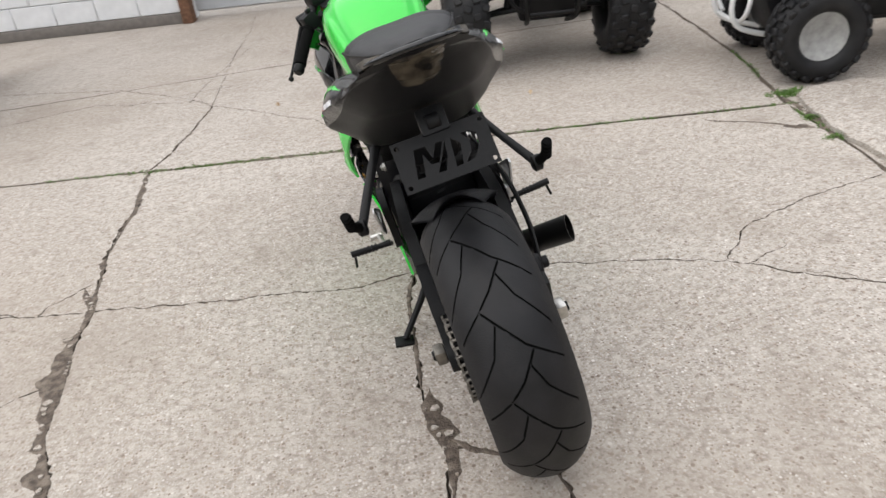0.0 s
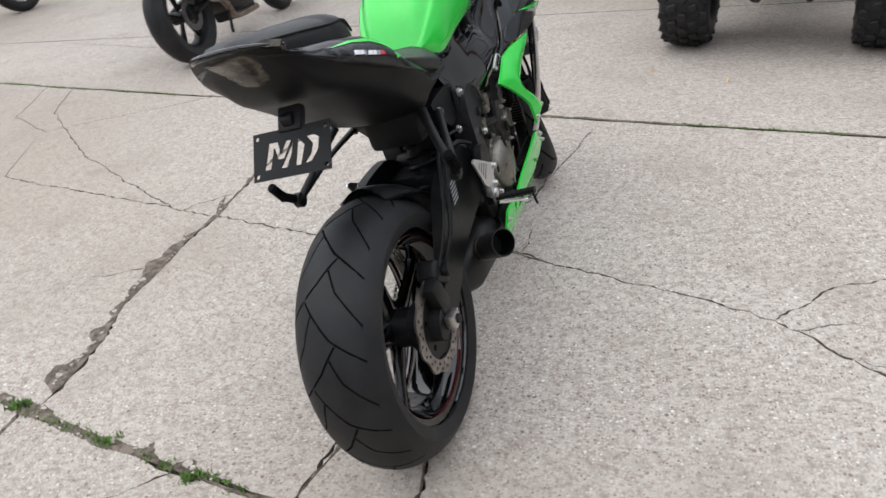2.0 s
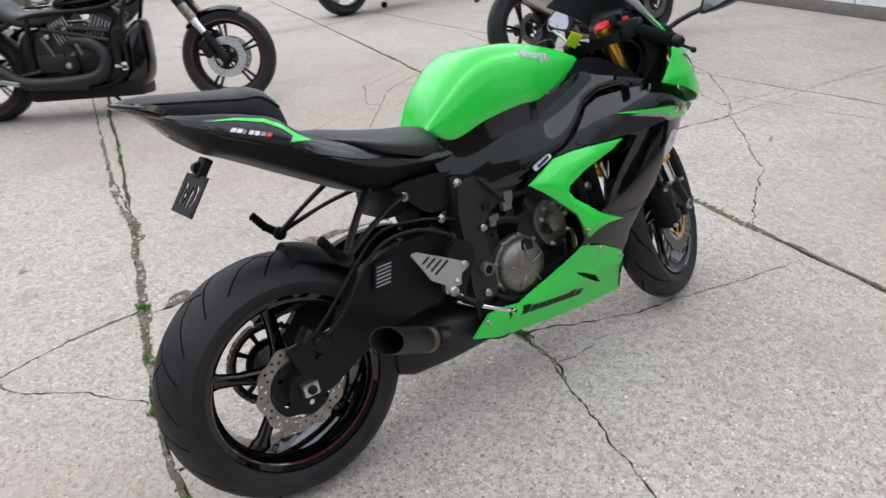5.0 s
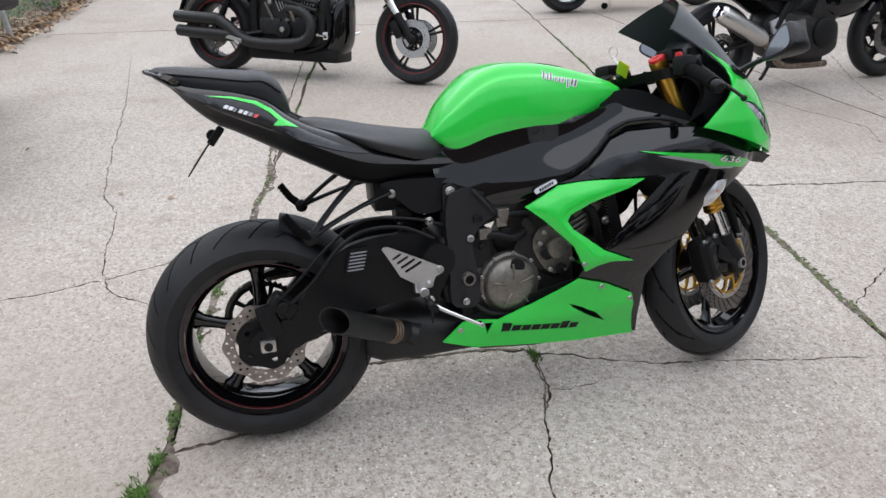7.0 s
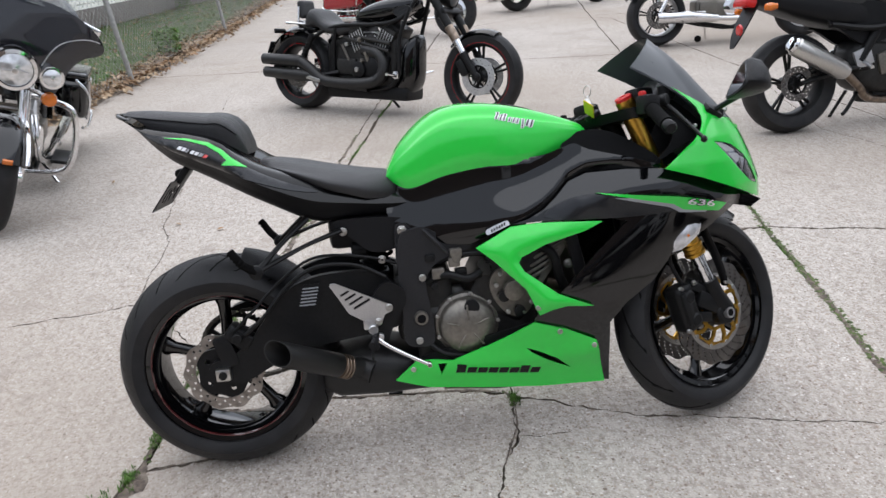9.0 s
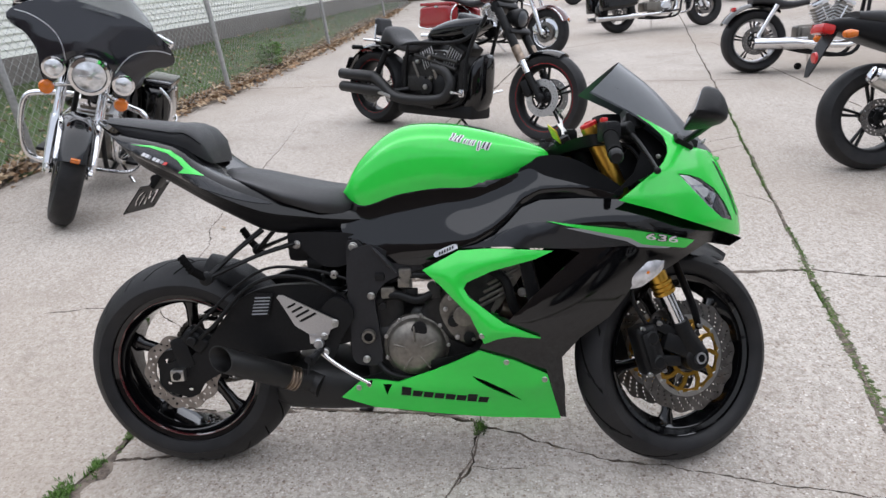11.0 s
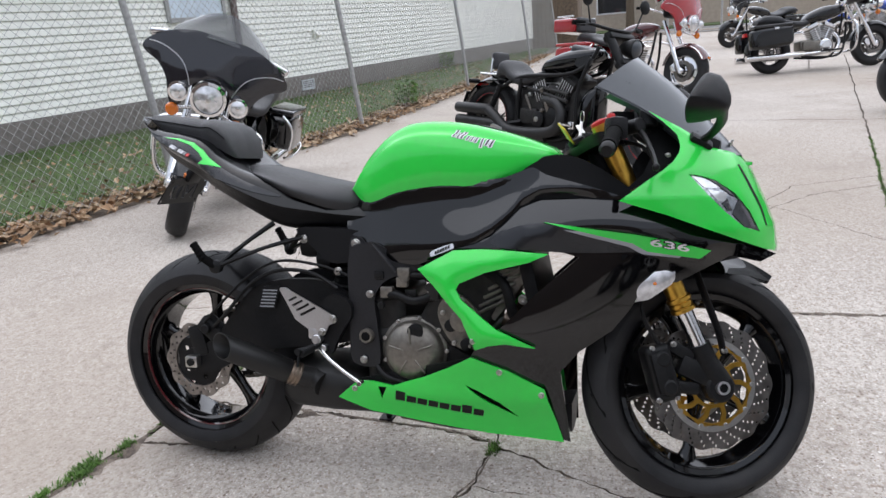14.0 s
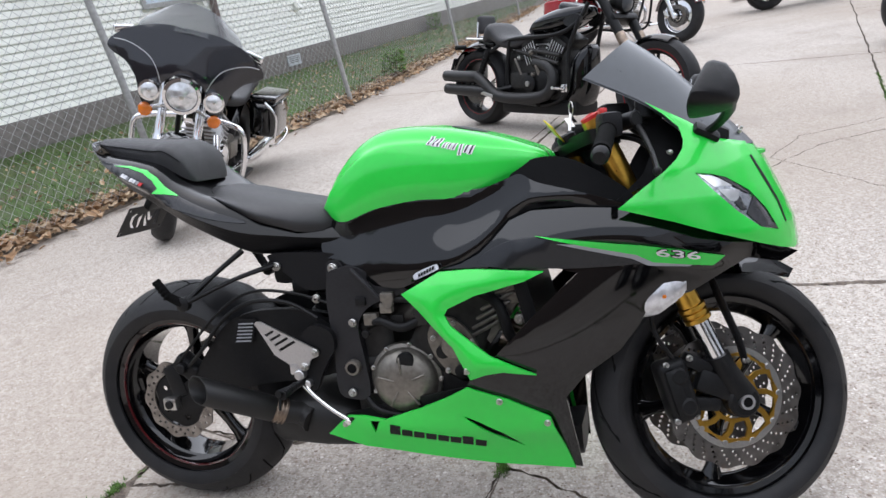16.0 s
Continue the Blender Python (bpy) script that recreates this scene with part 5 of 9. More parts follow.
FAIR_TOP = [(.70, .640), (.80, .645), (.842, .655), (.885, .675), (.92, .705), (.957, .742), (1.004, .760), (1.10, .763), (1.19, .758), (1.30, .728)]


def cover_x(y, z):
    """Upright under the tank, then a shelf that looks up, then a side that falls back in, tucked behind the fairing's edge."""
    w = float(np.interp(y, COVER_Y, COVER_W))
    zt = curve_at(bot_f, y) if y < 1.04 else .845
    u = (zt + .010 - z) / .19
    x_top = max(.90 * curve_at(wide_f, min(y, 1.0)), w - .050)
    far = ease(.93, 1.08, y)
    x_top = x_top + (w - .030 - x_top) * far
    lo = .10 + .08 * math.sin(9 * (y - .56))
    x = x_top + (w - x_top) * ease(lo * (1 - far), (lo + .72) * (1 - far) + .45 * far, u)
    x -= .012 * ease(.8, 1.25, u) * (1 - far) + .020 * (1 - ease(-.018, -.004, zt - z)) * (1 - far)
    rim = curve_at(FAIR_TOP, y)
    near = (1 - ease(.002, .030, z - rim)) * ease(.74, .82, y)
    return x + (min(x, fair_x(y, rim) - .012) - x) * near


body_panel("side_cover", smooth_loop(COVER, 3), BLACK, 0.0, 0.01, "gloss black moulded side cover", fx=cover_x, step=.009)

# -- main fairing
FAIR = [(.80, .645), (.842, .655), (.885, .675), (.92, .705), (.957, .742), (1.004, .760), (1.10, .763), (1.19, .758), (1.30, .728), (1.41, .684), (1.535, .630), (1.50, .612), (1.43, .628), (1.37, .60), (1.318, .574), (1.233, .552), (1.21, .51), (1.17, .458), (1.095, .404), (1.05, .350), (1.068, .15), (1.045, .155), (1.011, .30), (.923, .352), (.836, .385), (.85, .405), (.92, .422), (.994, .413), (.905, .452), (.994, .54), (1.075, .612), (1.095, .63), (1.06, .640), (.92, .648)]
body_panel("side_fairing", FAIR, BLACK, 0.0, 0.007, "gloss black side fairing with air intake", fx=fair_x, step=.012)
BAND = [(.885, .665), (.935, .695), (1.0, .708), (1.06, .698), (1.14, .681), (1.21, .661), (1.240, .647), (1.19, .643), (1.077, .641), (.96, .645), (.90, .652)]
body_panel("fairing_band", smooth_loop(BAND, 4), GREYPAINT, 0.005, 0.008, "dark metallic grey band", fx=fair_x)
BOOM = [(.699, .593), (.793, .641), (.86, .645), (.92, .644), (1.028, .637), (.983, .617), (.875, .590), (.812, .563), (.803, .548), (.816, .525), (.901, .457), (.994, .413), (.923, .421), (.885, .415), (.849, .402), (.817, .477), (.74, .558)]


def inset(y, z, loop):
    """Distance of a point from the outline."""
    best = 9.0
    for (a, b), (c, d) in zip(loop, loop[1:] + loop[:1]):
        dy, dz = c - a, d - b
        t = max(0.0, min(1.0, ((y - a) * dy + (z - b) * dz) / (dy * dy + dz * dz)))
        best = min(best, math.hypot(y - a - t * dy, z - b - t * dz))
    return best


def boom_x(y, z):
    return fair_x(y, z) - 0.003 + 0.40 * min(.026, inset(y, z, BOOM))


body_panel("intake_trim", BOOM, GREEN, 0.015, 0.009, "lime green boomerang-shaped intake trim", fx=boom_x, step=.012)
STRIPE = [(1.014, .711), (1.098, .700), (1.221, .684), (1.30, .668), (1.384, .644), (1.36, .626), (1.245, .645), (1.213, .664), (1.098, .691)]
body_panel("fairing_stripe", STRIPE, GREEN, 0.0075, 0.006, "lime green stripe", fx=fair_x, lip=0.0005)
EDGE = [(1.06, .694), (1.098, .691), (1.213, .664), (1.245, .645), (1.32, .633), (1.315, .629), (1.235, .639), (1.205, .656), (1.10, .683)]
body_panel("fairing_pinstripe", EDGE, GREYMARK, 0.007, 0.003, "grey pinstripe", fx=fair_x, lip=0.0003)

# lower belly fairing
BELLY = [(.458, .240), (.516, .290), (.56, .291), (.617, .284), (.711, .318), (.775, .348), (.836, .381), (.923, .351), (1.011, .303), (1.032, .225), (1.052, .150), (.96, .158), (.866, .163), (.695, .184), (.549, .205)]


def belly_x(y, z):
    x = body_x(y, z) + 0.004
    mid = .262 + (y - .6) * .02
    return x + 0.010 * math.exp(-((z - mid) / .03) ** 2) * ease(.5, .62, y)


VENT = [(.815, .304), (.85, .290), (.90, .262), (.945, .218), (.905, .240), (.86, .268), (.828, .29)]
NOTCH = [(.575, .279), (.600, .279), (.583, .245)]
body_panel("belly_fairing", BELLY, GREEN, 0.004, 0.008, "lime green belly fairing", holes=[VENT, NOTCH], fx=belly_x)
body_panel("belly_lining", [(.50, .285), (.836, .375), (1.0, .30), (1.04, .16), (.86, .165), (.55, .21)], PLASTIC, -0.02, 0.006, fx=belly_x)
# plain bars stand for the maker's name
for s in (1, -1):
    for k in range(8):
        y0 = .622 + k * .0293
        h = .026 if k in (0, 6) else .019
        z0 = .248 - .028 * k / 7 - .002
        bm = bmesh.new()
        q = [(y0, z0), (y0 + .0255, z0 - .003), (y0 + .0305, z0 + h - .003), (y0 + .005, z0 + h)]
        shell(bm, [dense(q, .012)], lambda y, z, d: (s * (belly_x(y, z) + 0.0052 - d), y, z), 0.003)
        part("name_bar", bm, FRAMEBLACK, bike, smooth=0)
for p in ((1.004, .289), (.905, .346), (.508, .268)):
    for s in (1, -1):
        bolt((s * (belly_x(*p) + 0.003), *p), (s, 0, 0), 0.006)
bolt((fair_x(.845, .425) + 0.012, .845, .425), (1, 0, 0), 0.006)

# under-tray between the belly sides
bm = bmesh.new()
rings = []
for y, zb, w in ((.42, .20, .10), (.55, .165, .115), (.75, .135, .112), (.95, .128, .10), (1.07, .15, .085)):
    rings.append([(w * math.cos(a), y, zb + .05 - .05 * math.sin(a)) for a in [math.pi * i / 10 for i in range(11)]] + [(-w, y, zb + .09), (w, y, zb + .09)])
loft(bm, rings)
part("under_tray", bm, PLASTIC, bike)

# -- nose
SHAPE[0] = None
TIP = [(.60, 1.545), (.65, 1.548), (.70, 1.541), (.76, 1.518), (.83, 1.487), (.862, 1.463), (.90, 1.43), (.96, 1.365)]
FLANK = [(.60, .17), (.64, .198), (.70, .224), (.77, .226), (.83, .203), (.87, .178), (.90, .158), (.96, .134)]


def nose_x(y, z):
    """Round in plan: full at the flanks, closing on the middle line ahead."""
    tip, w = curve_at(TIP, z), curve_at(FLANK, z)
    t = max(0.0, min(1.0, (y - 1.19) / (tip - 1.19)))
    return max(0.0, w * (1 - t ** 2.6) ** .62)


NOSE = [(1.198, .765), (1.25, .803), (1.288, .829), (1.311, .849), (1.323, .868), (1.325, .884), (1.318, .908), (1.289, .937), (1.255, .964), (1.33, .921), (1.395, .877), (1.44, .866), (1.462, .862), (1.4865, .83), (1.5175, .76), (1.5405, .70), (1.5475, .65), (1.546, .634), (1.50, .652), (1.41, .690), (1.30, .733)]
LAMP = [(1.343, .820), (1.372, .815), (1.400, .805), (1.441, .776), (1.474, .735), (1.498, .688), (1.462, .701), (1.420, .737), (1.380, .779)]
body_panel("nose_fairing", NOSE, GREEN, 0.002, 0.006, "lime green nose fairing", holes=[LAMP], fx=nose_x, step=0.008)
LAMPGREY = material("lamp_reflector", (0.42, 0.44, 0.48), 0.18, 0.85, vary=0.5, grain=60, bump=0.003, bump_scale=60, coat=0.6)
LAMPDARK = material("lamp_dark_patch", (0.035, 0.035, 0.04), 0.22, vary=0.4, grain=40, coat=0.6, spec=0.4)
body_panel("headlight", LAMP, LAMPGREY, -0.003, 0.004, "clear headlamp lens over a silver reflector", fx=nose_x, step=0.012)
# bright patches paint reflections in the lens
for wedge in ([(1.348, .817), (1.384, .806), (1.412, .788), (1.376, .790)], [(1.382, .786), (1.424, .778), (1.421, .758), (1.405, .760)]):
    body_panel("lamp_glint_patch", wedge, LENS, -0.0015, 0.004, "bright patch painted as a reflection in the headlamp", fx=nose_x, step=0.012)
# dark patches paint the reflections' dark shapes and the lower bezel
for shade in ([(1.380, .812), (1.400, .804), (1.438, .776), (1.446, .766), (1.428, .776), (1.405, .794)], [(1.414, .756), (1.424, .766), (1.436, .738), (1.427, .738)], [(1.436, .731), (1.450, .762), (1.464, .750), (1.476, .731), (1.496, .690), (1.463, .703)]):
    body_panel("lamp_dark_patch", shade, LAMPDARK, 0.0004, 0.005, "dark patch for the bezel and dark reflections in the headlamp", fx=nose_x, step=0.010)
# no opening here: the slot's shade is a black strip laid on the nose
body_panel("air_slot_shade", [(1.450, .838), (1.4545, .838), (1.480, .790), (1.5035, .742), (1.516, .70), (1.513, .70), (1.500, .740), (1.4755, .787)], PLASTIC, 0.0048, 0.006, "raised black strip for the shade of a narrow air slot", fx=nose_x, step=0.006)
bm = bmesh.new()
shell(bm, [smooth_loop([(-.105, 1.385), (-.080, 1.430), (-.035, 1.476), (0, 1.490), (.035, 1.476), (.080, 1.430), (.105, 1.385), (.05, 1.40), (-.05, 1.40)], 4)], lambda u, v, d: (u, v, .846 - .02 * abs(u) - d), .010, .015, .003)
part("nose_beak", bm, GREEN, bike, "lime green beak under the screen")
SHAPE[0] = skewed_to_view
bm = bmesh.new()
rings = []
for y, z, w, h in ((1.16, .60, .15, .06), (1.30, .625, .15, .045), (1.42, .635, .10, .03), (1.52, .640, .04, .012)):
    rings.append([(w * math.cos(a), y, z + h * math.sin(a)) for a in [2 * math.pi * i / 14 for i in range(14)]])
loft(bm, rings)
part("chin", bm, PLASTIC, bike)
# inner panels round the cockpit, their black holding the shade inside
bm = bmesh.new()
block(bm, (.24, .26, .10), Matrix.Translation((0, 1.17, .735)), .03)
block(bm, (.20, .12, .16), Matrix.Translation((0, 1.04, .76)), .03)
part("cockpit_tray", bm, SHADEBLACK, bike)
body_panel("inner_cover", smooth_loop([(.955, .822), (.985, .858), (1.05, .868), (1.12, .845), (1.215, .775), (1.16, .755), (1.06, .775), (1.0, .79)], 4), SHADEBLACK, -0.030, 0.006, "matt black inner cover", fx=lambda y, z: float(np.interp(y, COVER_Y, COVER_W)) - .012 - .55 * max(0, z - .765))
body_panel("cockpit_panel", smooth_loop([(1.20, .775), (1.30, .815), (1.32, .86), (1.30, .90), (1.25, .885), (1.21, .83)], 4), SHADEBLACK, -0.095, 0.006, "inner cockpit panel in shade-dark black", fx=lambda y, z: min(body_x(y, z), .22))

SHAPE[0] = None
# blocks the view through the nose; its black stands for shade
body_panel("nose_lining", [(1.19, .772), (1.25, .80), (1.32, .83), (1.345, .866), (1.325, .89), (1.285, .925), (1.255, .938), (1.25, .91), (1.268, .87), (1.245, .82)], SHADEBLACK, -0.060, 0.005, "shade-dark lining added behind the nose", fx=nose_x)
for s in (1, -1):
    for path, rad in (([(.06, 1.18, .90), (.085, 1.24, .885), (.10, 1.27, .84), (.09, 1.25, .78)], .005), ([(.05, 1.20, .93), (.075, 1.26, .91), (.085, 1.29, .87), (.08, 1.28, .81)], .004)):
        bm = bmesh.new()
        tube(bm, [(s * x, y, z) for x, y, z in path], rad, 8, 6)
        part("cockpit_cable", bm, FRAMEBLACK, bike)
    bolt((s * (nose_x(1.30, .862) - .004), 1.30, .862), (s, -.6, .2), .004)
bm = bmesh.new()
block(bm, (.20, .05, .22), Matrix.Translation((0, 1.36, .80)) @ Matrix.Rotation(radians(-20), 4, "X"), .02)
part("headlight_housing", bm, PLASTIC, bike)
# -- windscreen
bm = bmesh.new()
rows = []
for k in range(15):
    t = k / 14
    c = spline([(0, 1.468, .858), (0, 1.395, .94), (0, 1.312, 1.03), (0, 1.230, 1.098)], 14)[int(t * 42)]
    e = spline([(.100, 1.405, .862), (.122, 1.335, .893), (.120, 1.258, .960), (.146, 1.142, 1.024)], 14)[int(t * 42)]
    rows.append([Vector((u * e.x, c.y + (e.y - c.y) * abs(u) ** 2.1, c.z + (e.z - c.z) * abs(u) ** 2.1)) for u in [-1 + 2 * j / 20 for j in range(21)]])
for off in (0, -0.004):
    vv = [[bm.verts.new(p + Vector((0, off * 0.7, off * 0.7))) for p in r] for r in rows]
    for a, c in zip(vv, vv[1:]):
        for j in range(20):
            bm.faces.new((a[j], a[j + 1], c[j + 1], c[j]))
part("windscreen", bm, SMOKE, bike, "dark smoked windscreen", smooth=60)
for s in (1, -1):
    bolt((s * .045, 1.437, .886), (s * 0.3, 0.5, 0.8), 0.004)

# -- mirrors
MIRROR = [(-.062, -.040), (-.060, -.012), (-.038, .032), (-.014, .046), (.010, .044), (.058, .008), (.064, -.008), (.046, -.024), (.0, -.038), (-.045, -.047)]
for s in (1, -1):
    mir = new("mirror")
    mir.parent = bike
    bm = bmesh.new()
    base = Vector((s * .118, 1.370, .892))
    block(bm, (.030, .056, .018), Matrix.Translation(base) @ Euler((-0.60, s * 0.5, 0)).to_matrix().to_4x4(), 0.009)
    tube(bm, [base, base + Vector((s * .022, .024, .018)), base + Vector((s * .085, .036, .040)), base + Vector((s * .175, .030, .058))], [.013, .013, .013, .012], 10, 6, flat=0.6)
    part("stalk", bm, PLASTIC, mir)
    c = Vector((s * .315, 1.348, .972))
    bm = bmesh.new()
    rings = []
    for yo, f, dv in ((-.003, .92, 0), (0, .98, 0), (.008, 1.0, 0), (.030, .90, -.003), (.050, .66, -.010), (.066, .36, -.018), (.072, .14, -.021)):
        rings.append([c + Vector((s * (u * f * .94 + .24 * yo), yo - .16 * u * f + .42 * (v * f + dv), v * f + dv)) for u, v in smooth_loop(MIRROR, 2)])
    loft(bm, rings)
    part("housing", bm, PLASTIC, mir, "black mirror housing")
    bm = bmesh.new()
    shell(bm, [[(u * .74, v * .78) for u, v in smooth_loop(MIRROR, 2)]], lambda u, v, d: (c.x + s * .94 * u, c.y - .0045 - .16 * u + .42 * v + d, c.z + v), 0.002)
    part("mirror_glass", bm, MIRRORGLASS, mir)

SHAPE[0] = skewed_to_view
# -- turn signals in the fairing
for s in (1, -1):
    sig = new("turn_signal")
    sig.parent = bike
    o = [(1.208, .522), (1.222, .560), (1.262, .598), (1.324, .604), (1.300, .568), (1.250, .532)]
    bm = bmesh.new()
    shell(bm, [dense(o, .008)], lambda y, z, d: (s * (body_x(y, z) - .004 + .014 - d - 4.0 * ((y - 1.27) ** 2 + (z - .565) ** 2)), y, z), 0.05, 0.009, 0.004)
    part("lens", bm, SIGNALLENS, sig, "clear indicator lens")
    bm = bmesh.new()
    bmesh.ops.create_uvsphere(bm, u_segments=10, v_segments=8, radius=0.007, matrix=Matrix.Translation((s * (body_x(1.262, .572) + .004), 1.262, .572)))
    part("bulb", bm, AMBER, sig)

# -- seats and tail
bm = bmesh.new()
rings = []
for y, zt, zb, w in ((.150, .855, .845, .05), (.165, .867, .842, .075), (.20, .866, .835, .105), (.255, .855, .812, .130), (.34, .832, .775, .150), (.43, .814, .745, .140), (.49, .806, .735, .110), (.53, .80, .745, .075), (.548, .785, .757, .04)):
    h = zt - zb
    half = spline([(0, y, zt), (w * .5, y, zt - .004), (w * .85, y, zt - .022), (w, y, zb + .35 * h), (w * .93, y, zb)], 4)
    rings.append([tuple(q) for q in half] + [(-q.x, q.y, q.z) for q in half[:0:-1]])
loft(bm, rings)
part("rider_seat", bm, VINYL, bike, "black vinyl rider seat", smooth=60)
bm = bmesh.new()
rings = []
for y, zt, zb, w in ((-.178, 1.016, 1.006, .030), (-.165, 1.021, .998, .046), (-.12, 1.019, .978, .062), (-.04, 1.008, .958, .080), (.03, .999, .938, .093), (.045, .996, .933, .094), (.052, .999, .931, .098), (.075, .995, .925, .100), (.098, .985, .912, .097), (.120, .962, .896, .088), (.134, .928, .886, .074), (.138, .900, .884, .06)):
    h = zt - zb
    half = spline([(0, y, zt), (w * .5, y, zt - .002), (w * .86, y, zt - .013), (w, y, zt - min(.03, .6 * h)), (w * .97, y, zb)], 4)
    rings.append([tuple(q) for q in half] + [(-q.x, q.y, q.z) for q in half[:0:-1]])
loft(bm, rings)
pad = part("passenger_seat", bm, VINYL, bike, "black vinyl passenger seat pad", smooth=50)
for s in (1, -1):
    bm = bmesh.new()
    tube(bm, [(s * .044, -.166, 1.008), (s * .062, -.12, .999), (s * .081, -.04, .986), (s * .095, .04, .972), (s * .101, .08, .968), (s * .092, .118, .938)], .0022, 8, 5)
    part("piping", bm, PLASTIC, pad)
TT = fine_pairs([(-.185, 1.012), (-.111, .976), (-.002, .953), (.073, .930), (.117, .892), (.169, .858), (.251, .824), (.34, .793), (.43, .764), (.50, .752), (.55, .750)], 5)
TB = fine_pairs([(-.185, 1.004), (-.135, .967), (-.095, .920), (-.048, .877), (.004, .849), (.108, .789), (.188, .743), (.269, .698), (.327, .684), (.417, .690), (.55, .685)], 5)
TW = fine_pairs([(-.185, .050), (-.15, .082), (-.10, .114), (-.02, .148), (.06, .170), (.12, .180), (.20, .177), (.28, .162), (.36, .142), (.45, .125), (.55, .108)], 5)


def tail_half(y):
    zt, zb, w = curve_at(TT, y), curve_at(TB, y), curve_at(TW, y)
    h = zt - zb
    a = spline([(0, y, zt - .004), (w * .68, y, zt), (w * .90, y, zt - .20 * h), (w, y, zt - .44 * h)], 4)
    b = spline([(w * .995, y, zt - .455 * h), (w * .84, y, zt - .68 * h), (w * .62, y, zb + .05 * h), (0, y, zb)], 4)
    return a + b


bm = bmesh.new()
rings = []
for k in range(60):
    y = -.185 + .735 * k / 59
    half = tail_half(y)
    rings.append([tuple(q) for q in half] + [(-q.x, q.y, q.z) for q in half[-2:0:-1]])
loft(bm, rings)
bmesh.ops.recalc_face_normals(bm, faces=bm.faces)
for f in bm.faces:
    f.material_index = 1 if f.normal.z < -.35 else 0
part("tail_fairing", bm, [TAILBLACK, PLASTIC], bike, "gloss black tail fairing", smooth=32)


def tail_x(y, z):
    half = tail_half(min(.54, max(-.18, y)))
    best = .1
    for a, b in zip(half, half[1:]):
        if (a.z - z) * (b.z - z) <= 0 and abs(a.z - b.z) > 1e-6 and a.x > 0.02:
            return a.x + (b.x - a.x) * (z - a.z) / (b.z - a.z)
    return half[4].x if z > half[4].z else half[21].x


def wing_x(y, z):
    return tail_x(y, z) + .0015


# grey inlay widened along the side, painting the sky's sheen on the black tail
TAILSHEEN = [(-.155, .984), (-.09, .956), (-.02, .943), (.06, .917), (.10, .888), (.15, .853), (.22, .815), (.31, .777), (.24, .790), (.14, .828), (.05, .868), (-.04, .912), (-.11, .957)]
body_panel("tail_inlay_sheen", smooth_loop(TAILSHEEN, 4), GREYPAINT, 0.0015, 0.004, "dark grey tail inlay, widened to hold the sky's sheen", fx=wing_x, step=0.012, lip=0.0005)
TSTRIPE = [(-.058, .946), (0.0, .9405), (.055, .926), (.088, .905), (.110, .882), (.145, .857), (.115, .864), (.085, .868), (.098, .879), (.080, .899), (.05, .919), (.0, .9355)]
body_panel("tail_stripe", TSTRIPE, GREEN, 0.003, 0.004, "lime green tail stripe", fx=wing_x, step=0.012, lip=0.0005)
for s in (1, -1):
    for k, (w, mat_k) in enumerate(((.009, WHITEMARK), (.009, WHITEMARK), (.004, GREYMARK), (.008, WHITEMARK), (.008, WHITEMARK), (.008, GREYMARK), (.009, REDLENS))):
        y0, z0 = -.022 + .0105 * k, .9165 - .0042 * k
        bm = bmesh.new()
        shell(bm, [dense([(y0, z0), (y0 + w, z0 - .003), (y0 + w + .007, z0 + .0035), (y0 + .007, z0 + .0065)], .01)], lambda y, z, d: (s * (wing_x(y, z) + .0035 - d), y, z), .003)
        part("tail_mark", bm, mat_k, bike, smooth=0)
# rear lamp under the tail lip
lamp = new("tail_lamp")
lamp.parent = bike
bm = bmesh.new()
half_lens = [(0, .02), (.050, .03), (.072, .16), (.088, .42), (.084, .60), (.062, .62), (.056, .86), (.030, .98), (0, 1.0)]
lens_outline = half_lens + [(-u, v) for u, v in half_lens[-2:0:-1]]
shell(bm, [dense(lens_outline, .06)], lambda u, v, d: (u, -.178 + .075 * v + .9 * u * u + d, curve_at(TB, -.178 + .075 * v) - .004 + 1.6 * u * u + .6 * d), .016, .03, .002)
part("lens", bm, SMOKELENS, lamp, "smoked clear tail lamp lens")
bm = bmesh.new()
tube(bm, [(.086, -.120, .985), (.066, -.160, .999), (.035, -.186, 1.009), (0, -.192, 1.012), (-.035, -.186, 1.009), (-.066, -.160, .999), (-.086, -.120, .985)], [.003, .005, .006, .006, .006, .005, .003], 10, 6)
part("tail_lip", bm, BLACK, bike)
# undertail, tag bracket
bm = bmesh.new()
block(bm, (.15, .16, .10), Matrix.Translation((0, .40, .655)), .02)
part("undertail", bm, PLASTIC, bike)
bracket = new("tag_bracket")
bracket.parent = bike
bracket["label"] = "black steel tag bracket with cut-out letters"
PM = Matrix.Translation((0, -.098, .793)) @ Matrix.Rotation(radians(-39), 4, "X")
W2, H2 = .083, .047
cut = [
    [(-.058, -.026), (-.044, -.026), (-.034, .026), (-.048, .026)],
    [(-.040, .026), (-.028, .026), (-.022, .002), (-.010, .026), (.002, .026), (-.014, -.008), (-.028, -.008)],
    [(-.022, -.026), (-.008, -.026), (.002, -.002), (.006, .026), (-.006, .002)],
    [(.010, -.026), (.022, -.026), (.030, .010), (.016, .026)],
    [(.028, -.026), (.044, -.024), (.058, -.004), (.060, .018), (.048, .026), (.034, .026), (.046, .010), (.042, -.010)],
]
bm = bmesh.new()
slots = [circle((sx * .074, sz * .037), .0045, 10) for sx in (-1, 1) for sz in (-1, 1)]
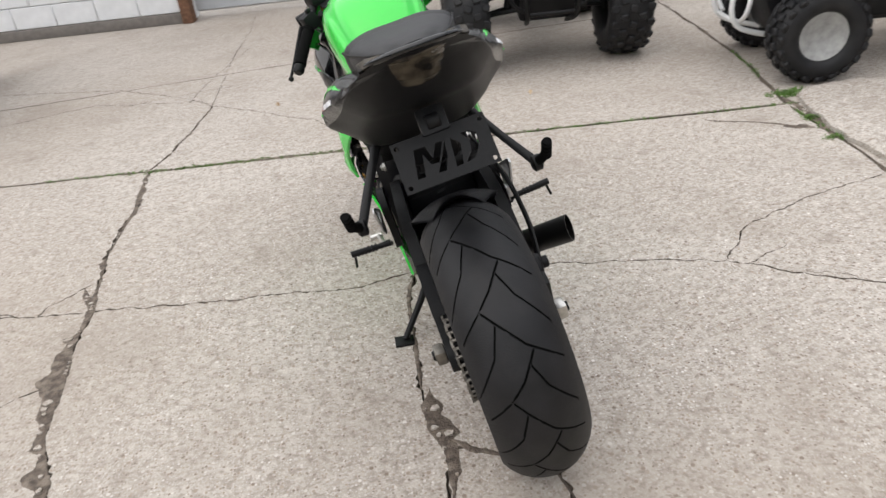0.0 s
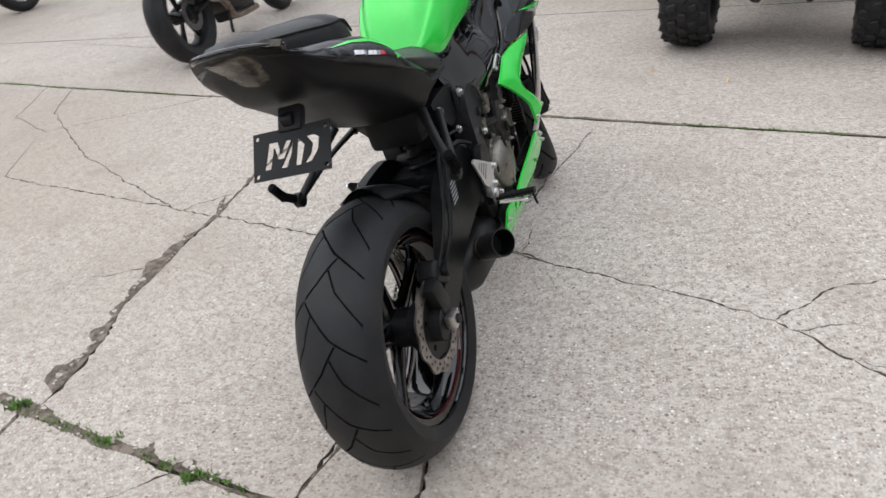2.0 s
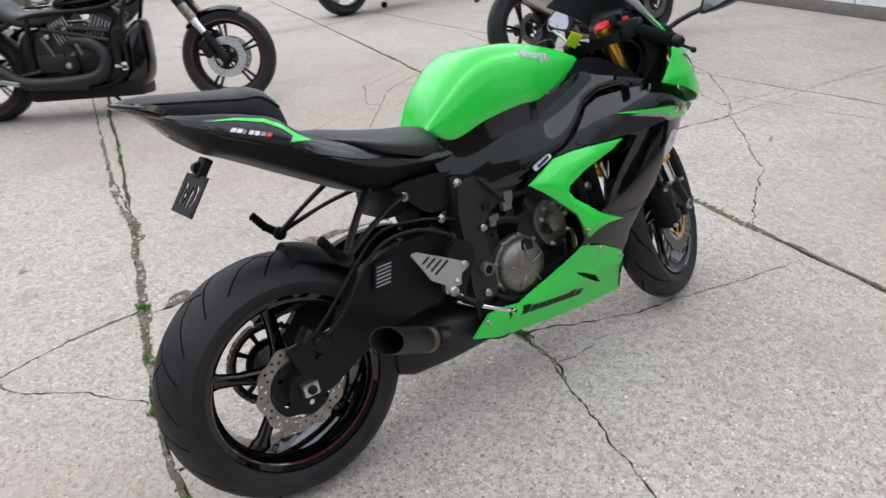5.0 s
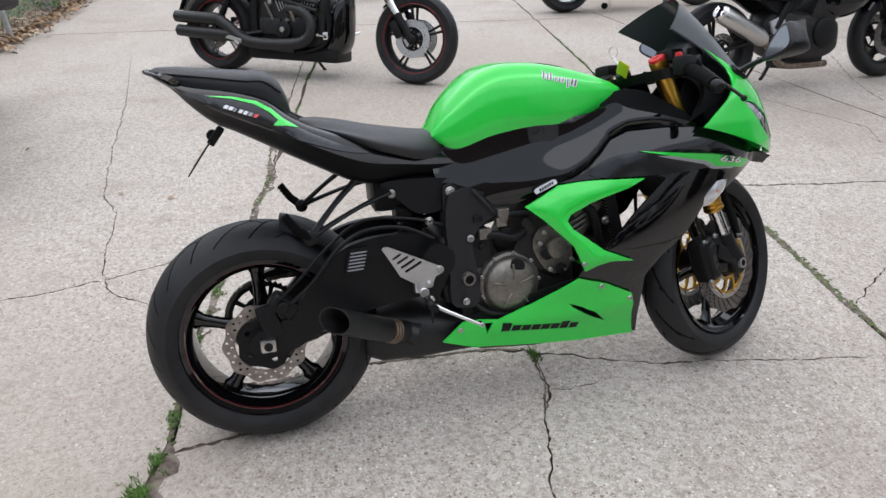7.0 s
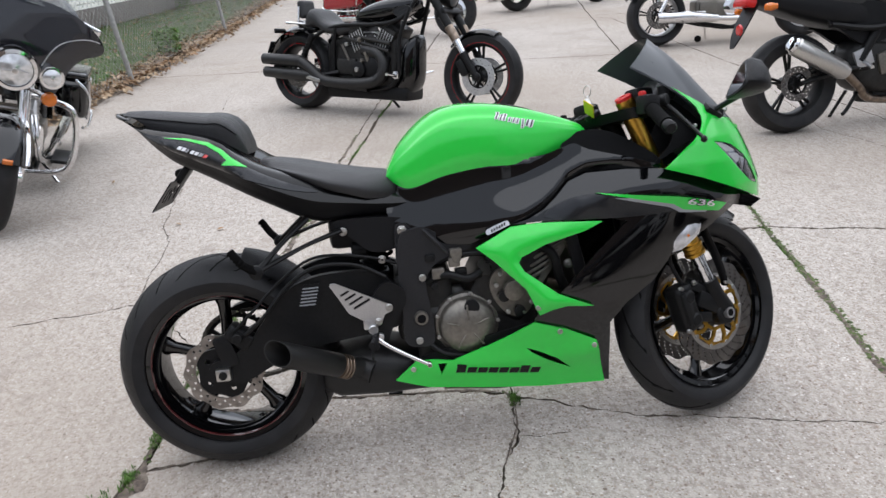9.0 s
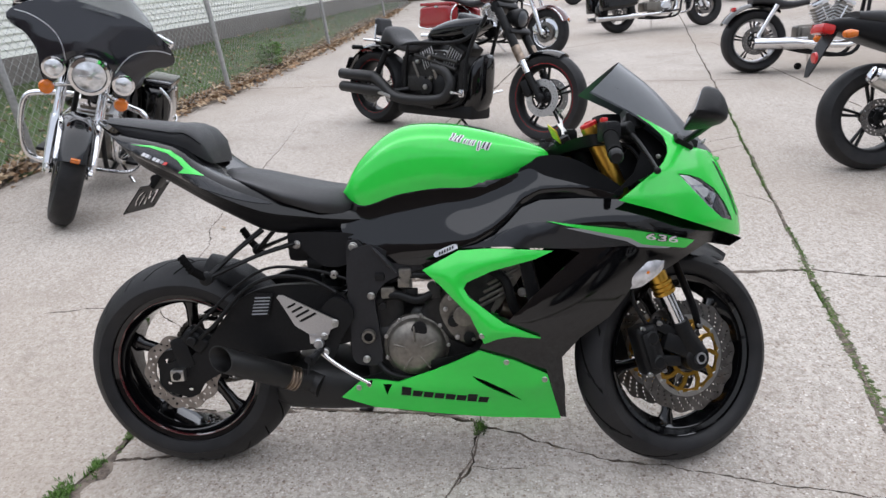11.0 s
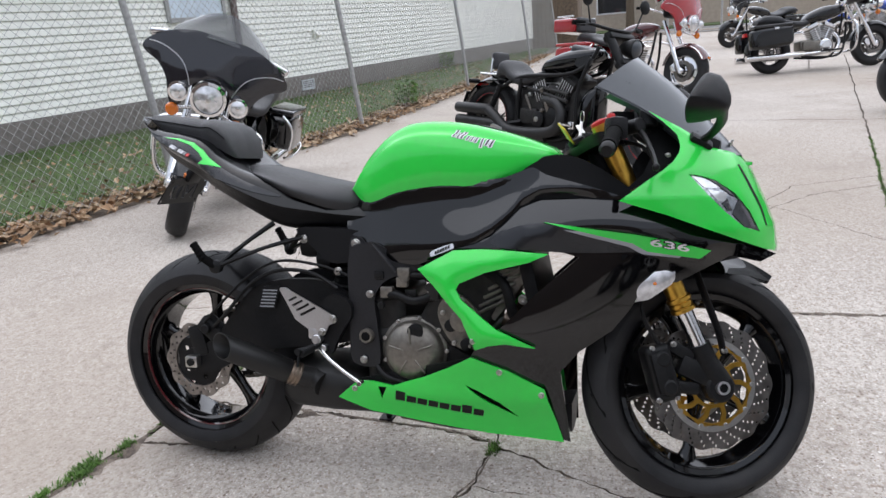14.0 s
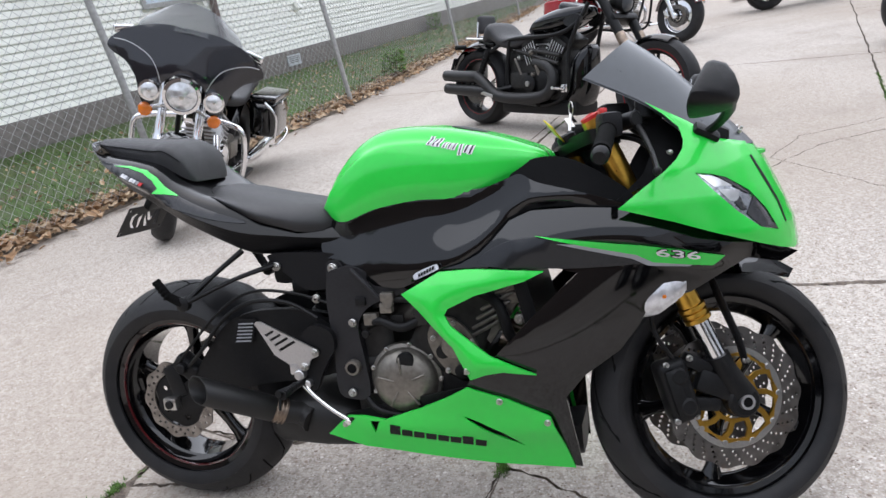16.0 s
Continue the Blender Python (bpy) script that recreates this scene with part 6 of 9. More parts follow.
shell(bm, [[(-W2, -H2), (W2, -H2), (W2, H2), (-W2, H2)]] + cut + slots, lambda u, v, d: PM @ Vector((u, -.0015 + d, v)), .003)
part("bracket_plate", bm, FRAMEBLACK, bracket, smooth=20)
bm = bmesh.new()
block(bm, (.05, .02, .05), Matrix.Translation((0, -.052, .842)) @ Matrix.Rotation(radians(-40), 4, "X"), .005)
rod(bm, (-.012, -.06, .845), (.012, -.06, .845), .014, n=14)
part("bracket_arm", bm, FRAMEBLACK, bracket)

# -- frame, swing arm, rear end
body = lambda o, x0, x1, b=.004: plate(bmesh.new(), [smooth_loop(o, 3)], x0, x1, 0, b)
for s in (1, -1):
    part("subframe_cover", body([(.335, .688), (.42, .692), (.51, .684), (.56, .662), (.53, .62), (.49, .60), (.43, .598), (.38, .640)], s * .122, s * .07, .006), PLASTIC, bike)
    spar = [(.505, .640), (.535, .652), (.566, .655), (.60, .640), (.66, .61), (.70, .59), (.64, .572), (.600, .556), (.577, .534), (.564, .50), (.572, .42), (.574, .335), (.53, .325), (.495, .345), (.495, .43), (.494, .52), (.493, .58)]
    part("frame_spar", body(spar, s * .158, s * .09, .008), SPARBLACK, bike, "matt black aluminium frame spar")
    part("spar_bracket", body([(.494, .590), (.496, .655), (.505, .668), (.524, .668), (.537, .655), (.545, .637), (.52, .615)], s * .136, s * .12, .003), SPARBLACK, bike)
    bolt((s * .136, .514, .651), (s, 0, 0), .010)
    bm = bmesh.new()
    tube(bm, [(s * .159, .568, .650), (s * .161, .60, .615), (s * .160, .628, .580)], [.004, .006, .004], 8, 5)
    part("spar_rib", bm, SPARBLACK, bike)
    bm = bmesh.new()
    lathe(bm, [(.010, .010), (.017, .010), (.019, .006), (.019, -.02)][::-1], (s * .158, .543, .409), (s, 0, 0), 24)
    part("pivot_bolt", bm, ENGINE, bike)
    # the bolt's shaded bore is a dark plug on its face
    bm = bmesh.new()
    rod(bm, (s * .150, .543, .409), (s * .1694, .543, .409), .0125, n=20)
    part("pivot_bore_shade", bm, SHADEBLACK, bike)
    swing = [(-.045, .285), (-.03, .335), (.02, .350), (.075, .385), (.13, .45), (.19, .515), (.26, .545), (.34, .552), (.42, .545), (.49, .50), (.52, .45), (.50, .395), (.44, .375), (.35, .365), (.24, .350), (.13, .312), (.05, .275)]
    part("swing_arm", body(swing, s * .132, s * .096, .010), FRAMEBLACK, bike, "matt black swing arm")
    bm = bmesh.new()
    block(bm, (.024, .040, .034), Matrix.Translation((s * .135, .0, .308)), .006)
    part("axle_block", bm, ENGINE if s < 0 else STEEL, bike, "silver chain adjuster block")
    bm = bmesh.new()
    lathe(bm, [(.004, .004), (.011, .004), (.0115, .0), (.0115, -.02)][::-1], (s * .148, 0, .308), (s, 0, 0), 18)
    part("axle_nut", bm, FRAMEBLACK, bike)
    for p in ((.36, .661), (.455, .575)):
        bolt((s * .122, *p), (s, 0, 0), .009)
bm = bmesh.new()
block(bm, (.19, .09, .09), Matrix.Translation((0, .42, .46)), .02)
part("swing_arm_brace", bm, FRAMEBLACK, bike)
bm = bmesh.new()
rod(bm, (0, .40, .42), (0, .46, .66), .032, n=20)
part("rear_shock", bm, FRAMEBLACK, bike)
bm = bmesh.new()
tube(bm, [(.038 * math.cos(a), .41 + .007 * a / 6.283 + .038 * math.sin(a), .44 + .027 * a / 6.283 - .01 * math.sin(a)) for a in [k * .4 for k in range(110)]], .006, 6)
part("shock_spring", bm, FRAMEBLACK, bike)
bm = bmesh.new()
rod(bm, (.055, .375, .60), (.055, .42, .60), .03, n=20)
part("shock_reservoir", bm, FRAMEBLACK, bike)
# label on the swing arm
bm = bmesh.new()
plate(bm, [[(.215, .468), (.268, .468), (.288, .532), (.235, .532)]], .1335, .1325)
part("warning_label", bm, PLASTIC, bike)
bm = bmesh.new()
for k in range(6):
    y0 = .224 + .0026 * k
    plate(bm, [[(y0, .474 + k * .009), (y0 + .042, .474 + k * .009), (y0 + .043, .4775 + k * .009), (y0 + .001, .4775 + k * .009)]], .1342, .1334)
tagged(part("label_bars", bm, GREYMARK, bike), kind="stuff")
# rear hugger
bm = bmesh.new()
rows = []
for k in range(14):
    a = radians(30 + 46 * k / 13)
    row = []
    for j in range(9):
        u = -1 + 2 * j / 8
        rad = RR + .016 - .034 * u * u
        row.append(Vector((u * .098 * (1 - .45 * max(0, k - 9) / 4), RC[1] + rad * math.cos(a), RC[2] + rad * math.sin(a) + .004)))
    rows.append(row)
for off in (0, -.005):
    vv = [[bm.verts.new(p + (p - RC).normalized() * off) for p in r] for r in rows]
    for a, c in zip(vv, vv[1:]):
        for j in range(8):
            bm.faces.new((a[j], a[j + 1], c[j + 1], c[j]))
part("rear_hugger", bm, PLASTIC, bike)
# chain guard on the left
bm = bmesh.new()
plate(bm, [smooth_loop([(-.02, .42), (.10, .455), (.30, .47), (.45, .50), (.44, .46), (.28, .425), (.10, .41)], 3)], -.125, -.095, 0, .004)
part("chain_guard", bm, PLASTIC, bike)
# rear caliper and hose
bm = bmesh.new()
block(bm, (.05, .075, .05), Matrix.Translation((.105, .052, .402)) @ Matrix.Rotation(radians(-40), 4, "X"), .014, 3)
block(bm, (.03, .05, .09), Matrix.Translation((.112, .012, .365)) @ Matrix.Rotation(radians(15), 4, "X"), .01)
rod(bm, (.13, .05, .405), (.145, .05, .405), .014, n=16)
part("rear_caliper", bm, FRAMEBLACK, bike, "black rear brake caliper")
bm = bmesh.new()
tube(bm, [(.13, .07, .41), (.142, .13, .46), (.14, .20, .535), (.13, .28, .575), (.13, .38, .57), (.14, .46, .53)], .0055, 8, 6)
tube(bm, [(.128, .04, .42), (.138, .10, .475), (.136, .19, .555), (.12, .28, .60), (.12, .40, .59), (.13, .50, .56)], .004, 8, 6)
part("brake_line", bm, FRAMEBLACK, bike)

# heel guards, pegs, pedals
HEEL = [(.310, .531), (.314, .536), (.326, .536), (.40, .497), (.462, .463), (.469, .455), (.466, .446), (.446, .438), (.440, .424), (.434, .413), (.424, .410), (.40, .419), (.352, .452), (.33, .495)]
for s in (1, -1):
    holes = [[(.334 + .0102 * k, .504 - .0128 * k), (.357 + .0172 * k, .515 - .0092 * k), (.360 + .0176 * k, .510 - .0094 * k), (.338 + .0102 * k, .499 - .0130 * k)] for k in range(4)]
    bm = bmesh.new()
    plate(bm, [HEEL] + holes, s * .181, s * .176)
    part("heel_guard", bm, ALUMINIUM, bike, "slotted silver heel guard", smooth=20)
    for p in ((.459, .456), (.428, .420)):
        bolt((s * .181, *p), (s, 0, 0), .008)
    bm = bmesh.new()
    plate(bm, [smooth_loop([(.42, .49), (.455, .52), (.50, .50), (.505, .46), (.485, .43), (.462, .39), (.445, .355), (.418, .365), (.425, .42), (.415, .455)], 3)], s * .172, s * .15, 0, .004)
    part("foot_bracket", bm, FRAMEBLACK, bike)
    peg = new("foot_peg")
    peg.parent = bike
    bm = bmesh.new()
    tube(bm, [(s * .178, .418, .382), (s * .21, .415, .383), (s * .285, .405, .390)], [.009, .0075, .009], 12)
    for k in range(7):
        rod(bm, (s * (.215 + .010 * k), .4135, .384), (s * (.220 + .010 * k), .413, .3845), .0102, n=12)
    part("peg", bm, FRAMEBLACK, peg, "knurled dark metal foot peg")
    bm = bmesh.new()
    rod(bm, (s * .275, .406, .388), (s * .283, .403, .350), .0035, n=8)
    part("peg_feeler", bm, FRAMEBLACK, peg)
bm = bmesh.new()
tube(bm, [(.178, .42, .372), (.195, .45, .352), (.215, .50, .325), (.222, .545, .300)], [.008, .006, .0052, .005], 10, 5)
rod(bm, (.215, .548, .300), (.240, .548, .302), .0065, n=12)
part("brake_pedal", bm, CHROME, bike, "polished brake pedal")
bm = bmesh.new()
rod(bm, (.166, .412, .40), (.188, .412, .40), .013, n=20)
rod(bm, (.166, .428, .376), (.185, .428, .376), .010, n=16)
block(bm, (.02, .025, .03), Matrix.Translation((.172, .40, .415)), .005)
part("pedal_pivot", bm, ALUMINIUM, bike)
bm = bmesh.new()
tube(bm, [(-.178, .43, .372), (-.20, .47, .36), (-.215, .55, .34)], .007, 10, 4)
rod(bm, (-.205, .555, .34), (-.24, .555, .34), .008, n=12)
part("shift_lever", bm, STEEL, bike)
# passenger peg hangers
for s in (1, -1):
    hang = new("peg_hanger")
    hang.parent = bike
    bm = bmesh.new()
    foot = Vector((s * .195, .135, .592))
    tube(bm, [(s * .115, .27, .705), (s * .150, .205, .655), foot], [.013, .010, .012], 10, 6, flat=0.6)
    tube(bm, [(s * .122, .355, .665), (s * .155, .26, .64), foot], [.012, .009, .012], 10, 6, flat=0.6)
    lathe(bm, [(.012, -.012), (.018, -.008), (.018, .008), (.012, .012)], foot, (1, 0, 0), 16)
    part("hanger", bm, FRAMEBLACK, hang)
    bm = bmesh.new()
    tube(bm, [foot, foot + Vector((s * .015, -.03, .025)), foot + Vector((s * .02, -.055, .065))], [.012, .011, .010], 10)
    for k in range(5):
        p = foot + Vector((s * .018, -.028 - .006 * k, .022 + .009 * k))
        rod(bm, p, p + Vector((0, -.003, .004)), .0118, n=10)
    part("passenger_peg", bm, RUBBERDARK, hang, "folded black rubber passenger peg")

# -- engine
eng = new("engine")
eng.parent = bike
eng["label"] = "grey four-cylinder engine with round covers"
bm = bmesh.new()
block(bm, (.26, .34, .17), Matrix.Translation((0, .70, .345)), .03, 3)
block(bm, (.28, .17, .24), Matrix.Translation((0, .80, .50)) @ Matrix.Rotation(radians(-28), 4, "X"), .02, 3)
block(bm, (.22, .32, .16), Matrix.Translation((0, .70, .63)), .03, 3)
block(bm, (.24, .16, .20), Matrix.Translation((0, .56, .43)), .03, 3)
part("crankcase", bm, ENGINEDARK, eng)
for s in (1, -1):
    cc = Vector((s * .12, .668, .372))
    bm = bmesh.new()
    lathe(bm, [(.09, 0), (.088, .018), (.080, .022), (.078, .035), (.070, .048), (.045, .058), (.012, .061)], cc, (s, 0, 0), 48)
    for k in range(5):
        a = .35 + k * 2 * math.pi / 5
        block(bm, (.006, .042, .005), Matrix.Translation(cc + Vector((s * .0585, .040 * math.cos(a), .044 * math.sin(a)))) @ Matrix.Rotation(a, 4, "X") @ Matrix.Rotation(0.0, 4, "Z"), .0015, 1)
    part("clutch_cover" if s > 0 else "alternator_cover", bm, ENGINE, eng, "grey cast round engine cover")
    for k in range(9):
        a = k * 2 * math.pi / 9
        bolt(cc + Vector((s * .018, .086 * math.cos(a), .086 * math.sin(a))), (s, 0, 0), .0045, eng)
    c2 = Vector((s * .125, .79, .455))
    bm = bmesh.new()
    plate(bm, [smooth_loop([(.735, .475), (.755, .515), (.80, .52), (.845, .47), (.855, .42), (.83, .385), (.79, .385), (.755, .42)], 4)], s * .165, s * .11, 0, .012)
    lathe(bm, [(.03, 0), (.028, .012), (.02, .014)], (s * .163, .80, .46), (s, 0, 0), 28)
    part("cam_cover", bm, ENGINE, eng, "grey cast side cover")
    for p in ((.752, .478), (.765, .508), (.803, .512), (.842, .468), (.846, .42), (.822, .395), (.78, .40)):
        bolt((s * .165, *p), (s, 0, 0), .005, eng)
    for p in ((.812, .398), (.772, .445)):
        bm = bmesh.new()
        lathe(bm, [(.016, 0), (.016, .006), (.010, .008)], (s * .163, *p), (s, 0, 0), 18)
        part("plug", bm, FRAMEBLACK, eng)
    bm = bmesh.new()
    lathe(bm, [(.021, 0), (.021, .010), (.012, .012)], cc + Vector((s * .045, .012, .055)), (s, 0, 0), 20)
    part("filler_plug", bm, FRAMEBLACK, eng)
for k in range(4):
    bm = bmesh.new()
    x = -.105 + .07 * k
    tube(bm, [(x, .90, .46), (x, .97, .42), (x, 1.0, .32), (x * .8, .96, .20), (x * .5, .80, .16), (x * .3, .60, .17)], .019, 12, 6)
    part("header_pipe", bm, COPPER, eng, "heat-tinted steel exhaust header")
bm = bmesh.new()
block(bm, (.34, .035, .30), Matrix.Translation((0, .985, .50)) @ Matrix.Rotation(radians(12), 4, "X"), .01)
part("radiator", bm, PLASTIC, eng)
bm = bmesh.new()
for k in range(28):
    block(bm, (.33, .004, .003), Matrix.Translation((0, .965 - .0021 * k + .03, .37 + .0098 * k)), 0)
tagged(part("radiator_fins", bm, ENGINE, eng), kind="stuff")
# hoses, wiring and small castings behind the fairing
hr = random.Random(3)
for s in (1, -1):
    for path, rad in (([(.13, .57, .50), (.15, .62, .52), (.16, .68, .505), (.14, .74, .53)], .011), ([(.12, .60, .55), (.15, .66, .57), (.15, .75, .57), (.12, .82, .58)], .008), ([(.13, .86, .58), (.16, .91, .55), (.16, .93, .48), (.14, .95, .44)], .013), ([(.14, .56, .33), (.16, .60, .30), (.15, .68, .285), (.13, .76, .30)], .008)):
        bm = bmesh.new()
        tube(bm, [(s * x, y, z) for x, y, z in path], rad, 10, 6)
        part("hose", bm, FRAMEBLACK, eng)
    for k in range(9):
        bm = bmesh.new()
        p = (s * hr.uniform(.125, .155), hr.uniform(.57, .74), hr.uniform(.475, .60))
        if k % 2:
            rod(bm, p, (p[0] + s * .015, p[1], p[2]), hr.uniform(.008, .014), n=12)
        else:
            block(bm, (hr.uniform(.015, .03), hr.uniform(.02, .04), hr.uniform(.02, .035)), Matrix.Translation(p), .004)
        part("sensor", bm, (ENGINEDARK, FRAMEBLACK, ENGINE)[k % 3], eng)
    bm = bmesh.new()
    block(bm, (.02, .035, .03), Matrix.Translation((s * .145, .60, .525)), .004)
    part("connector", bm, ENGINE, eng)
    bolt((s * .158, .955, .515), (s, 0, 0), .010, eng)
    bolt((s * .158, .533, .345), (s, 0, 0), .008, eng)
    bolt((s * .158, .556, .52), (s, 0, 0), .008, eng)
# fan shroud seen through the intake
for s in (1, -1):
    bm = bmesh.new()
    plate(bm, [[(.80, .545), (.90, .585), (.985, .60), (.93, .52), (.88, .455)]], s * .135, s * .125)
    for k in range(5):
        block(bm, (.012, .09, .008), Matrix.Translation((s * .14, .87 + .012 * k, .49 + .022 * k)) @ Matrix.Rotation(.45, 4, "X"), .002, 1)
    part("intake_shroud", bm, ENGINE, eng)

# -- exhaust
ex = new("exhaust")
ex.parent = bike
bm = bmesh.new()
rings = []
for y, zc, w, h in ((.26, .235, .085, .04), (.30, .245, .12, .065), (.42, .25, .135, .075), (.52, .235, .125, .06), (.60, .20, .07, .04)):
    rings.append([(w * math.copysign(abs(math.cos(a)) ** .6, math.cos(a)), y, zc + h * math.copysign(abs(math.sin(a)) ** .6, math.sin(a))) for a in [2 * math.pi * i / 20 for i in range(20)]])
loft(bm, rings)
part("collector_box", bm, PIPEBLACK, ex)
A, B = Vector((.150, .312, .300)), Vector((.240, .165, .385))
d = (B - A).normalized()
mouth = Vector((.90, -.38, .16)).normalized()
u = d.orthogonal().normalized()
v = d.cross(u)
bm = bmesh.new()
rings = []
for dist, rad in ((0, .030), (.004, .033), (None, .033), (None, .0305), (.03, .029)):
    ring = []
    for k in range(36):
        o = rad * (math.cos(2 * math.pi * k / 36) * u + math.sin(2 * math.pi * k / 36) * v)
        along_d = dist if dist is not None else max(.02, (B - A - o).dot(mouth) / d.dot(mouth))
        ring.append(A + d * along_d + o)
    rings.append(ring)
loft(bm, rings)
part("tail_pipe", bm, PIPEBLACK, ex, "short matt black exhaust outlet pipe")
bm = bmesh.new()
tube(bm, [A - d * .03, A + d * .006], .030, 24)
for k in range(3):
    rod(bm, A - d * (.028 - .010 * k), A - d * (.023 - .010 * k), .034, n=28)
part("pipe_clamp", bm, COPPER, ex, "heat-tinted clamp ring")
bm = bmesh.new()
tube(bm, [A - d * .02, A - d * .06 + Vector((-.01, .01, .0)), (.12, .40, .26)], [.028, .03, .035], 16, 5)
part("link_pipe", bm, PIPEBLACK, ex)
# side stand
bm = bmesh.new()
tube(bm, [(-.09, .56, .20), (-.17, .50, .12), (-.245, .44, .052)], [.012, .010, .009], 10)
block(bm, (.055, .045, .008), Matrix.Translation((-.25, .437, .047)) @ Matrix.Rotation(radians(11), 4, "Y"), .003)
part("side_stand", bm, FRAMEBLACK, bike)
# badge on the side cover
for s in (1, -1):
    bm = bmesh.new()
    o = [(.722, .624), (.728, .637), (.785, .661), (.797, .660), (.799, .650), (.793, .645), (.735, .620), (.726, .618)]
    o = [(.762 + (a - .762) * .8, .640 + (b - .640) * .72) for a, b in o]
    shell(bm, [dense(smooth_loop(o, 2), .01)], lambda y, z, dd: (s * (max(cover_x(y, z), body_x(y, z)) + .006 - dd), y, z), .008, .012, .002)
    part("badge", bm, ALUMINIUM, bike, "small silver badge", smooth=30)
    bm = bmesh.new()
    for k in range(6):
        y0 = .743 + .0068 * k
        z0 = .6295 + .0030 * k
        shell(bm, [[(y0, z0), (y0 + .004, z0 + .0016), (y0 + .004, z0 + .009), (y0, z0 + .0075)]], lambda y, z, dd: (s * (max(cover_x(y, z), body_x(y, z)) + .0066 - dd), y, z), .002)
    part("badge_bars", bm, FRAMEBLACK, bike, smooth=0)


def number_text(text, size, s):
    cu = bpy.data.curves.new("number", "FONT")
    cu.body, cu.size, cu.extrude, cu.offset = text, size, 0.0, s
    cu.align_x, cu.align_y = "CENTER", "CENTER"
    tmp = bpy.data.objects.new("number", cu)
    scene.collection.objects.link(tmp)
    me = bpy.data.meshes.new_from_object(tmp.evaluated_get(bpy.context.evaluated_depsgraph_get()))
    bpy.data.objects.remove(tmp)
    b2 = bmesh.new()
    b2.from_mesh(me)
    return b2


for s in (1, -1):
    for mat_k, bold, off in ((FRAMEBLACK, .0028, .0092), (WHITEMARK, .0004, .0100)):
        bm = number_text("636", .040, bold)
        bmesh.ops.subdivide_edges(bm, edges=bm.edges[:], cuts=1)
        for v in bm.verts:
            y = 1.293 + s * v.co.x * 1.45
            z = .6585 - .19 * (y - 1.293) + v.co.y * .58
            v.co = (s * (fair_x(y, z) + off), y, z)
        part("displacement_number", bm, mat_k, bike, smooth=0)
SHAPE[0] = None

# ---- the other machines ----
def sub(name, parent, label=""):
    o = new(name)
    o.parent = parent
    if label:
        o["label"] = label
    return o


def put(parent, name, mat, *shapes, label="", smooth=38):
    """One part made of a few shapes that belong together; each shape is a function of the bmesh."""
    bm = bmesh.new()
    for f in shapes:
        f(bm)
    return part(name, bm, mat, parent, label, smooth)


def T(points, r, n=10, per=0, flat=1.0):
    return lambda bm: tube(bm, points, r, n, per, flat)


def Bx(size, at, rot=(0, 0, 0), bevel=0.01, seg=2):
    return lambda bm: block(bm, size, Matrix.Translation(at) @ Euler([radians(a) for a in rot]).to_matrix().to_4x4(), bevel, seg)


def Rd(p, q, r, r2=None, n=16):
    return lambda bm: rod(bm, p, q, r, r2, n)


def Lt(prof, c, axis=(1, 0, 0), n=32):
    return lambda bm: lathe(bm, prof, c, axis, n)


def body_loft(stations, n=6, power=0.7):
    """Closed body along y from (y, z middle, half width, half height)."""
    def f(bm):
        rings = []
        pts = spline([(a, b, c) for a, b, c, d in stations], n)
        hts = spline([(a, d, 0) for a, b, c, d in stations], n)
        for p, h in zip(pts, hts):
            rings.append([(max(.001, p.z) * math.copysign(abs(math.cos(a)) ** power, math.cos(a)), p.x, p.y + max(.001, h.y) * math.copysign(abs(math.sin(a)) ** power, math.sin(a))) for a in [2 * math.pi * i / 24 for i in range(24)]])
        loft(bm, rings)
    return f


def fender(c, r, half, a0, a1, drop=0.03, th=0.006):
    def f(bm):
        rows = []
        for k in range(17):
            a = radians(a0 + (a1 - a0) * k / 16)
            rows.append([Vector((u * half, c[1] + (r - drop * abs(u) ** 3) * math.cos(a), c[2] + (r - drop * abs(u) ** 3) * math.sin(a))) for u in [-1 + j / 5 for j in range(11)]])
        cc = Vector(c)
        for off in (0, -th):
            vv = [[bm.verts.new(p + (p - Vector((p.x, cc.y, cc.z))).normalized() * off) for p in r_] for r_ in rows]
            for p, q in zip(vv, vv[1:]):
                for j in range(10):
                    bm.faces.new((p[j], p[j + 1], q[j + 1], q[j]))
    return f


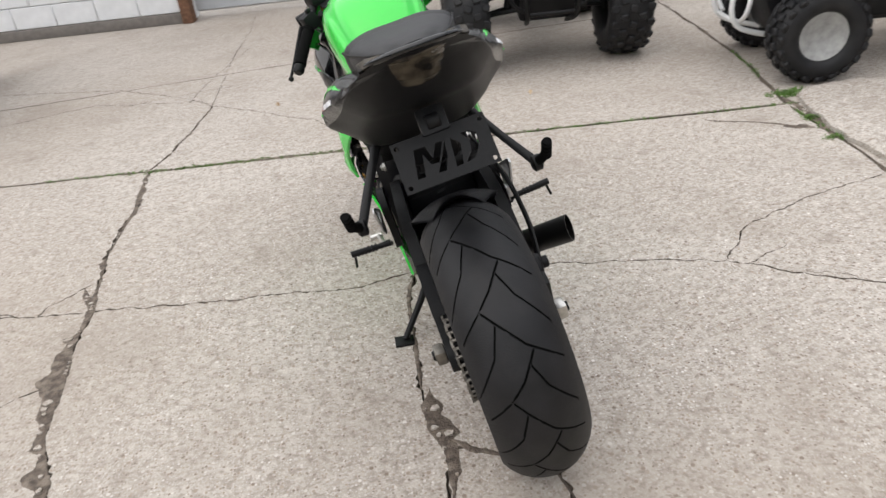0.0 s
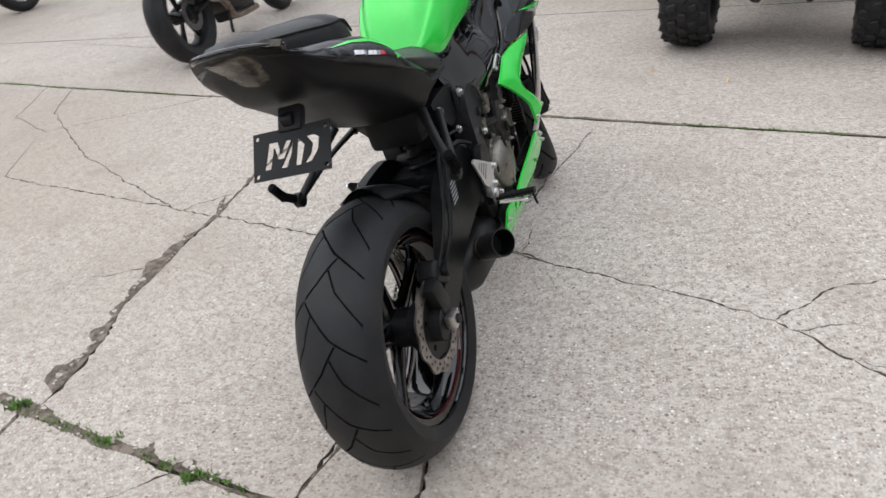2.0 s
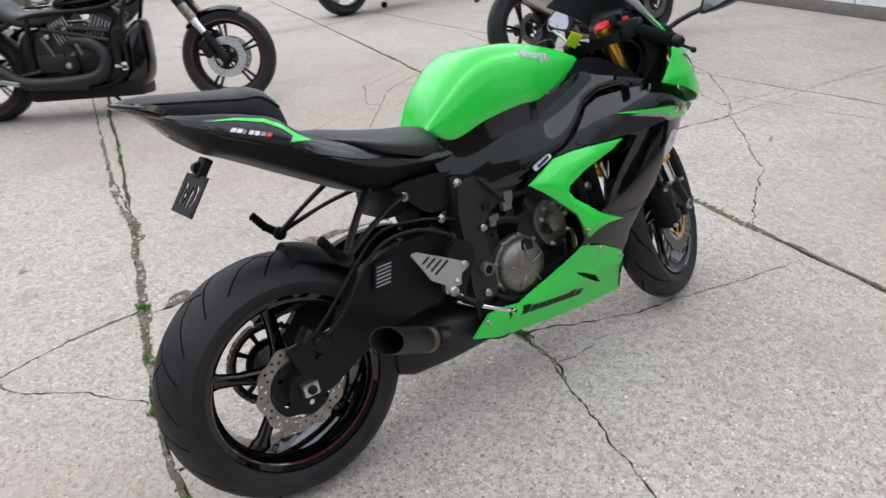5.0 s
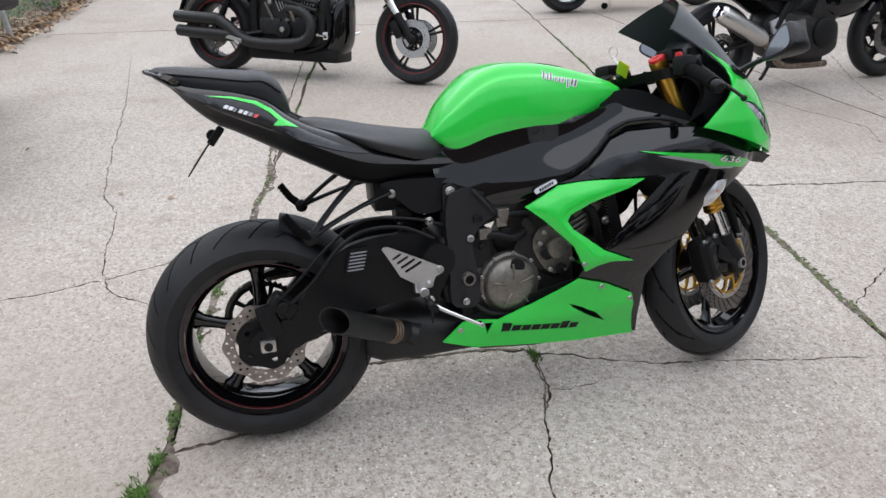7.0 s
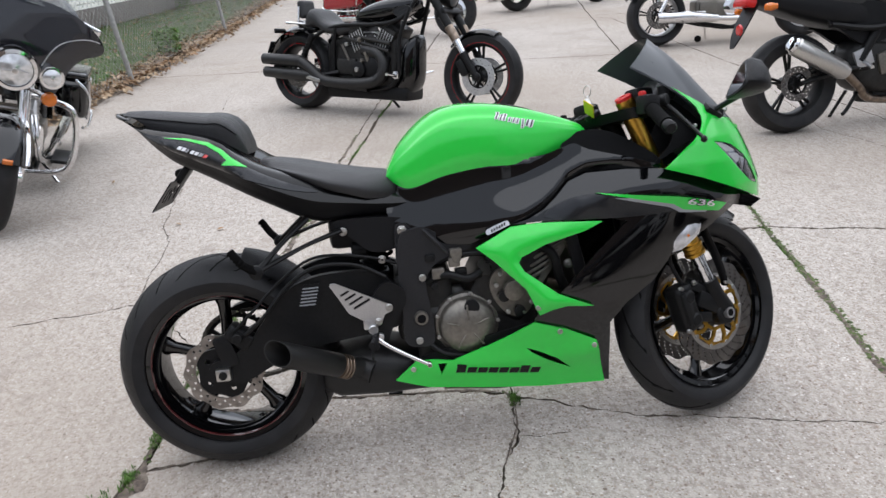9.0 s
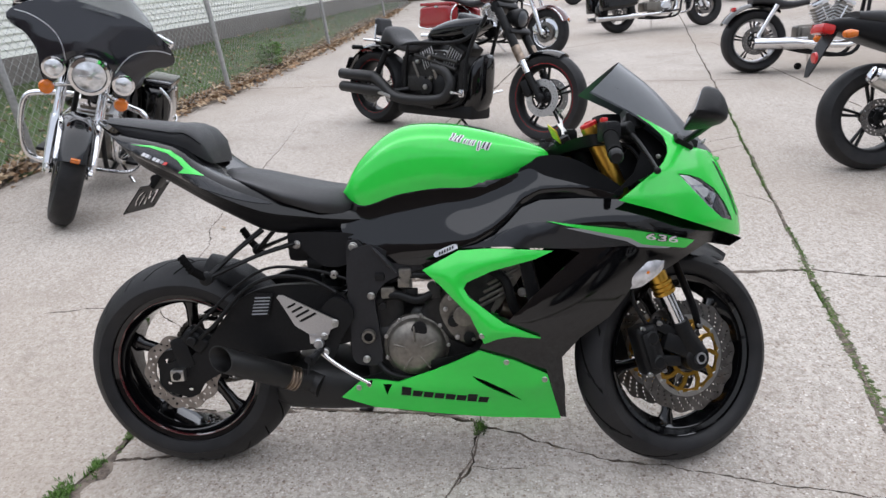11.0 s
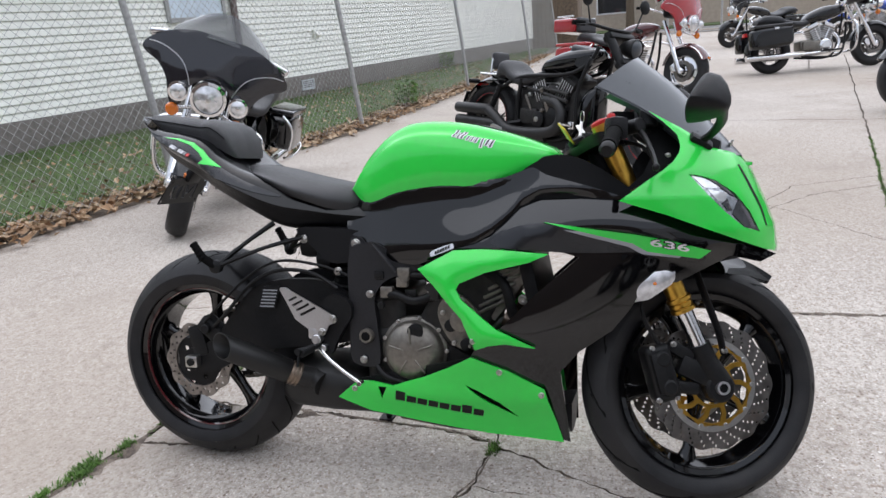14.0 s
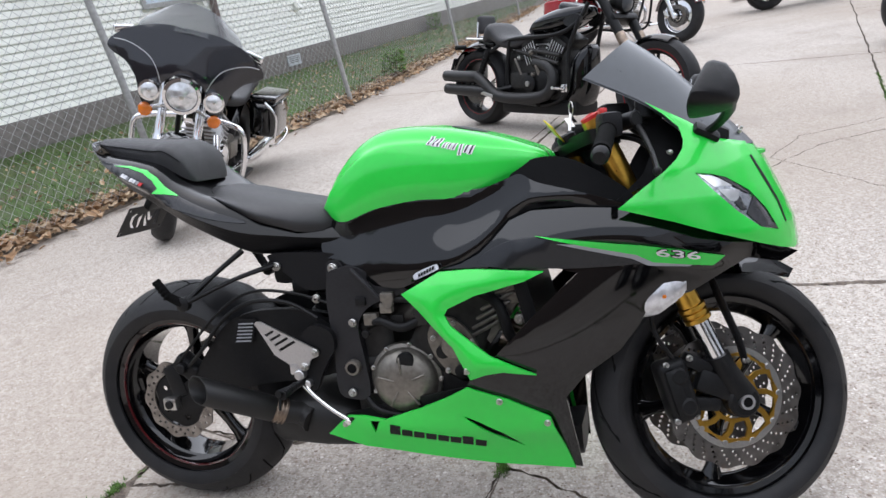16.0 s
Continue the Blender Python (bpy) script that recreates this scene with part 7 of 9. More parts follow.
def road_wheel(parent, name, c, r, half, rim_r, rim_mat, spoke_mat, n_spokes=5, disc=0.0, stripe=None, solid=False, discs=(1,), disc_mat=None):
    w = sub(name, parent)
    cx, cy, cz = c
    shoulder = [(rim_r - .01, half * .75), (rim_r + .02, half * .95), ((rim_r + r) / 2 + .01, half), (r - half * .42, half * .93), (r - half * .16, half * .66), (r - half * .03, half * .3), (r, 0)]
    prof = shoulder + [(a, -b) for a, b in shoulder[-2::-1]]
    bm = bmesh.new()
    lathe(bm, prof, c, n=56, closed=True)
    part("tyre", bm, RUBBER, w, smooth=60)
    bm = bmesh.new()
    lathe(bm, [(rim_r + .004, half * .8), (rim_r - .012, half * .72), (rim_r - .03, half * .45), (rim_r - .032, -half * .45), (rim_r - .012, -half * .72), (rim_r + .004, -half * .8), (rim_r - .004, -half * .5), (rim_r - .004, half * .5)], c, n=56, closed=True)
    part("rim", bm, rim_mat, w, smooth=50)
    if stripe:
        for s in (1, -1):
            bm = bmesh.new()
            lathe(bm, [(rim_r + .004, s * half * .81), (rim_r - .004, s * half * .82), (rim_r - .004, s * half * .80), (rim_r + .004, s * half * .79)], c, n=56, closed=True)
            part("rim_stripe", bm, stripe, w)
    if solid:
        bm = bmesh.new()
        lathe(bm, [(.03, .045), (.06, .05), (.10, .035), (rim_r - .03, .02), (rim_r - .02, .0), (rim_r - .03, -.02), (.10, -.035), (.03, -.045)], c, n=48)
        part("wheel_disc", bm, rim_mat, w)
    else:
        for k in range(n_spokes):
            a = 0.4 + 2 * math.pi * k / n_spokes
            for off in (-.10, .10):
                bm = bmesh.new()
                rings = []
                for rad, ww in ((.04, .012), (rim_r * .5, .010), (rim_r - .025, .014)):
                    aa = a + off * (1 if rad > .05 else .3)
                    p = Vector((cx, cy + rad * math.cos(aa), cz + rad * math.sin(aa)))
                    t = Vector((0, -math.sin(aa), math.cos(aa)))
                    rings.append([p + t * ww * .8 * math.cos(q) + Vector((.014 * math.sin(q), 0, 0)) for q in [2 * math.pi * i / 8 for i in range(8)]])
                loft(bm, rings)
                part("spoke", bm, spoke_mat, w)
    bm = bmesh.new()
    lathe(bm, [(.02, -.07), (.045, -.06), (.04, 0), (.045, .06), (.02, .07)], c, n=24)
    part("hub", bm, spoke_mat, w)
    if disc:
        for s in discs:
            bm = bmesh.new()
            shell(bm, [circle((0, 0), disc, 60), circle((0, 0), disc * .62, 36)] + rotor_holes([(disc * .72, 0), (disc * .88, .5)], 20, .005), lambda u, v, d: (cx + s * (half + .012 - d), cy + u, cz + v), .005)
            part("brake_disc", bm, disc_mat or ROTOR, w, smooth=20)
            bm = bmesh.new()
            gaps = [[(r * math.cos(a), r * math.sin(a)) for r, a in ((disc * .32, a0 + .12), (disc * .32, a0 + .92), (disc * .57, a0 + .96), (disc * .57, a0 + .08))] for a0 in [2 * math.pi * k / 6 for k in range(6)]]
            shell(bm, [circle((0, 0), disc * .64, 48), circle((0, 0), disc * .2, 20)] + gaps, lambda u, v, d: (cx + s * (half + .008 - d), cy + u, cz + v), .004)
            part("disc_carrier", bm, FRAMEBLACK, w)
    return w


def between(rear, front, lean):
    """Pose of a machine from where its wheels touch the ground."""
    d = Vector(front) - Vector(rear)
    return pose(rear[0], rear[1], 0, 0, -lean, math.degrees(math.atan2(-d.x, d.y))), d.length


def twin_engine(b, y, z, fin_mat, case_mat, cover_mat, angle=30, w=.11):
    e = sub("engine", b)
    put(e, "crankcase", case_mat, Bx((.26, .36, .20), (0, y, z), bevel=.05, seg=3), Bx((.24, .22, .16), (0, y - .24, z + .03), bevel=.04, seg=3))
    for s in (1, -1):
        put(e, "side_cover", cover_mat, Lt([(.10, 0), (.095, .03), (.07, .042), (.02, .046)], (s * .12, y + .04, z + .01), (s, 0, 0)))
        put(e, "gear_cover", case_mat, Bx((.05, .20, .13), (s * .13, y - .22, z + .02), bevel=.02))
    for t in (-1, 1):
        a = t * radians(angle)
        d = Vector((0, math.sin(a), math.cos(a)))
        c = Vector((0, y + t * .03, z + .08))
        put(e, "cylinder", case_mat, lambda bm: block(bm, (w * 1.5, w * 1.35, .24), Matrix.Translation(c + d * .12) @ Matrix.Rotation(-a, 4, "X"), .015))
        for k in range(6):
            put(e, "cooling_fin", fin_mat, lambda bm: block(bm, (w * 2.0, w * 1.5, .013), Matrix.Translation(c + d * (.045 + .031 * k)) @ Matrix.Rotation(-a, 4, "X"), .003, 1))
        put(e, "rocker_cover", cover_mat, lambda bm: block(bm, (w * 1.6, w * 1.5, .06), Matrix.Translation(c + d * .26) @ Matrix.Rotation(-a, 4, "X"), .02))
        put(e, "pushrod_tube", CHROME, lambda bm: rod(bm, c + Vector((w * .95, 0, 0)) + d * .0, c + Vector((w * .95, 0, 0)) + d * .22, .011, n=12))
    return e


def bars_and_lamp(b, head, width, rise, back, mat, lamp_r=0.085, lamp=True, mirrors=True, lens=LENS):
    h = sub("handlebars", b)
    hx, hy, hz = head
    put(h, "bar", mat, T([(-width, hy - back, hz + rise), (-width * .7, hy - back * .7, hz + rise), (-.10, hy, hz + rise * .3), (.10, hy, hz + rise * .3), (width * .7, hy - back * .7, hz + rise), (width, hy - back, hz + rise)], .0125, 10, 5))
    for s in (1, -1):
        put(h, "grip", RUBBERDARK, Rd((s * width * .78, hy - back * .82, hz + rise), (s * (width + .02), hy - back * 1.03, hz + rise), .019))
        put(h, "lever", mat, T([(s * width * .7, hy - back * .6, hz + rise), (s * width * .85, hy - back * .6, hz + rise - .01), (s * width, hy - back * .85, hz + rise - .015)], .006, 8, 4))
        if mirrors:
            put(h, "mirror", FRAMEBLACK, T([(s * width * .7, hy - back * .6, hz + rise), (s * width * .85, hy - back * .5, hz + rise + .14)], .006, 8), lambda bm: lathe(bm, [(.02, 0), (.055, .006), (.05, .02), (.02, .03)], (s * width * .88, hy - back * .55, hz + rise + .17), (0, 1, 0.1), 24))
    if lamp:
        put(b, "headlight_shell", mat, Lt([(.03, -.12), (lamp_r * .7, -.09), (lamp_r, -.02), (lamp_r * 1.03, .02), (lamp_r * .96, .03), (lamp_r * .9, .02)], (0, hy + .14, hz - .12), (0, 1, -.1), 36))
        put(b, "headlight", lens, Lt([(lamp_r * .9, 0), (lamp_r * .6, .018), (.01, .026)], (0, hy + .16, hz - .122), (0, 1, -.1), 36))


# -- black performance cruiser
def power_cruiser(rear, front):
    m, wb = between(rear, front, 9)
    b = thing("power_cruiser", m, "black power cruiser motorcycle with red-striped wheels and twin black mufflers", "motorcycle", "parked motorcycles")
    R1, R2 = .325, .335
    road_wheel(b, "rear_wheel", (0, 0, R1), R1, .115, .235, FRAMEBLACK, STEEL, 5, .14, REDPAINT)
    fw = (0, wb, R2)
    road_wheel(b, "front_wheel", fw, R2, .065, .255, FRAMEBLACK, FRAMEBLACK, 5, .14, REDPAINT, discs=(1, -1), disc_mat=ALUMINIUM)
    rake = radians(34)

    def leg(z, x):
        return (x, wb - (z - R2) * math.tan(rake), z)

    fk = sub("front_fork", b)
    for s in (1, -1):
        put(fk, "slider", CHROME, T([leg(.50, s * .105), leg(.60, s * .105)], .028, 18))
        put(fk, "lower_leg", FRAMEBLACK, T([leg(.33, s * .105), leg(.40, s * .105), leg(.51, s * .105)], [.022, .026, .031], 18), Lt([(.02, -.02), (.034, -.01), (.034, .01), (.02, .02)], (s * .105, wb, R2), n=20))
        put(fk, "upper_tube", FRAMEBLACK, T([leg(.62, s * .105), leg(1.02, s * .105)], .034, 18))
        put(fk, "reflector", COPPER, T([leg(.60, s * .107), leg(.70, s * .107)], .0355, 18))
        put(fk, "brake_caliper", FRAMEBLACK, Bx((.06, .07, .13), (s * .10, wb - .12, .40), (30, 0, 0), .02))
    put(fk, "fork_clamp", FRAMEBLACK, Bx((.27, .09, .05), leg(.80, 0), (34, 0, 0), .015), Bx((.27, .09, .05), leg(.99, 0), (34, 0, 0), .015))
    put(b, "front_fender", BLACK, fender(fw, R2 + .018, .070, 68, 140), smooth=60)
    bars_and_lamp(b, (0, wb - .43, 1.03), .38, .05, .12, FRAMEBLACK, .072, lens=SMOKE)
    put(b, "fuel_tank", BLACK, body_loft([(.62, .765, .09, .03), (.70, .79, .13, .06), (.86, .815, .150, .085), (1.02, .84, .145, .082), (1.14, .865, .10, .055), (1.19, .875, .05, .03)]), smooth=60)
    put(b, "airbox_cover", GREYPAINT, Bx((.20, .20, .10), (0, 1.02, .89), (-12, 0, 0), .04, 4))
    for s in (1, -1):
        put(b, "air_intake_trim", GREYPAINT, lambda bm: plate(bm, [smooth_loop([(1.03, .82), (1.13, .86), (1.20, .83), (1.14, .77), (1.06, .775)], 3)], s * .150, s * .12, 0, .006))
        put(b, "frame_rail", FRAMEBLACK, T([(s * .13, .15, .58), (s * .15, .45, .70), (s * .15, .95, .72), (s * .13, 1.15, .80), (s * .09, 1.22, .93)], .016, 12, 6), T([(s * .13, 1.18, .84), (s * .16, 1.10, .60), (s * .16, 1.08, .30), (s * .14, .85, .20), (s * .14, .45, .22)], .016, 12, 6), T([(s * .13, .42, .25), (s * .14, .42, .50), (s * .15, .46, .69)], .019, 12, 5))
        put(b, "radiator_scoop", BLACK, body_loft([(1.00, .30, .08, .12), (1.06, .34, .125, .18), (1.13, .39, .130, .22), (1.19, .44, .10, .20), (1.22, .47, .05, .14)], 5, .55)) if s > 0 else None
        put(b, "rear_shock", FRAMEBLACK, T([(s * .15, .05, .36), (s * .15, .20, .63)], .026, 14), T([(s * .15 + .032 * math.cos(a), .08 + .095 * a / 44 + .02 * math.sin(a), .40 + .19 * a / 44) for a in [k * .5 for k in range(88)]], .006, 6))
        put(b, "swing_arm", FRAMEBLACK, T([(s * .14, 0, R1), (s * .15, .25, .30), (s * .13, .48, .33)], [.028, .032, .036], 12, 4, flat=.7))
        put(b, "foot_peg", CHROME, T([(s * .16, 1.08, .30), (s * .24, 1.10, .33), (s * .34, 1.10, .34)], .013, 10), Bx((.05, .035, .06), (s * .19, 1.09, .33), (0, 0, 0), .01))
    put(b, "saddle", VINYL, body_loft([(.10, .72, .12, .035), (.16, .765, .15, .075), (.23, .76, .16, .070), (.34, .69, .165, .050), (.50, .675, .155, .048), (.64, .715, .115, .040), (.74, .75, .06, .02)], 6, .6), smooth=60)
    put(b, "rear_fender", BLACK, fender((0, 0, R1), R1 + .06, .12, 62, 165, .04), Bx((.18, .22, .05), (0, .08, .70), (-18, 0, 0), .02), smooth=60)
    put(b, "backrest", VINYL, Bx((.18, .06, .15), (0, .02, .84), (10, 0, 0), .03, 4))
    for s in (1, -1):
        put(b, "backrest_bar", CHROME, T([(s * .11, .02, .74), (s * .10, .02, .86)], .010, 10), T([(s * .11, .10, .72), (s * .11, -.12, .73)], .011, 10))
    put(b, "tail_lamp", REDLENS, Bx((.14, .03, .03), (0, -.21, .64), (0, 0, 0), .01))
    put(b, "tag_holder", FRAMEBLACK, Bx((.19, .01, .11), (0, -.35, .52), (-25, 0, 0), .004), T([(0, -.2, .62), (0, -.33, .55)], .012, 8))
    for s in (1, -1):
        put(b, "rear_signal", FRAMEBLACK, Rd((s * .10, -.15, .66), (s * .20, -.17, .66), .02))
    e = twin_engine(b, .78, .36, ALUMINIUM, ENGINEDARK, FRAMEBLACK, 30, .115)
    put(e, "alternator_cap", FRAMEBLACK, Lt([(.07, 0), (.065, .04), (.03, .05), (.01, .052)], (.14, .70, .36), (1, 0, 0)))
    put(e, "oil_cap", STEEL, Lt([(.022, 0), (.02, .012), (.01, .014)], (.19, .70, .36), (1, 0, 0), 16))
    put(e, "crankcase", ENGINEDARK, body_loft([(.30, .42, .06, .12), (.40, .42, .115, .19), (.70, .42, .125, .23), (.98, .42, .12, .22), (1.06, .40, .06, .14)], 5, .35), smooth=40)
    for y, tilt in ((.66, 24), (.93, -28)):
        cyl = sub("cylinder", e, "black cylinder with bright fin edges")
        at = Matrix.Translation((0, y, .60)) @ Matrix.Rotation(radians(tilt), 4, "X")
        put(cyl, "barrel", ENGINEDARK, lambda bm: block(bm, (.25, .15, .20), at, .02))
        put(cyl, "head_cover", FRAMEBLACK, lambda bm: block(bm, (.22, .17, .05), at @ Matrix.Translation((0, 0, .11)), .015))
        for k in range(6):
            for s in (1, -1):
                put(cyl, "fin", ALUMINIUM, lambda bm: block(bm, (.006, .008, .15), at @ Matrix.Translation((s * .127, -.0625 + .025 * k, -.01)), .002, 1))
    x = sub("exhaust", b, "stacked matt black mufflers")
    put(x, "upper_muffler", PIPEBLACK, Lt([(.040, 0), (.046, .006), (.052, .35), (.050, .42), (.038, .44)], (.20, -.32, .425), (0, 1, -.03), 28), T([(.20, .11, .41), (.20, .20, .36), (.20, .34, .27), (.195, .52, .245), (.19, .80, .255), (.18, .92, .30), (.165, .95, .40), (.15, .88, .49), (.12, .72, .52)], .046, 16, 6))
    put(x, "lower_muffler", PIPEBLACK, Lt([(.040, 0), (.046, .006), (.052, .40), (.045, .52), (.036, .56)], (.205, -.30, .315), (0, 1, -.04), 28), T([(.20, .25, .295), (.19, .40, .25), (.17, .80, .215)], .034, 14, 5))
    put(x, "heat_shield", STEEL, Bx((.03, .16, .035), (.235, .27, .275), (-12, 0, 0), .012))
    put(b, "skid_plate", FRAMEBLACK, Bx((.26, .82, .11), (0, .74, .175), bevel=.03))
    put(b, "side_stand", FRAMEBLACK, T([(-.12, .75, .2), (-.22, .85, .02)], .012, 8))
    put(b, "belt_guard", FRAMEBLACK, Bx((.04, .5, .06), (-.15, .22, .40), (0, 0, 0), .015))
    hr = random.Random(11)
    for k in range(14):
        put(e, "engine_detail", (FRAMEBLACK, ENGINE, STEEL, ENGINEDARK)[k % 4], Rd((.13, hr.uniform(.5, 1.02), hr.uniform(.30, .62)), (.165, hr.uniform(.5, 1.02), hr.uniform(.30, .62)), hr.uniform(.008, .02), n=10) if k % 2 else Bx((.03, hr.uniform(.03, .08), hr.uniform(.02, .05)), (.14, hr.uniform(.52, 1.0), hr.uniform(.3, .62)), (hr.uniform(-30, 30), 0, 0), .006))


power_cruiser((-4.76, 0.03), (-3.66, 1.41))


# -- big touring machines
def tourer(rear, front, lean, label, paint, fender_paint, bag_paint, fairing=True, pack=False, guard=True, solid=False, trim=True, batwing=None, low=False, steer=0):
    m, wb = between(rear, front, lean)
    b = thing("touring_motorcycle", m, label, "motorcycle", "parked motorcycles")
    R1, R2 = .325, .33
    st = Matrix.Translation((0, wb - .04, .33)) @ Matrix.Rotation(radians(steer), 4, Vector((0, -math.sin(radians(26)), math.cos(radians(26))))) @ Matrix.Translation((0, -(wb - .04), -.33))

    def swing(bm):
        bmesh.ops.transform(bm, matrix=st, verts=bm.verts)

    road_wheel(b, "rear_wheel", (0, 0, R1), R1, .075, .215, CHROME if solid else FRAMEBLACK, STEEL, 5, .13)
    SHAPE[0] = swing
    fw = (0, wb, R2)
    road_wheel(b, "front_wheel", fw, R2, .068, .215, CHROME if solid else FRAMEBLACK, CHROME, 5, .14, solid=solid, discs=(1, -1))
    rake = radians(26)

    def leg(z, x):
        return (x, wb - .02 - (z - R2) * math.tan(rake), z)

    fk = sub("front_fork", b)
    for s in (1, -1):
        put(fk, "fork_leg", CHROME, T([leg(.30, s * .115), leg(.40, s * .115), leg(.58, s * .115), leg(.62, s * .115)], [.026, .032, .036, .034], 18), Lt([(.02, -.02), (.036, -.01), (.036, .01), (.02, .02)], (s * .115, wb, R2), n=20))
        put(fk, "upper_tube", CHROME, T([leg(.60, s * .115), leg(.98, s * .115)], .028, 18))
        put(fk, "brake_caliper", CHROME, Bx((.05, .07, .11), (s * .10, wb - .13, .36), (20, 0, 0), .018))
        put(b, "turn_signal", AMBER, lambda bm: lathe(bm, [(.035, 0), (.042, .012), (.036, .035), (.01, .045)], (s * .20, wb - .04, .80), (0, 1, 0), 24))
        put(b, "signal_bar", CHROME, T([(s * .05, wb - .14, .84), (s * .20, wb - .06, .80)], .012, 10))
        if fairing:
            lampp = sub("passing_lamp", b)
            put(lampp, "shell", CHROME, Lt([(.02, -.08), (.05, -.05), (.060, .0), (.062, .012), (.052, .014)], (s * .185, wb + .02, .93), (0, 1, 0)))
            put(lampp, "lens", LENS, Lt([(.053, 0), (.03, .016), (.006, .02)], (s * .185, wb + .03, .93), (0, 1, 0)))
            put(lampp, "bulb_cap", STEEL, Lt([(.010, .018), (.009, .024), (.003, .026)], (s * .185, wb + .03, .93), (0, 1, 0), 16))
    put(b, "front_fender", fender_paint, fender(fw, R2 + .035, .095, 26, 168, .055), smooth=60)
    if trim:
        for s in (1, -1):
            put(b, "fender_trim", CHROME, T([(s * .098, wb + (R2 + .0) * math.cos(radians(a)), R2 + (R2 + .0) * math.sin(radians(a))) for a in range(28, 100, 12)], .012, 8, 3, flat=.5))
        put(b, "fender_lamp", AMBER, Bx((.05, .015, .03), (0, wb + .325, .50), (-30, 0, 0), .006))
    head = (0, wb - .32, 1.04)
    if fairing:
        put(b, "headlight", LENS, Lt([(.088, 0), (.05, .022), (.006, .03)], (0, wb + .055, .935), (0, 1, -.05), 40))
        put(b, "lamp_bulb_cap", STEEL, Lt([(.016, .026), (.014, .034), (.004, .037)], (0, wb + .055, .935), (0, 1, -.05), 20))
        for s in (1, -1):
            put(b, "lamp_bar", GREYMARK, Bx((.05, .004, .006), (s * .035, wb + .081, .937 - s * .006), (0, s * 10, 0), .001))
        put(b, "headlight_ring", CHROME, Lt([(.06, -.10), (.10, -.06), (.112, .0), (.110, .022), (.092, .026), (.088, .01)], (0, wb + .035, .935), (0, 1, -.05), 40))
        fr = sub("batwing_fairing", b)

        def shellf(bm):
            # outline in front view, bulging ahead round the lamp
            o = [(0, 1.17), (.16, 1.165), (.30, 1.12), (.40, 1.05), (.435, .99), (.40, .955), (.33, .93), (.265, .86), (.235, .77), (.20, .715), (.15, .74), (.125, .84), (.07, .90), (0, .925)]
            o = o + [(-a, z) for a, z in o[-2:0:-1]]
            o = smooth_loop(o, 4)

            def place(u, v, d):
                bulge = .16 * (1 - (abs(u) / .46) ** 2.2) * (1 - .55 * max(0, (v - .90) / .30) ** 1.2)
                return (u * 1.05, wb - .16 + bulge - d, .82 + (v - .71) * 1.07)
            shell(bm, [o], place, .02, .035, .008)
        put(fr, "outer_shell", batwing or FAIRBLACK, shellf, smooth=50)
        for s in (1, -1):
            put(fr, "pinstripe", ALUMINIUM, T([(s * u * 1.05, wb - .157 + .16 * (1 - (u / .46) ** 2.2) * (1 - .55 * max(0, (v - .90) / .30) ** 1.2), .82 + (v - .71) * 1.07) for u, v in ((.125, .86), (.155, .93), (.20, .985), (.27, 1.02), (.34, 1.035), (.40, 1.03))], .003, 6, 4))

        def screen(bm):
            rows = []
            for k in range(8):
                t = k / 7
                rows.append([Vector((u * (.31 - .10 * t * t), wb - .06 - .11 * t - .12 * u * u, 1.29 + .165 * t - (.05 + .05 * t) * u * u)) for u in [-1 + j / 7 for j in range(15)]])
            for off in (0, -.005):
                vv = [[bm.verts.new(p + Vector((0, off, 0))) for p in r] for r in rows]
                for p, q in zip(vv, vv[1:]):
                    for j in range(14):
                        bm.faces.new((p[j], p[j + 1], q[j + 1], q[j]))
        put(fr, "windshield", CLEARSMOKE, screen, smooth=60)
        put(fr, "inner_shell", PLASTIC, Bx((.62, .08, .26), (0, wb - .20, 1.13), bevel=.05, seg=3))
    SHAPE[0] = swing
    bars_and_lamp(b, head, .42, .09 if not low else .03, .22, CHROME, lamp=not fairing, mirrors=False)
    for s in (1, -1):
        put(b, "bar_mirror", CHROME, T([(s * .33, wb - .36, 1.07), (s * .38, wb - .27, 1.19)], .007, 8), Bx((.12, .03, .05), (s * .385, wb - .25, 1.215), (0, s * 14, 0), bevel=.02, seg=4))
    SHAPE[0] = None
    put(b, "fuel_tank", paint, body_loft([(.52, .76, .08, .03), (.60, .80, .14, .08), (.80, .85, .175, .11), (1.0, .88, .165, .10), (1.12, .90, .10, .06), (1.17, .91, .05, .03)]), smooth=60)
    put(b, "saddle", VINYL, body_loft([(-.22, .80, .10, .03), (-.1, .82, .17, .07), (.10, .80, .18, .07), (.20, .76, .18, .05), (.40, .72, .18, .05), (.56, .74, .12, .04), (.64, .76, .06, .02)], 6, .6), smooth=60)
    put(b, "rear_fender", paint, fender((0, 0, R1), R1 + .07, .11, 30, 190, .05), smooth=60)
    twin_engine(b, .78, .36, ALUMINIUM, ENGINE, CHROME, 24, .12)
    for s in (1, -1):
        bag = sub("saddlebag", b)
        put(bag, "case", bag_paint, body_loft([(-.42, .50, .03, .10), (-.38, .51, .095, .15), (-.10, .53, .115, .16), (.16, .55, .11, .145), (.24, .56, .05, .10)], 5, .35), lambda bm: bmesh.ops.translate(bm, vec=(s * .27, 0, 0), verts=bm.verts), smooth=50)
        put(bag, "lid", bag_paint, Bx((.21, .60, .05), (s * .27, -.09, .705), (1.5, 0, 0), .02, 3), smooth=50)
        put(bag, "latch", CHROME, Bx((.02, .07, .03), (s * .378, -.05, .665), bevel=.006))
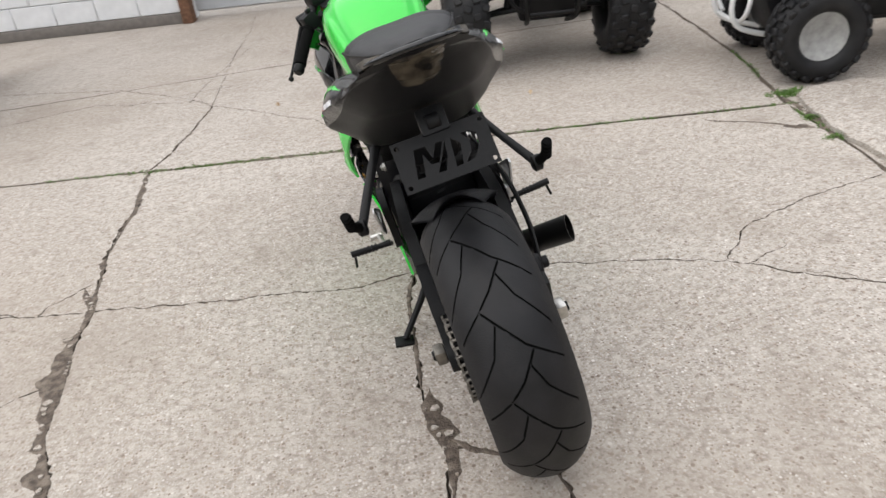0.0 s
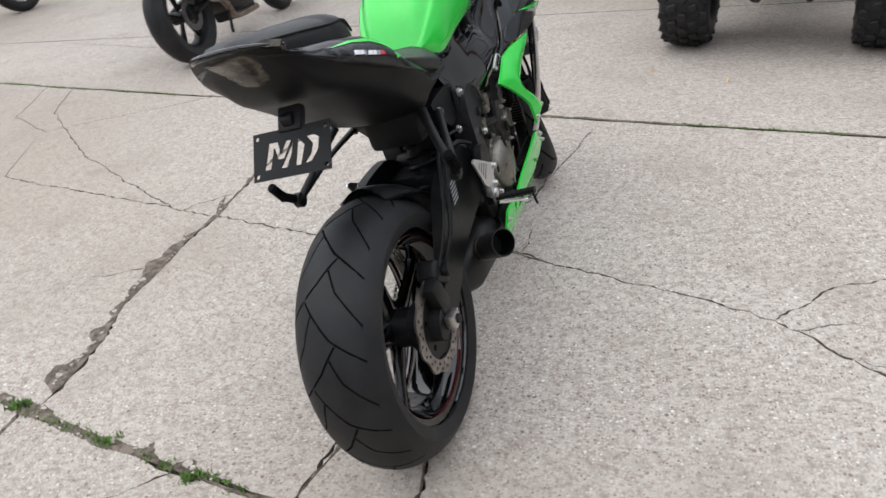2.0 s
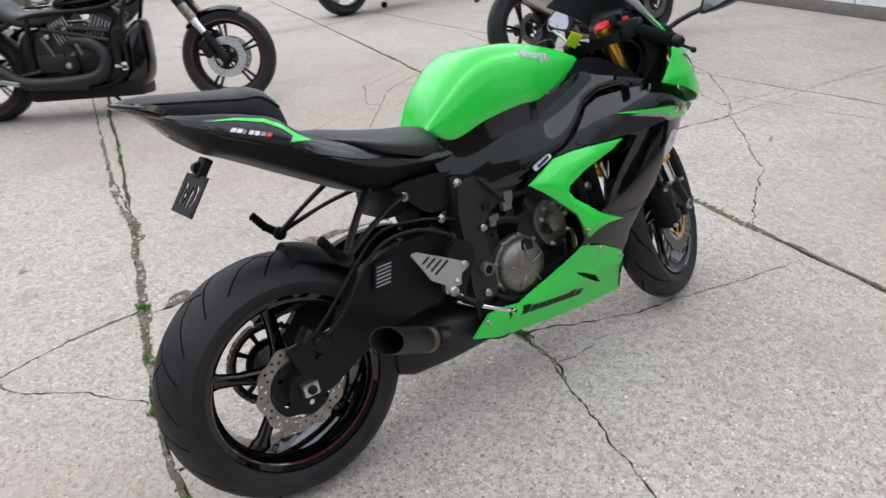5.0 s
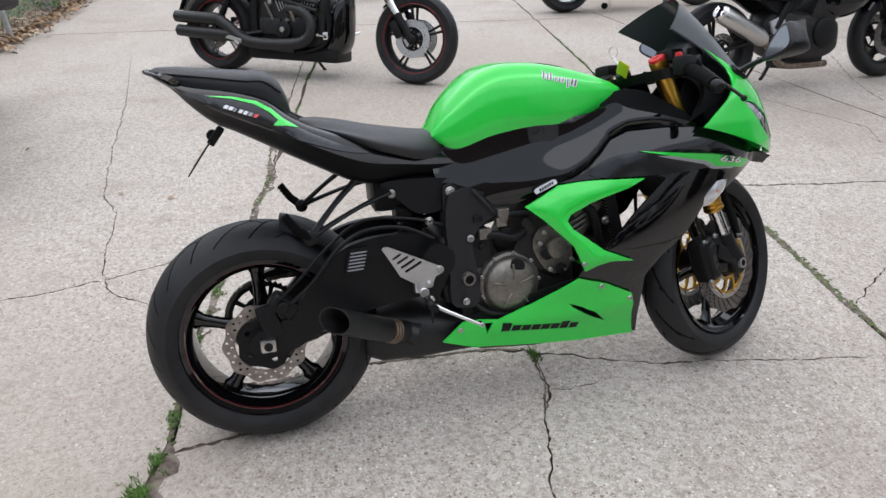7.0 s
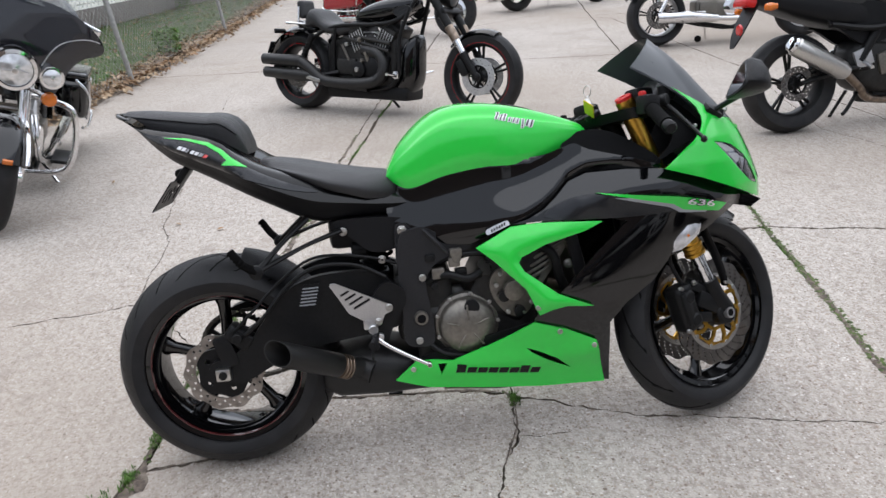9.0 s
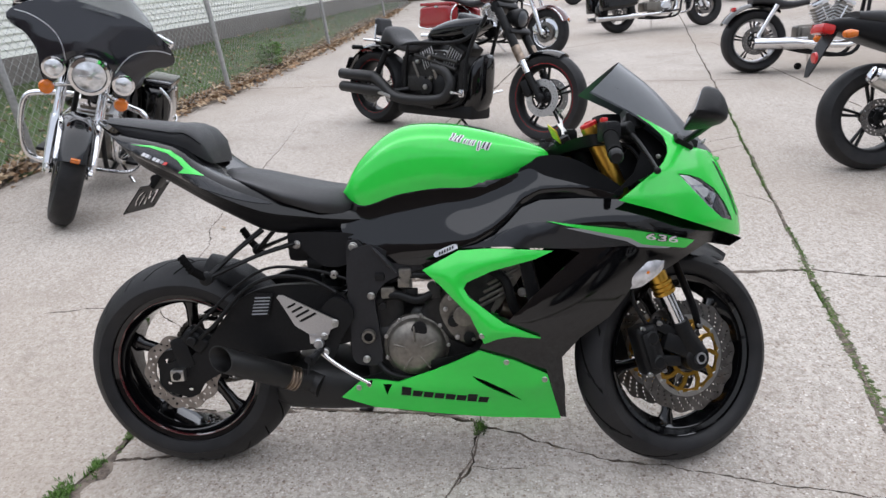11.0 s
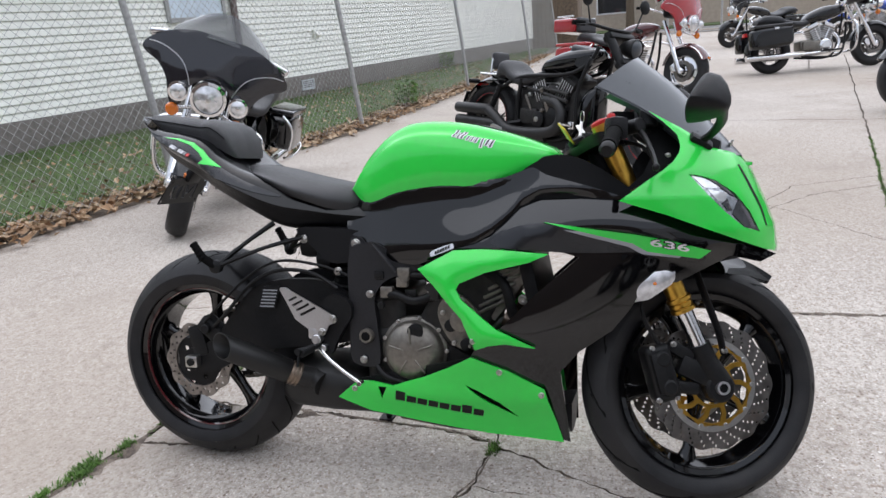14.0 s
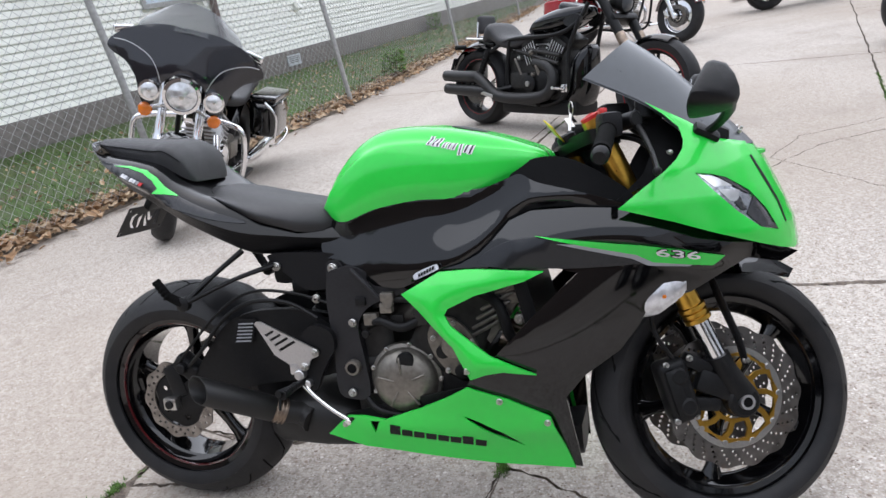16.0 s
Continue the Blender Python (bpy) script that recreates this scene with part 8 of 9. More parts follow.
        if trim:
            put(bag, "bag_rail", CHROME, T([(s * .36, .26, .36), (s * .385, .10, .34), (s * .385, -.30, .36), (s * .33, -.44, .40)], .011, 10, 5), T([(s * .385, .24, .42), (s * .39, .26, .60), (s * .30, .27, .70)], .011, 10, 5))
        ex = sub("exhaust", b)
        put(ex, "muffler", CHROME, T([(s * .21, -.46, .245), (s * .21, .10, .245), (s * .20, .35, .25)], [.048, .048, .036], 24), T([(s * .20, .33, .25), (s * .19, .70, .26), (s * .17, .95, .28), (s * .15, 1.02, .42), (s * .12, .95, .55)], .024, 14, 6))
        put(b, "floorboard", FRAMEBLACK, Bx((.11, .30, .025), (s * .28, .85, .28), bevel=.01), T([(s * .12, .85, .26), (s * .25, .85, .27)], .014, 8))
        put(b, "frame_tube", FRAMEBLACK, T([(s * .12, .45, .22), (s * .13, 1.0, .20), (s * .10, 1.14, .45), (s * .05, 1.18, .85)], .017, 10, 6))
        if guard:
            put(b, "engine_guard", CHROME, T([(s * .06, 1.16, .72), (s * .25, 1.17, .70), (s * .36, 1.18, .64), (s * .37, 1.18, .40), (s * .30, 1.17, .27), (s * .08, 1.14, .24)], .019, 14, 8))
    if pack:
        put(b, "tour_pack", REDPAINT, Bx((.54, .42, .20), (0, -.36, .99), bevel=.05, seg=4), smooth=50)
        put(b, "tour_pack_rail", CHROME, T([(-.24, -.18, 1.12), (-.24, -.5, 1.12), (.24, -.5, 1.12), (.24, -.18, 1.12)], .010, 8))
        put(b, "passenger_backrest", VINYL, Bx((.40, .08, .22), (0, -.14, 1.0), (8, 0, 0), .04, 3))
    put(b, "tail_lamp", REDLENS, Bx((.10, .05, .06), (0, -.39, .62), bevel=.015))
    put(b, "side_stand", CHROME, T([(-.14, .70, .20), (-.30, .78, .03)], .013, 8), Bx((.05, .10, .012), (-.31, .79, .02), bevel=.004))
    return b


tourer((-3.854, -2.05), (-2.322, -1.69), 17, "black touring motorcycle with batwing fairing and chrome lamps", BLACK, BLACK, BLACK, steer=16)
tourer((-9.55, 0.66), (-8.50, 1.96), 8, "maroon and red touring motorcycle with a red luggage box", MAROON, MAROON, REDPAINT, pack=True, solid=True, batwing=REDPAINT)
tourer((-10.95, 3.45), (-11.35, 5.02), 8, "black bagger motorcycle with chrome exhaust", BLACK, BLACK, BLACK, guard=True, trim=False)


# -- bare cruiser with a bright rear wheel
def chrome_cruiser(rear, front):
    m, wb = between(rear, front, 8)
    b = thing("cruiser_motorcycle", m, "black cruiser motorcycle with a wide bright-rimmed rear wheel and chrome muffler", "motorcycle", "parked motorcycles")
    R1 = .33
    road_wheel(b, "rear_wheel", (0, 0, R1), R1, .12, .235, ALUMINIUM, FRAMEBLACK, 5, .145)
    road_wheel(b, "front_wheel", (0, wb, .33), .33, .065, .24, ALUMINIUM, FRAMEBLACK, 5, .145)
    put(b, "rear_fender", BLACK, fender((0, 0, R1), R1 + .06, .13, 50, 150, .04), smooth=60)
    put(b, "saddle", VINYL, body_loft([(-.05, .74, .12, .04), (.1, .74, .16, .05), (.3, .68, .16, .04), (.52, .70, .10, .03)], 6, .6), smooth=60)
    put(b, "fuel_tank", BLACK, body_loft([(.48, .76, .08, .04), (.7, .82, .15, .10), (.95, .86, .14, .09), (1.1, .88, .06, .04)]), smooth=60)
    twin_engine(b, .76, .36, ALUMINIUM, ENGINE, CHROME, 24)
    for s in (1, -1):
        put(b, "rear_shock", CHROME, T([(s * .17, .0, .36), (s * .16, .18, .68)], .025, 14))
        put(b, "swing_arm", ALUMINIUM, T([(s * .16, 0, R1), (s * .15, .50, .33)], .03, 12, flat=.6))
        put(b, "fork_leg", CHROME, T([(s * .10, wb, .33), (s * .10, wb - .38, 1.0)], .028, 16))
    put(b, "muffler", CHROME, T([(.22, -.05, .30), (.22, .30, .29), (.20, .62, .26)], [.062, .062, .04], 28), T([(.20, .60, .26), (.18, .95, .26), (.14, 1.0, .45)], .026, 14, 5))
    put(b, "lower_frame", FRAMEBLACK, T([(.12, .2, .3), (.13, .6, .19), (.12, 1.0, .2), (.06, 1.12, .8)], .02, 10, 6), T([(-.12, .2, .3), (-.13, .6, .19), (-.12, 1.0, .2), (-.06, 1.12, .8)], .02, 10, 6))
    put(b, "front_fender", BLACK, fender((0, wb, .33), .36, .08, 20, 150, .03), smooth=60)
    bars_and_lamp(b, (0, wb - .40, 1.0), .38, .06, .15, CHROME)
    put(b, "tail_lamp", REDLENS, Bx((.12, .04, .05), (0, -.22, .66), bevel=.015))
    put(b, "dolly_wheel", RUBBERDARK, Lt([(.02, -.015), (.035, -.012), (.035, .012), (.02, .015)], (.17, .42, .05)))
    put(b, "side_stand", CHROME, T([(-.14, .6, .20), (-.25, .66, .015)], .012, 8))


chrome_cruiser((-6.22, 3.93), (-6.02, 5.58))


# -- black standard bike with a silver muffler
def standard_bike(rear, front):
    m, wb = between(rear, front, 10)
    b = thing("standard_motorcycle", m, "black standard motorcycle with a silver muffler and red tail lamp", "motorcycle", "parked motorcycles")
    R1 = .315
    road_wheel(b, "rear_wheel", (0, 0, R1), R1, .082, .222, FRAMEBLACK, FRAMEBLACK, 5, .11)
    road_wheel(b, "front_wheel", (0, wb, .30), .30, .06, .22, FRAMEBLACK, FRAMEBLACK, 5, .15, discs=(1, -1))
    ex = sub("exhaust", b, "brushed silver muffler")
    put(ex, "muffler", STEEL, lambda bm: tube(bm, [(.20, -.10, .56), (.197, -.085, .550), (.172, .24, .380), (.165, .28, .360)], [.046, .058, .058, .045], 28))
    put(ex, "end_cap", CHROME, Lt([(.025, 0), (.045, .004), (.05, .02), (.045, .03)], (.203, -.122, .572), (-.06, 1, -.52), 28))
    put(ex, "link_pipe", COPPER, T([(.165, .27, .365), (.15, .38, .27), (.10, .52, .17), (.08, .9, .15)], .025, 14, 6))
    put(b, "tail", PLASTIC, body_loft([(-.30, .86, .05, .03), (-.2, .85, .10, .05), (.0, .80, .13, .08), (.25, .74, .15, .10), (.45, .70, .13, .09)], 6, .6), smooth=60)
    put(b, "saddle", VINYL, body_loft([(-.15, .90, .10, .03), (.05, .87, .14, .05), (.25, .82, .15, .05), (.5, .78, .12, .05)], 6, .6), smooth=60)
    put(b, "fuel_tank", BLACK, body_loft([(.45, .78, .08, .05), (.6, .84, .15, .12), (.85, .90, .16, .13), (1.05, .92, .12, .08), (1.15, .93, .05, .04)]), smooth=60)
    put(b, "side_fairing", BLACK, body_loft([(.75, .60, .12, .08), (.9, .62, .20, .17), (1.1, .68, .22, .20), (1.3, .80, .16, .14), (1.4, .88, .06, .06)], 6, .6), smooth=60)
    e = sub("engine", b, "dark cast engine with round covers")
    put(e, "crankcase", ENGINEDARK, body_loft([(.36, .40, .06, .08), (.44, .40, .13, .16), (.62, .36, .155, .17), (.84, .34, .155, .15), (.96, .34, .12, .11), (1.0, .34, .05, .05)], 5, .5), smooth=50)
    put(e, "cylinder", ENGINEDARK, Bx((.30, .22, .28), (0, .84, .55), (-25, 0, 0), .03))
    put(e, "sump", FRAMEBLACK, Bx((.20, .34, .10), (0, .70, .19), bevel=.03))
    for s in (1, -1):
        put(e, "clutch_cover", FRAMEBLACK, Lt([(.105, 0), (.100, .03), (.08, .042), (.03, .046)], (s * .145, .80, .37), (s, 0, 0), 28))
        put(e, "gear_cover", ENGINE, Bx((.03, .13, .14), (s * .152, .58, .40), (12, 0, 0), .02))
        put(b, "side_panel", PLASTIC, lambda bm: plate(bm, [smooth_loop([(.16, .70), (.30, .60), (.44, .52), (.60, .56), (.64, .70), (.50, .78), (.28, .78)], 3)], s * .140, s * .10, 0, .01))
    for s in (1, -1):
        put(b, "frame_rail", FRAMEBLACK, T([(s * .12, .2, .66), (s * .16, .55, .62), (s * .14, 1.0, .78)], .028, 12, 6, flat=.7), T([(s * .13, .40, .42), (s * .14, .50, .60)], .03, 10))
        put(b, "swing_arm", FRAMEBLACK, T([(s * .13, 0, R1), (s * .13, .25, .37), (s * .11, .48, .38)], [.022, .03, .034], 12, 4, flat=.7))
        put(b, "foot_peg", ALUMINIUM, T([(s * .13, .42, .42), (s * .25, .40, .38)], .012, 10), Bx((.02, .12, .12), (s * .14, .42, .44), (20, 0, 0), .01))
        put(b, "fork_leg", FRAMEBLACK, T([(s * .10, wb, .30), (s * .10, wb - .28, .95)], .027, 16))
        put(b, "turn_signal", AMBER, Lt([(.018, -.04), (.026, 0), (.02, .03), (.006, .04)], (s * .17, -.24, .80), (0, -1, 0), 16))
    put(b, "tail_lamp", REDLENS, Bx((.16, .08, .06), (0, -.31, .84), (-15, 0, 0), .02))
    put(b, "red_reflector", REDLENS, Lt([(.035, 0), (.03, .012), (.01, .014)], (.06, -.375, .68), (0, -1, 0), 20))
    put(b, "rear_mudguard", PLASTIC, lambda bm: loft(bm, [[(x, y, z), (x, y + .012, z + .004), (-x, y + .012, z + .004), (-x, y, z)] for x, y, z in ((.08, -.27, .82), (.08, -.33, .72), (.06, -.37, .64), (.02, -.40, .57))]))
    bars_and_lamp(b, (0, wb - .30, 1.0), .36, .06, .12, FRAMEBLACK, .08)
    put(b, "front_fender", BLACK, fender((0, wb, .30), .325, .07, 20, 140, .03), smooth=60)
    put(b, "side_stand", FRAMEBLACK, T([(-.12, .5, .22), (-.25, .46, .012)], .011, 8))
    put(b, "centre_stand", FRAMEBLACK, T([(.12, .42, .25), (.16, .30, .12), (.18, .26, .10)], .012, 8))


standard_bike((-2.52, 3.26), (-2.54, 4.76))


# -- quads
def knobby(parent, name, c, r, half, rim_r, rim_mat, n=20):
    w = sub(name, parent)
    bm = bmesh.new()
    sh = [(rim_r, half * .8), (rim_r + .03, half * .98), (r - .05, half), (r - .022, half * .8), (r - .014, half * .4), (r - .014, 0)]
    lathe(bm, sh + [(a, -b_) for a, b_ in sh[-2::-1]], c, n=48, closed=True)
    part("tyre", bm, RUBBER, w, smooth=60)
    bm = bmesh.new()
    for k in range(n):
        for j, (x, rr) in enumerate(((-.82, .028), (-.42, .012), (0.0, .010), (.42, .012), (.82, .028))):
            a = 2 * math.pi * (k + .5 * (j % 2)) / n
            block(bm, (half * .36, .042, .026), Matrix.Translation((c[0] + x * half, c[1] + (r - rr) * math.cos(a), c[2] + (r - rr) * math.sin(a))) @ Matrix.Rotation(a + math.pi / 2, 4, "X") @ Matrix.Rotation((-1) ** j * .25, 4, "Z"), .006, 1)
    tagged(part("knob_tread", bm, RUBBER, w), kind="stuff")
    bm = bmesh.new()
    lathe(bm, [(.03, half * .05), (.06, half * .08), (rim_r * .58, half * .0), (rim_r * .66, half * .12), (rim_r * .72, half * .40), (rim_r * .86, half * .50), (rim_r - .006, half * .76), (rim_r + .006, half * .82), (rim_r + .006, half * .5), (rim_r - .01, -half * .5), (rim_r + .006, -half * .8), (.03, -half * .3)], c, n=48)
    part("rim", bm, rim_mat, w)
    bm = bmesh.new()
    lathe(bm, [(.04, 0), (.036, .03), (.012, .034)], (c[0] + half * .26, c[1], c[2]), n=20)
    part("hub_cap", bm, FRAMEBLACK, w)
    for k in range(4):
        a = .4 + math.pi / 2 * k
        bm = bmesh.new()
        rod(bm, (c[0] + half * .25, c[1] + .058 * math.cos(a), c[2] + .058 * math.sin(a)), (c[0] + half * .25 + .014, c[1] + .058 * math.cos(a), c[2] + .058 * math.sin(a)), .008, n=8)
        part("wheel_nut", bm, STEEL, w)
    return w


def quad(m, label, track, base, r, half, rim, paint, bumper, rack):
    q = thing("quad_bike", m, label, "quad bike", "parked quads")
    for x in (-track, track):
        for y in (0, -base):
            knobby(q, "wheel", (x, y, r), r, half, r * .50, rim)
    put(q, "chassis", FRAMEBLACK, Bx((.36, base + .2, .16), (0, -base / 2, r + .08), bevel=.04))
    put(q, "skid_plate", PLASTIC, Bx((.34, .30, .22), (0, .02, r + .10), (-20, 0, 0), .04))
    put(q, "front_plate", ALUMINIUM, Bx((.20, .02, .10), (0, .16, r + .16), (-20, 0, 0), .012))
    for s in (1, -1):
        for y in (-.07, .07):
            put(q, "suspension_arm", FRAMEBLACK, T([(s * .14, y, r + .02), (s * (track - .06), 0, r - .02)], .014, 8))
            put(q, "upper_arm", FRAMEBLACK, T([(s * .15, y, r + .14), (s * (track - .07), 0, r + .06)], .012, 8))
        put(q, "shock", FRAMEBLACK, T([(s * .22, .02, r + .02), (s * .16, -.05, r + .40)], .024, 12))
        put(q, "cv_boot", RUBBERDARK, Lt([(.025, 0), (.045, .02), (.035, .04), (.05, .06), (.03, .08)], (s * (track - .13), 0, r), (s, 0, 0), 16))
        put(q, "headlight", LENS, Lt([(.06, 0), (.04, .02), (.01, .026)], (s * .17, .14, r + .45), (0, 1, 0)))
        put(q, "front_fender", paint, lambda bm: loft(bm, [[(s * x, y, z), (s * x, y, z + .012), (s * x2, y, z2 + .012), (s * x2, y, z2)] for x, y, z, x2, z2 in ((.15, .25, r + .40, track + .10, r + .36), (.15, .05, r + .52, track + .13, r + .48), (.15, -.25, r + .50, track + .13, r + .46), (.15, -.40, r + .40, track + .10, r + .30))]))
        put(q, "rear_fender", paint, lambda bm: loft(bm, [[(s * x, y, z), (s * x, y, z + .012), (s * x2, y, z2 + .012), (s * x2, y, z2)] for x, y, z, x2, z2 in ((.15, -base + .35, r + .40, track + .08, r + .30), (.15, -base + .1, r + .52, track + .12, r + .48), (.15, -base - .30, r + .52, track + .10, r + .46))]))
    put(q, "hood", paint, Bx((.34, .50, .16), (0, -.08, r + .50), (-6, 0, 0), .06, 3))
    put(q, "saddle", VINYL, body_loft([(-base - .25, r + .56, .12, .05), (-base + .1, r + .55, .15, .07), (-base + .45, r + .50, .13, .07), (-.35, r + .55, .08, .04)], 6, .6), smooth=60)
    put(q, "handlebar", FRAMEBLACK, T([(-.36, -.40, r + .75), (-.2, -.34, r + .74), (-.06, -.28, r + .66), (.06, -.28, r + .66), (.2, -.34, r + .74), (.36, -.40, r + .75)], .012, 10, 4))
    put(q, "engine", ENGINEDARK, Bx((.28, .42, .30), (0, -base / 2, r + .12), bevel=.05))
    bf = sub("bumper", q)
    for s in (1, -1):
        put(bf, "bumper_tube", bumper, T([(s * .12, .10, r - .06), (s * .14, .32, r + .02), (s * .15, .34, r + .20), (s * .13, .20, r + .34)], .014, 10, 6))
        put(bf, "side_loop", bumper, T([(s * .14, .30, r + .04), (s * .22, .30, r + .10), (s * .22, .28, r + .22), (s * .15, .26, r + .28)], .012, 10, 5))
    put(bf, "cross_bar", bumper, T([(-.15, .34, r + .16), (.15, .34, r + .16)], .013, 10), T([(-.14, .32, r + .03), (.14, .32, r + .03)], .012, 10))
    if rack:
        rk = sub("rack", q)
        for k in range(5):
            put(rk, "rack_bar", FRAMEBLACK, T([(-.30 + .15 * k, .22, r + .64), (-.30 + .15 * k, -.22, r + .66)], .010, 8))
        for y in (.22, -.22):
            put(rk, "rack_rail", FRAMEBLACK, T([(-.33, y, r + .65), (.33, y, r + .65)], .012, 8))
    return q


quad(pose(1.215, 2.98, 0, 0, 0, 167.5), "black utility quad with knobby tyres", .47, 1.25, .315, .125, FRAMEBLACK, PLASTIC, FRAMEBLACK, True)
quad(pose(2.29, 2.17, 0.0, 0, 0, 74.7), "small quad with a white tube bumper and silver rims", .36, 1.0, .235, .10, GALV, PLASTIC, WHITEPAINT, False)

# invented wall, out of view: keeps reflections in the side panels dark
bm = bmesh.new()
block(bm, (.3, 34, 4.2), pose(9.2, 0, 2.1), .02)
tagged(part("unseen_wall_east", bm, material("unseen_wall_brown", (0.115, 0.088, 0.074), 0.9, vary=0.3, grain=14, bump=0.004, bump_scale=60), None), "unseen brown wall added to darken the bike's side reflections", "wall", kind="structure")

# ---- the street beyond ----
bm = bmesh.new()
block(bm, (7.0, 120, .024), pose(-34, 0, 0), 0)
tagged(part("road", bm, ASPHALT, None, smooth=0), "grey asphalt street", "road", kind="structure")
bm = bmesh.new()
block(bm, (.16, 120, .13), pose(-30.4, 0, .065), .02)
tagged(part("kerb", bm, CONCRETE, None), "pale concrete kerb", "kerb", kind="structure")
bm = bmesh.new()
block(bm, (4.0, 90, .06), pose(-40, 0, .03), .01)
tagged(part("verge", bm, TURF, None), "grass verge beside the street", "verge", kind="structure")


def far_building(m, size, label, wall, n, name="shop_building"):
    b = thing(name, m, label, "building")
    w, d, h = size
    put(b, "wall", wall, Bx((d, w, h), (-d / 2, 0, h / 2), bevel=.02))
    put(b, "roof", FOUNDATION, Bx((d + .5, w + .5, .3), (-d / 2, 0, h + .13), bevel=.03))
    for k in range(n):
        y = -w / 2 + (k + .5) * w / n
        wn_ = sub("window", b)
        put(wn_, "frame", WHITEPAINT, lambda bm: shell(bm, [[(y - 1.0, .9), (y + 1.0, .9), (y + 1.0, 2.4), (y - 1.0, 2.4)], [(y - .92, .98), (y + .92, .98), (y + .92, 2.32), (y - .92, 2.32)]], lambda u, v, dd: (.05 - dd, u, v), .1))
        put(wn_, "pane", GLASS, Bx((.02, 1.9, 1.4), (.012, y, 1.65), bevel=0))
    return b


BRICK = material("brown_brick", (0.22, 0.13, 0.09), 0.85, vary=0.3, grain=8)
TAN = material("tan_stucco", (0.42, 0.36, 0.29), 0.85, vary=0.1, grain=5)
far_building(pose(-44, 8, 0), (26, 9, 4.2), "low tan shop building across the street", TAN, 7)
far_building(pose(-46, -22, 0), (22, 9, 5), "brown brick building across the street", BRICK, 6)


def far_car(m, paint, label):
    c = thing("car", m, label, "car")
    put(c, "body", paint, body_loft([(-2.2, .62, .70, .14), (-2.1, .66, .84, .28), (-.9, .72, .88, .34), (.9, .70, .88, .32), (1.9, .62, .82, .24), (2.2, .55, .66, .12)], 5, .4), smooth=50)
    put(c, "cabin", GLASS, body_loft([(-1.7, 1.0, .60, .08), (-1.1, 1.22, .68, .25), (.1, 1.25, .68, .26), (.8, 1.05, .64, .10)], 5, .45), smooth=50)
    put(c, "roof", paint, Bx((1.2, 1.4, .06), (0, -.5, 1.49), bevel=.03))
    for s in (1, -1):
        for y in (-1.35, 1.35):
            w = sub("wheel", c)
            put(w, "tyre", RUBBER, Lt([(.22, -.1), (.33, -.09), (.33, .09), (.22, .1)], (s * .80, y, .33), n=28))
            put(w, "rim", ALUMINIUM, Lt([(.05, .03), (.2, .02), (.22, .0), (.05, -.02)], (s * .90, y, .33), n=24))
        put(c, "headlight", LENS, Bx((.30, .06, .14), (s * .55, 2.1, .66), bevel=.03))


far_car(pose(-33.5, -3.2, .012), WHITEPAINT, "white car parked on the street")
far_car(pose(-34.0, 14.5, .012), REDPAINT, "dark red car parked on the street")
tourer((-19.2, 5.2), (-18.6, 3.8), 8, "dark touring motorcycle parked far off", BLACK, BLACK, BLACK, trim=False)
tourer((-16.5, 7.4), (-17.4, 6.1), 8, "blue touring motorcycle parked far off", BLUEPAINT, BLUEPAINT, BLACK, trim=False)
tourer((-15.6, 9.4), (-16.2, 8.0), 8, "red touring motorcycle parked far off", REDPAINT, REDPAINT, BLACK, trim=False)
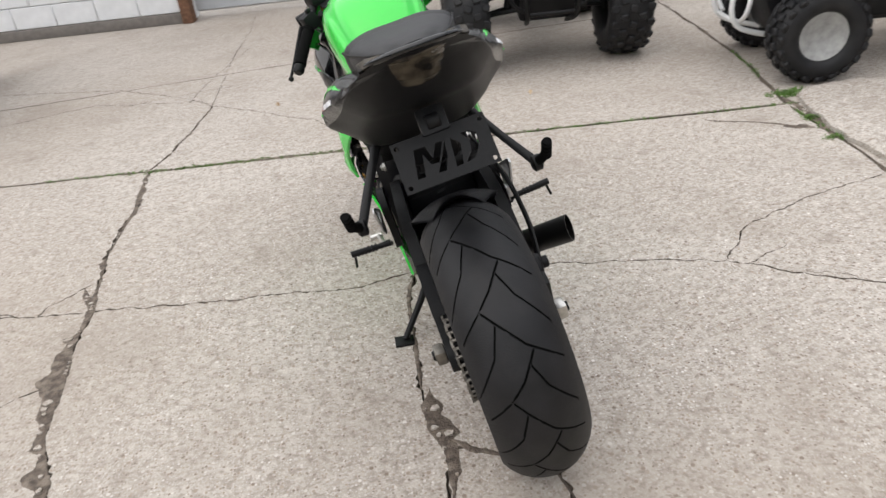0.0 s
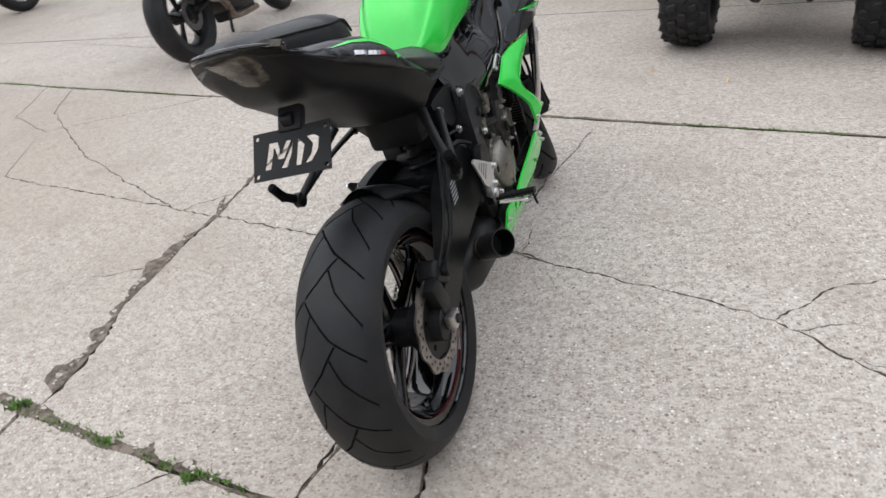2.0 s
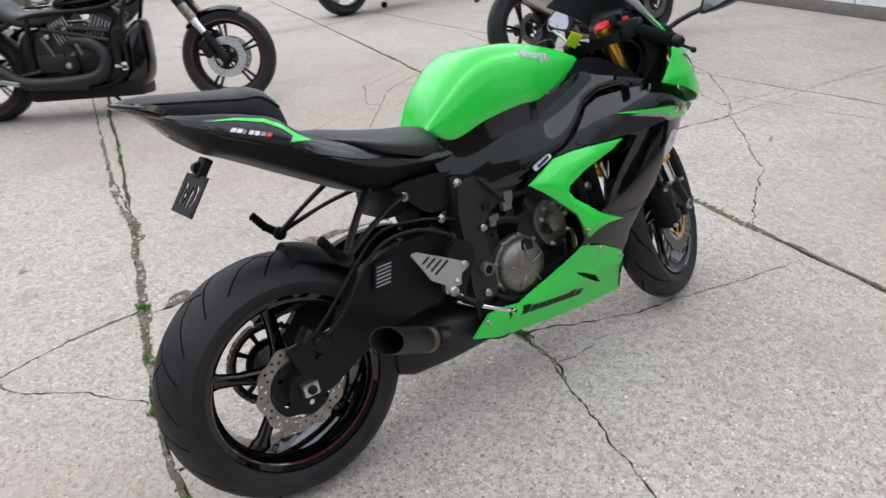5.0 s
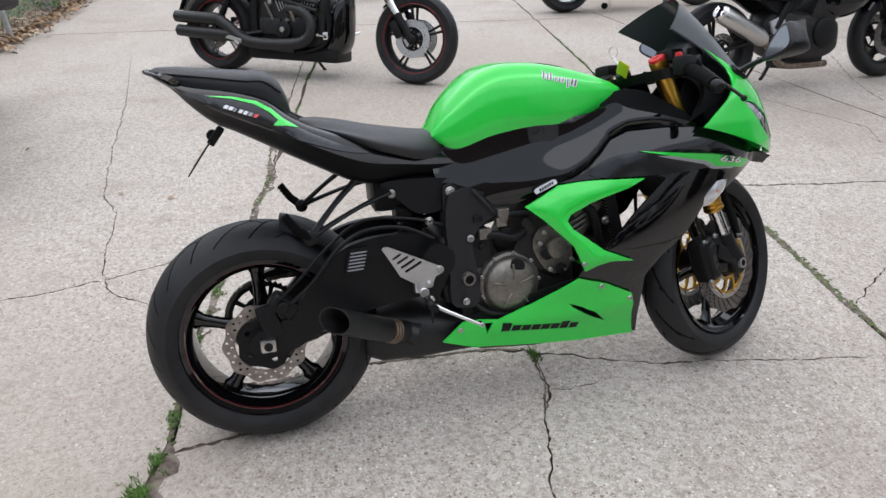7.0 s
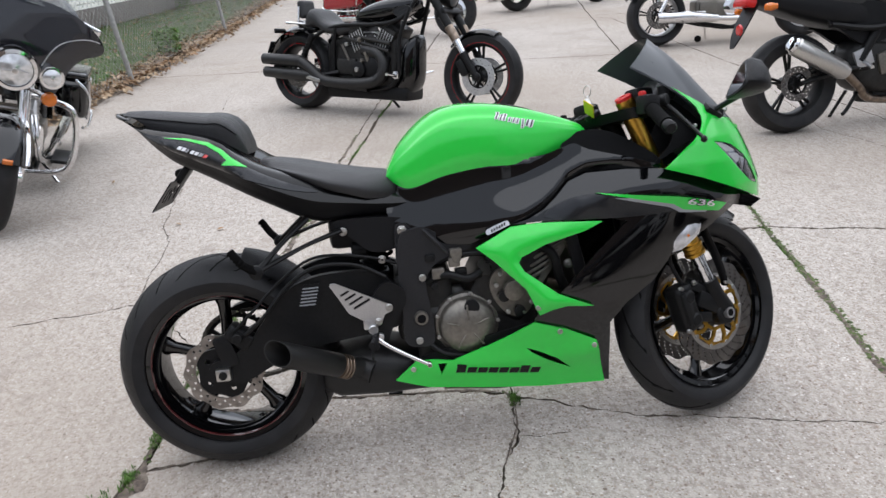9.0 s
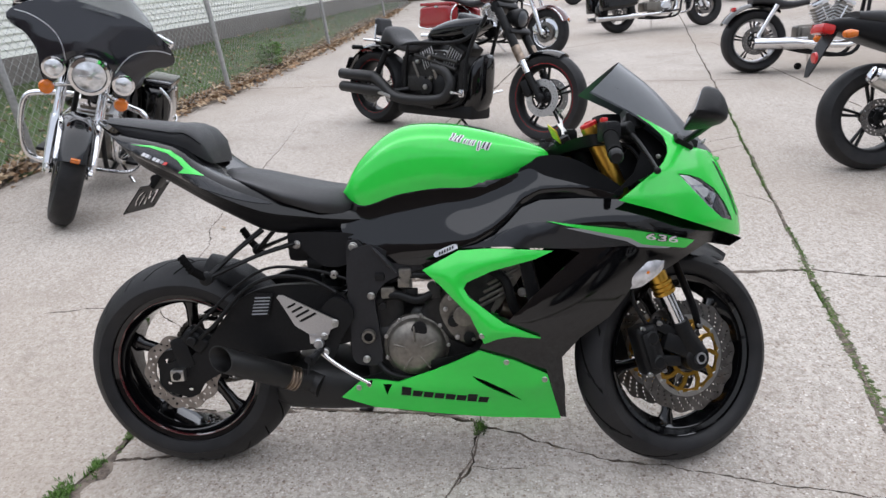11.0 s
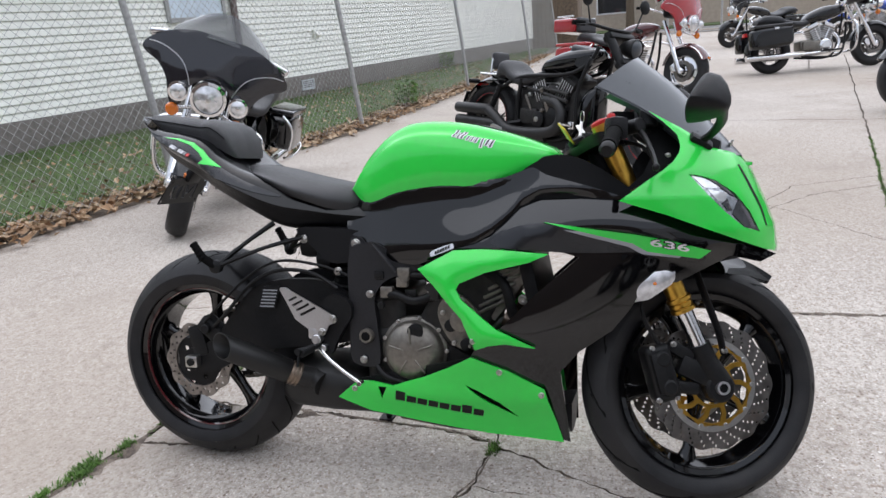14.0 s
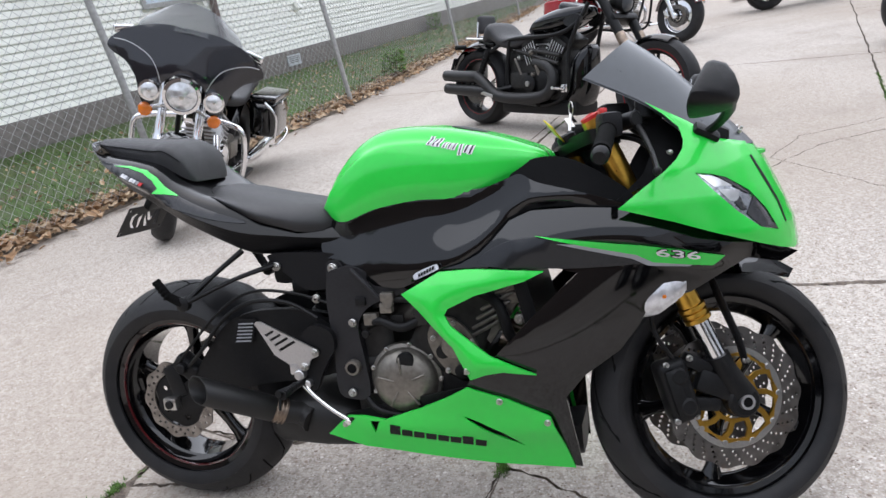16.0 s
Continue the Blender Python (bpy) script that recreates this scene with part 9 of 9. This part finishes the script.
# gate end and sheds by the street
gate = thing("pipe_gate", pose(-24.5, 2.6, 0), "grey steel pipe gate", "gate")
for y in (0, 1.7):
    put(gate, "gate_post", GALV, T([(0, y, 0), (0, y, 1.9)], .035, 10))
for z in (.25, 1.6):
    put(gate, "gate_rail", GALV, T([(0, 0, z), (0, 1.7, z)], .02, 8))
shed = thing("wooden_shed", pose(-27.6, -1.75, 0), "weathered brown wooden shed", "shed")
put(shed, "wall", WOODDARK, Bx((3.0, 2.6, 2.4), (0, 0, 1.2), bevel=.02))
put(shed, "roof", FOUNDATION, Bx((3.4, 3.0, .12), (0, 0, 2.46), (8, 0, 0), .02))
for k in range(17):
    put(shed, "board", WOODDARK, Bx((.03, .145, 2.35), (1.51, -1.22 + .1525 * k, 1.19), bevel=.004))


def tree(m, h, label, seed):
    r = random.Random(seed)
    t = thing("tree", m, label, "tree", "street trees")
    bm = bmesh.new()
    tube(bm, [(0, 0, 0), (.05, 0, h * .25), (0, .1, h * .5), (.1, .1, h * .8)], [h * .03, h * .022, h * .015, h * .004], 10, 4)
    for k in range(9):
        a, z = k * 2.4, h * (.28 + .05 * k)
        tube(bm, [(0, 0, z), (h * .14 * math.cos(a), h * .14 * math.sin(a), z + h * .1), (h * .28 * math.cos(a), h * .28 * math.sin(a), z + h * .2)], [h * .010, h * .006, h * .002], 7, 3)
    part("trunk", bm, WOODDARK, t)
    bm = bmesh.new()
    for _ in range(2600):
        a, u, rr = r.uniform(0, 6.28), r.uniform(-1, 1), h * .34 * r.random() ** .4
        x, y, z = rr * math.cos(a) * math.sqrt(1 - u * u), rr * math.sin(a) * math.sqrt(1 - u * u), h * .66 + rr * u * .95
        if noise.noise(Vector((x * .9, y * .9, z * .9 + seed))) > -.12:
            fallen_leaf(bm, x, y, z, r.uniform(.18, .34))
    part("crown", bm, (LEAF, WEED)[seed % 2], t, smooth=0)


# the last four, at positive x, are unseen: added to darken reflections
for k, (x, y, h) in enumerate(((-41, -8, 8), (-42, 1.5, 9), (-41, 20, 8), (-48, 12, 10), (17, 9, 6), (17, -7, 7), (18, 18, 8), (16, -16, 8))):
    tree(pose(x, y, 0), h, "tree with thinning autumn leaves", k)
# added backdrop, never in view: gives the black paint something dark to mirror
far_building(pose(19.0, 1.0, 0, 0, 0, 180), (34, 8, 5.4), "unseen dark building added as a backdrop for reflections", material("dark_brick", (0.11, 0.07, 0.055), 0.85, vary=0.3, grain=8), 6, "unseen_backdrop_building")
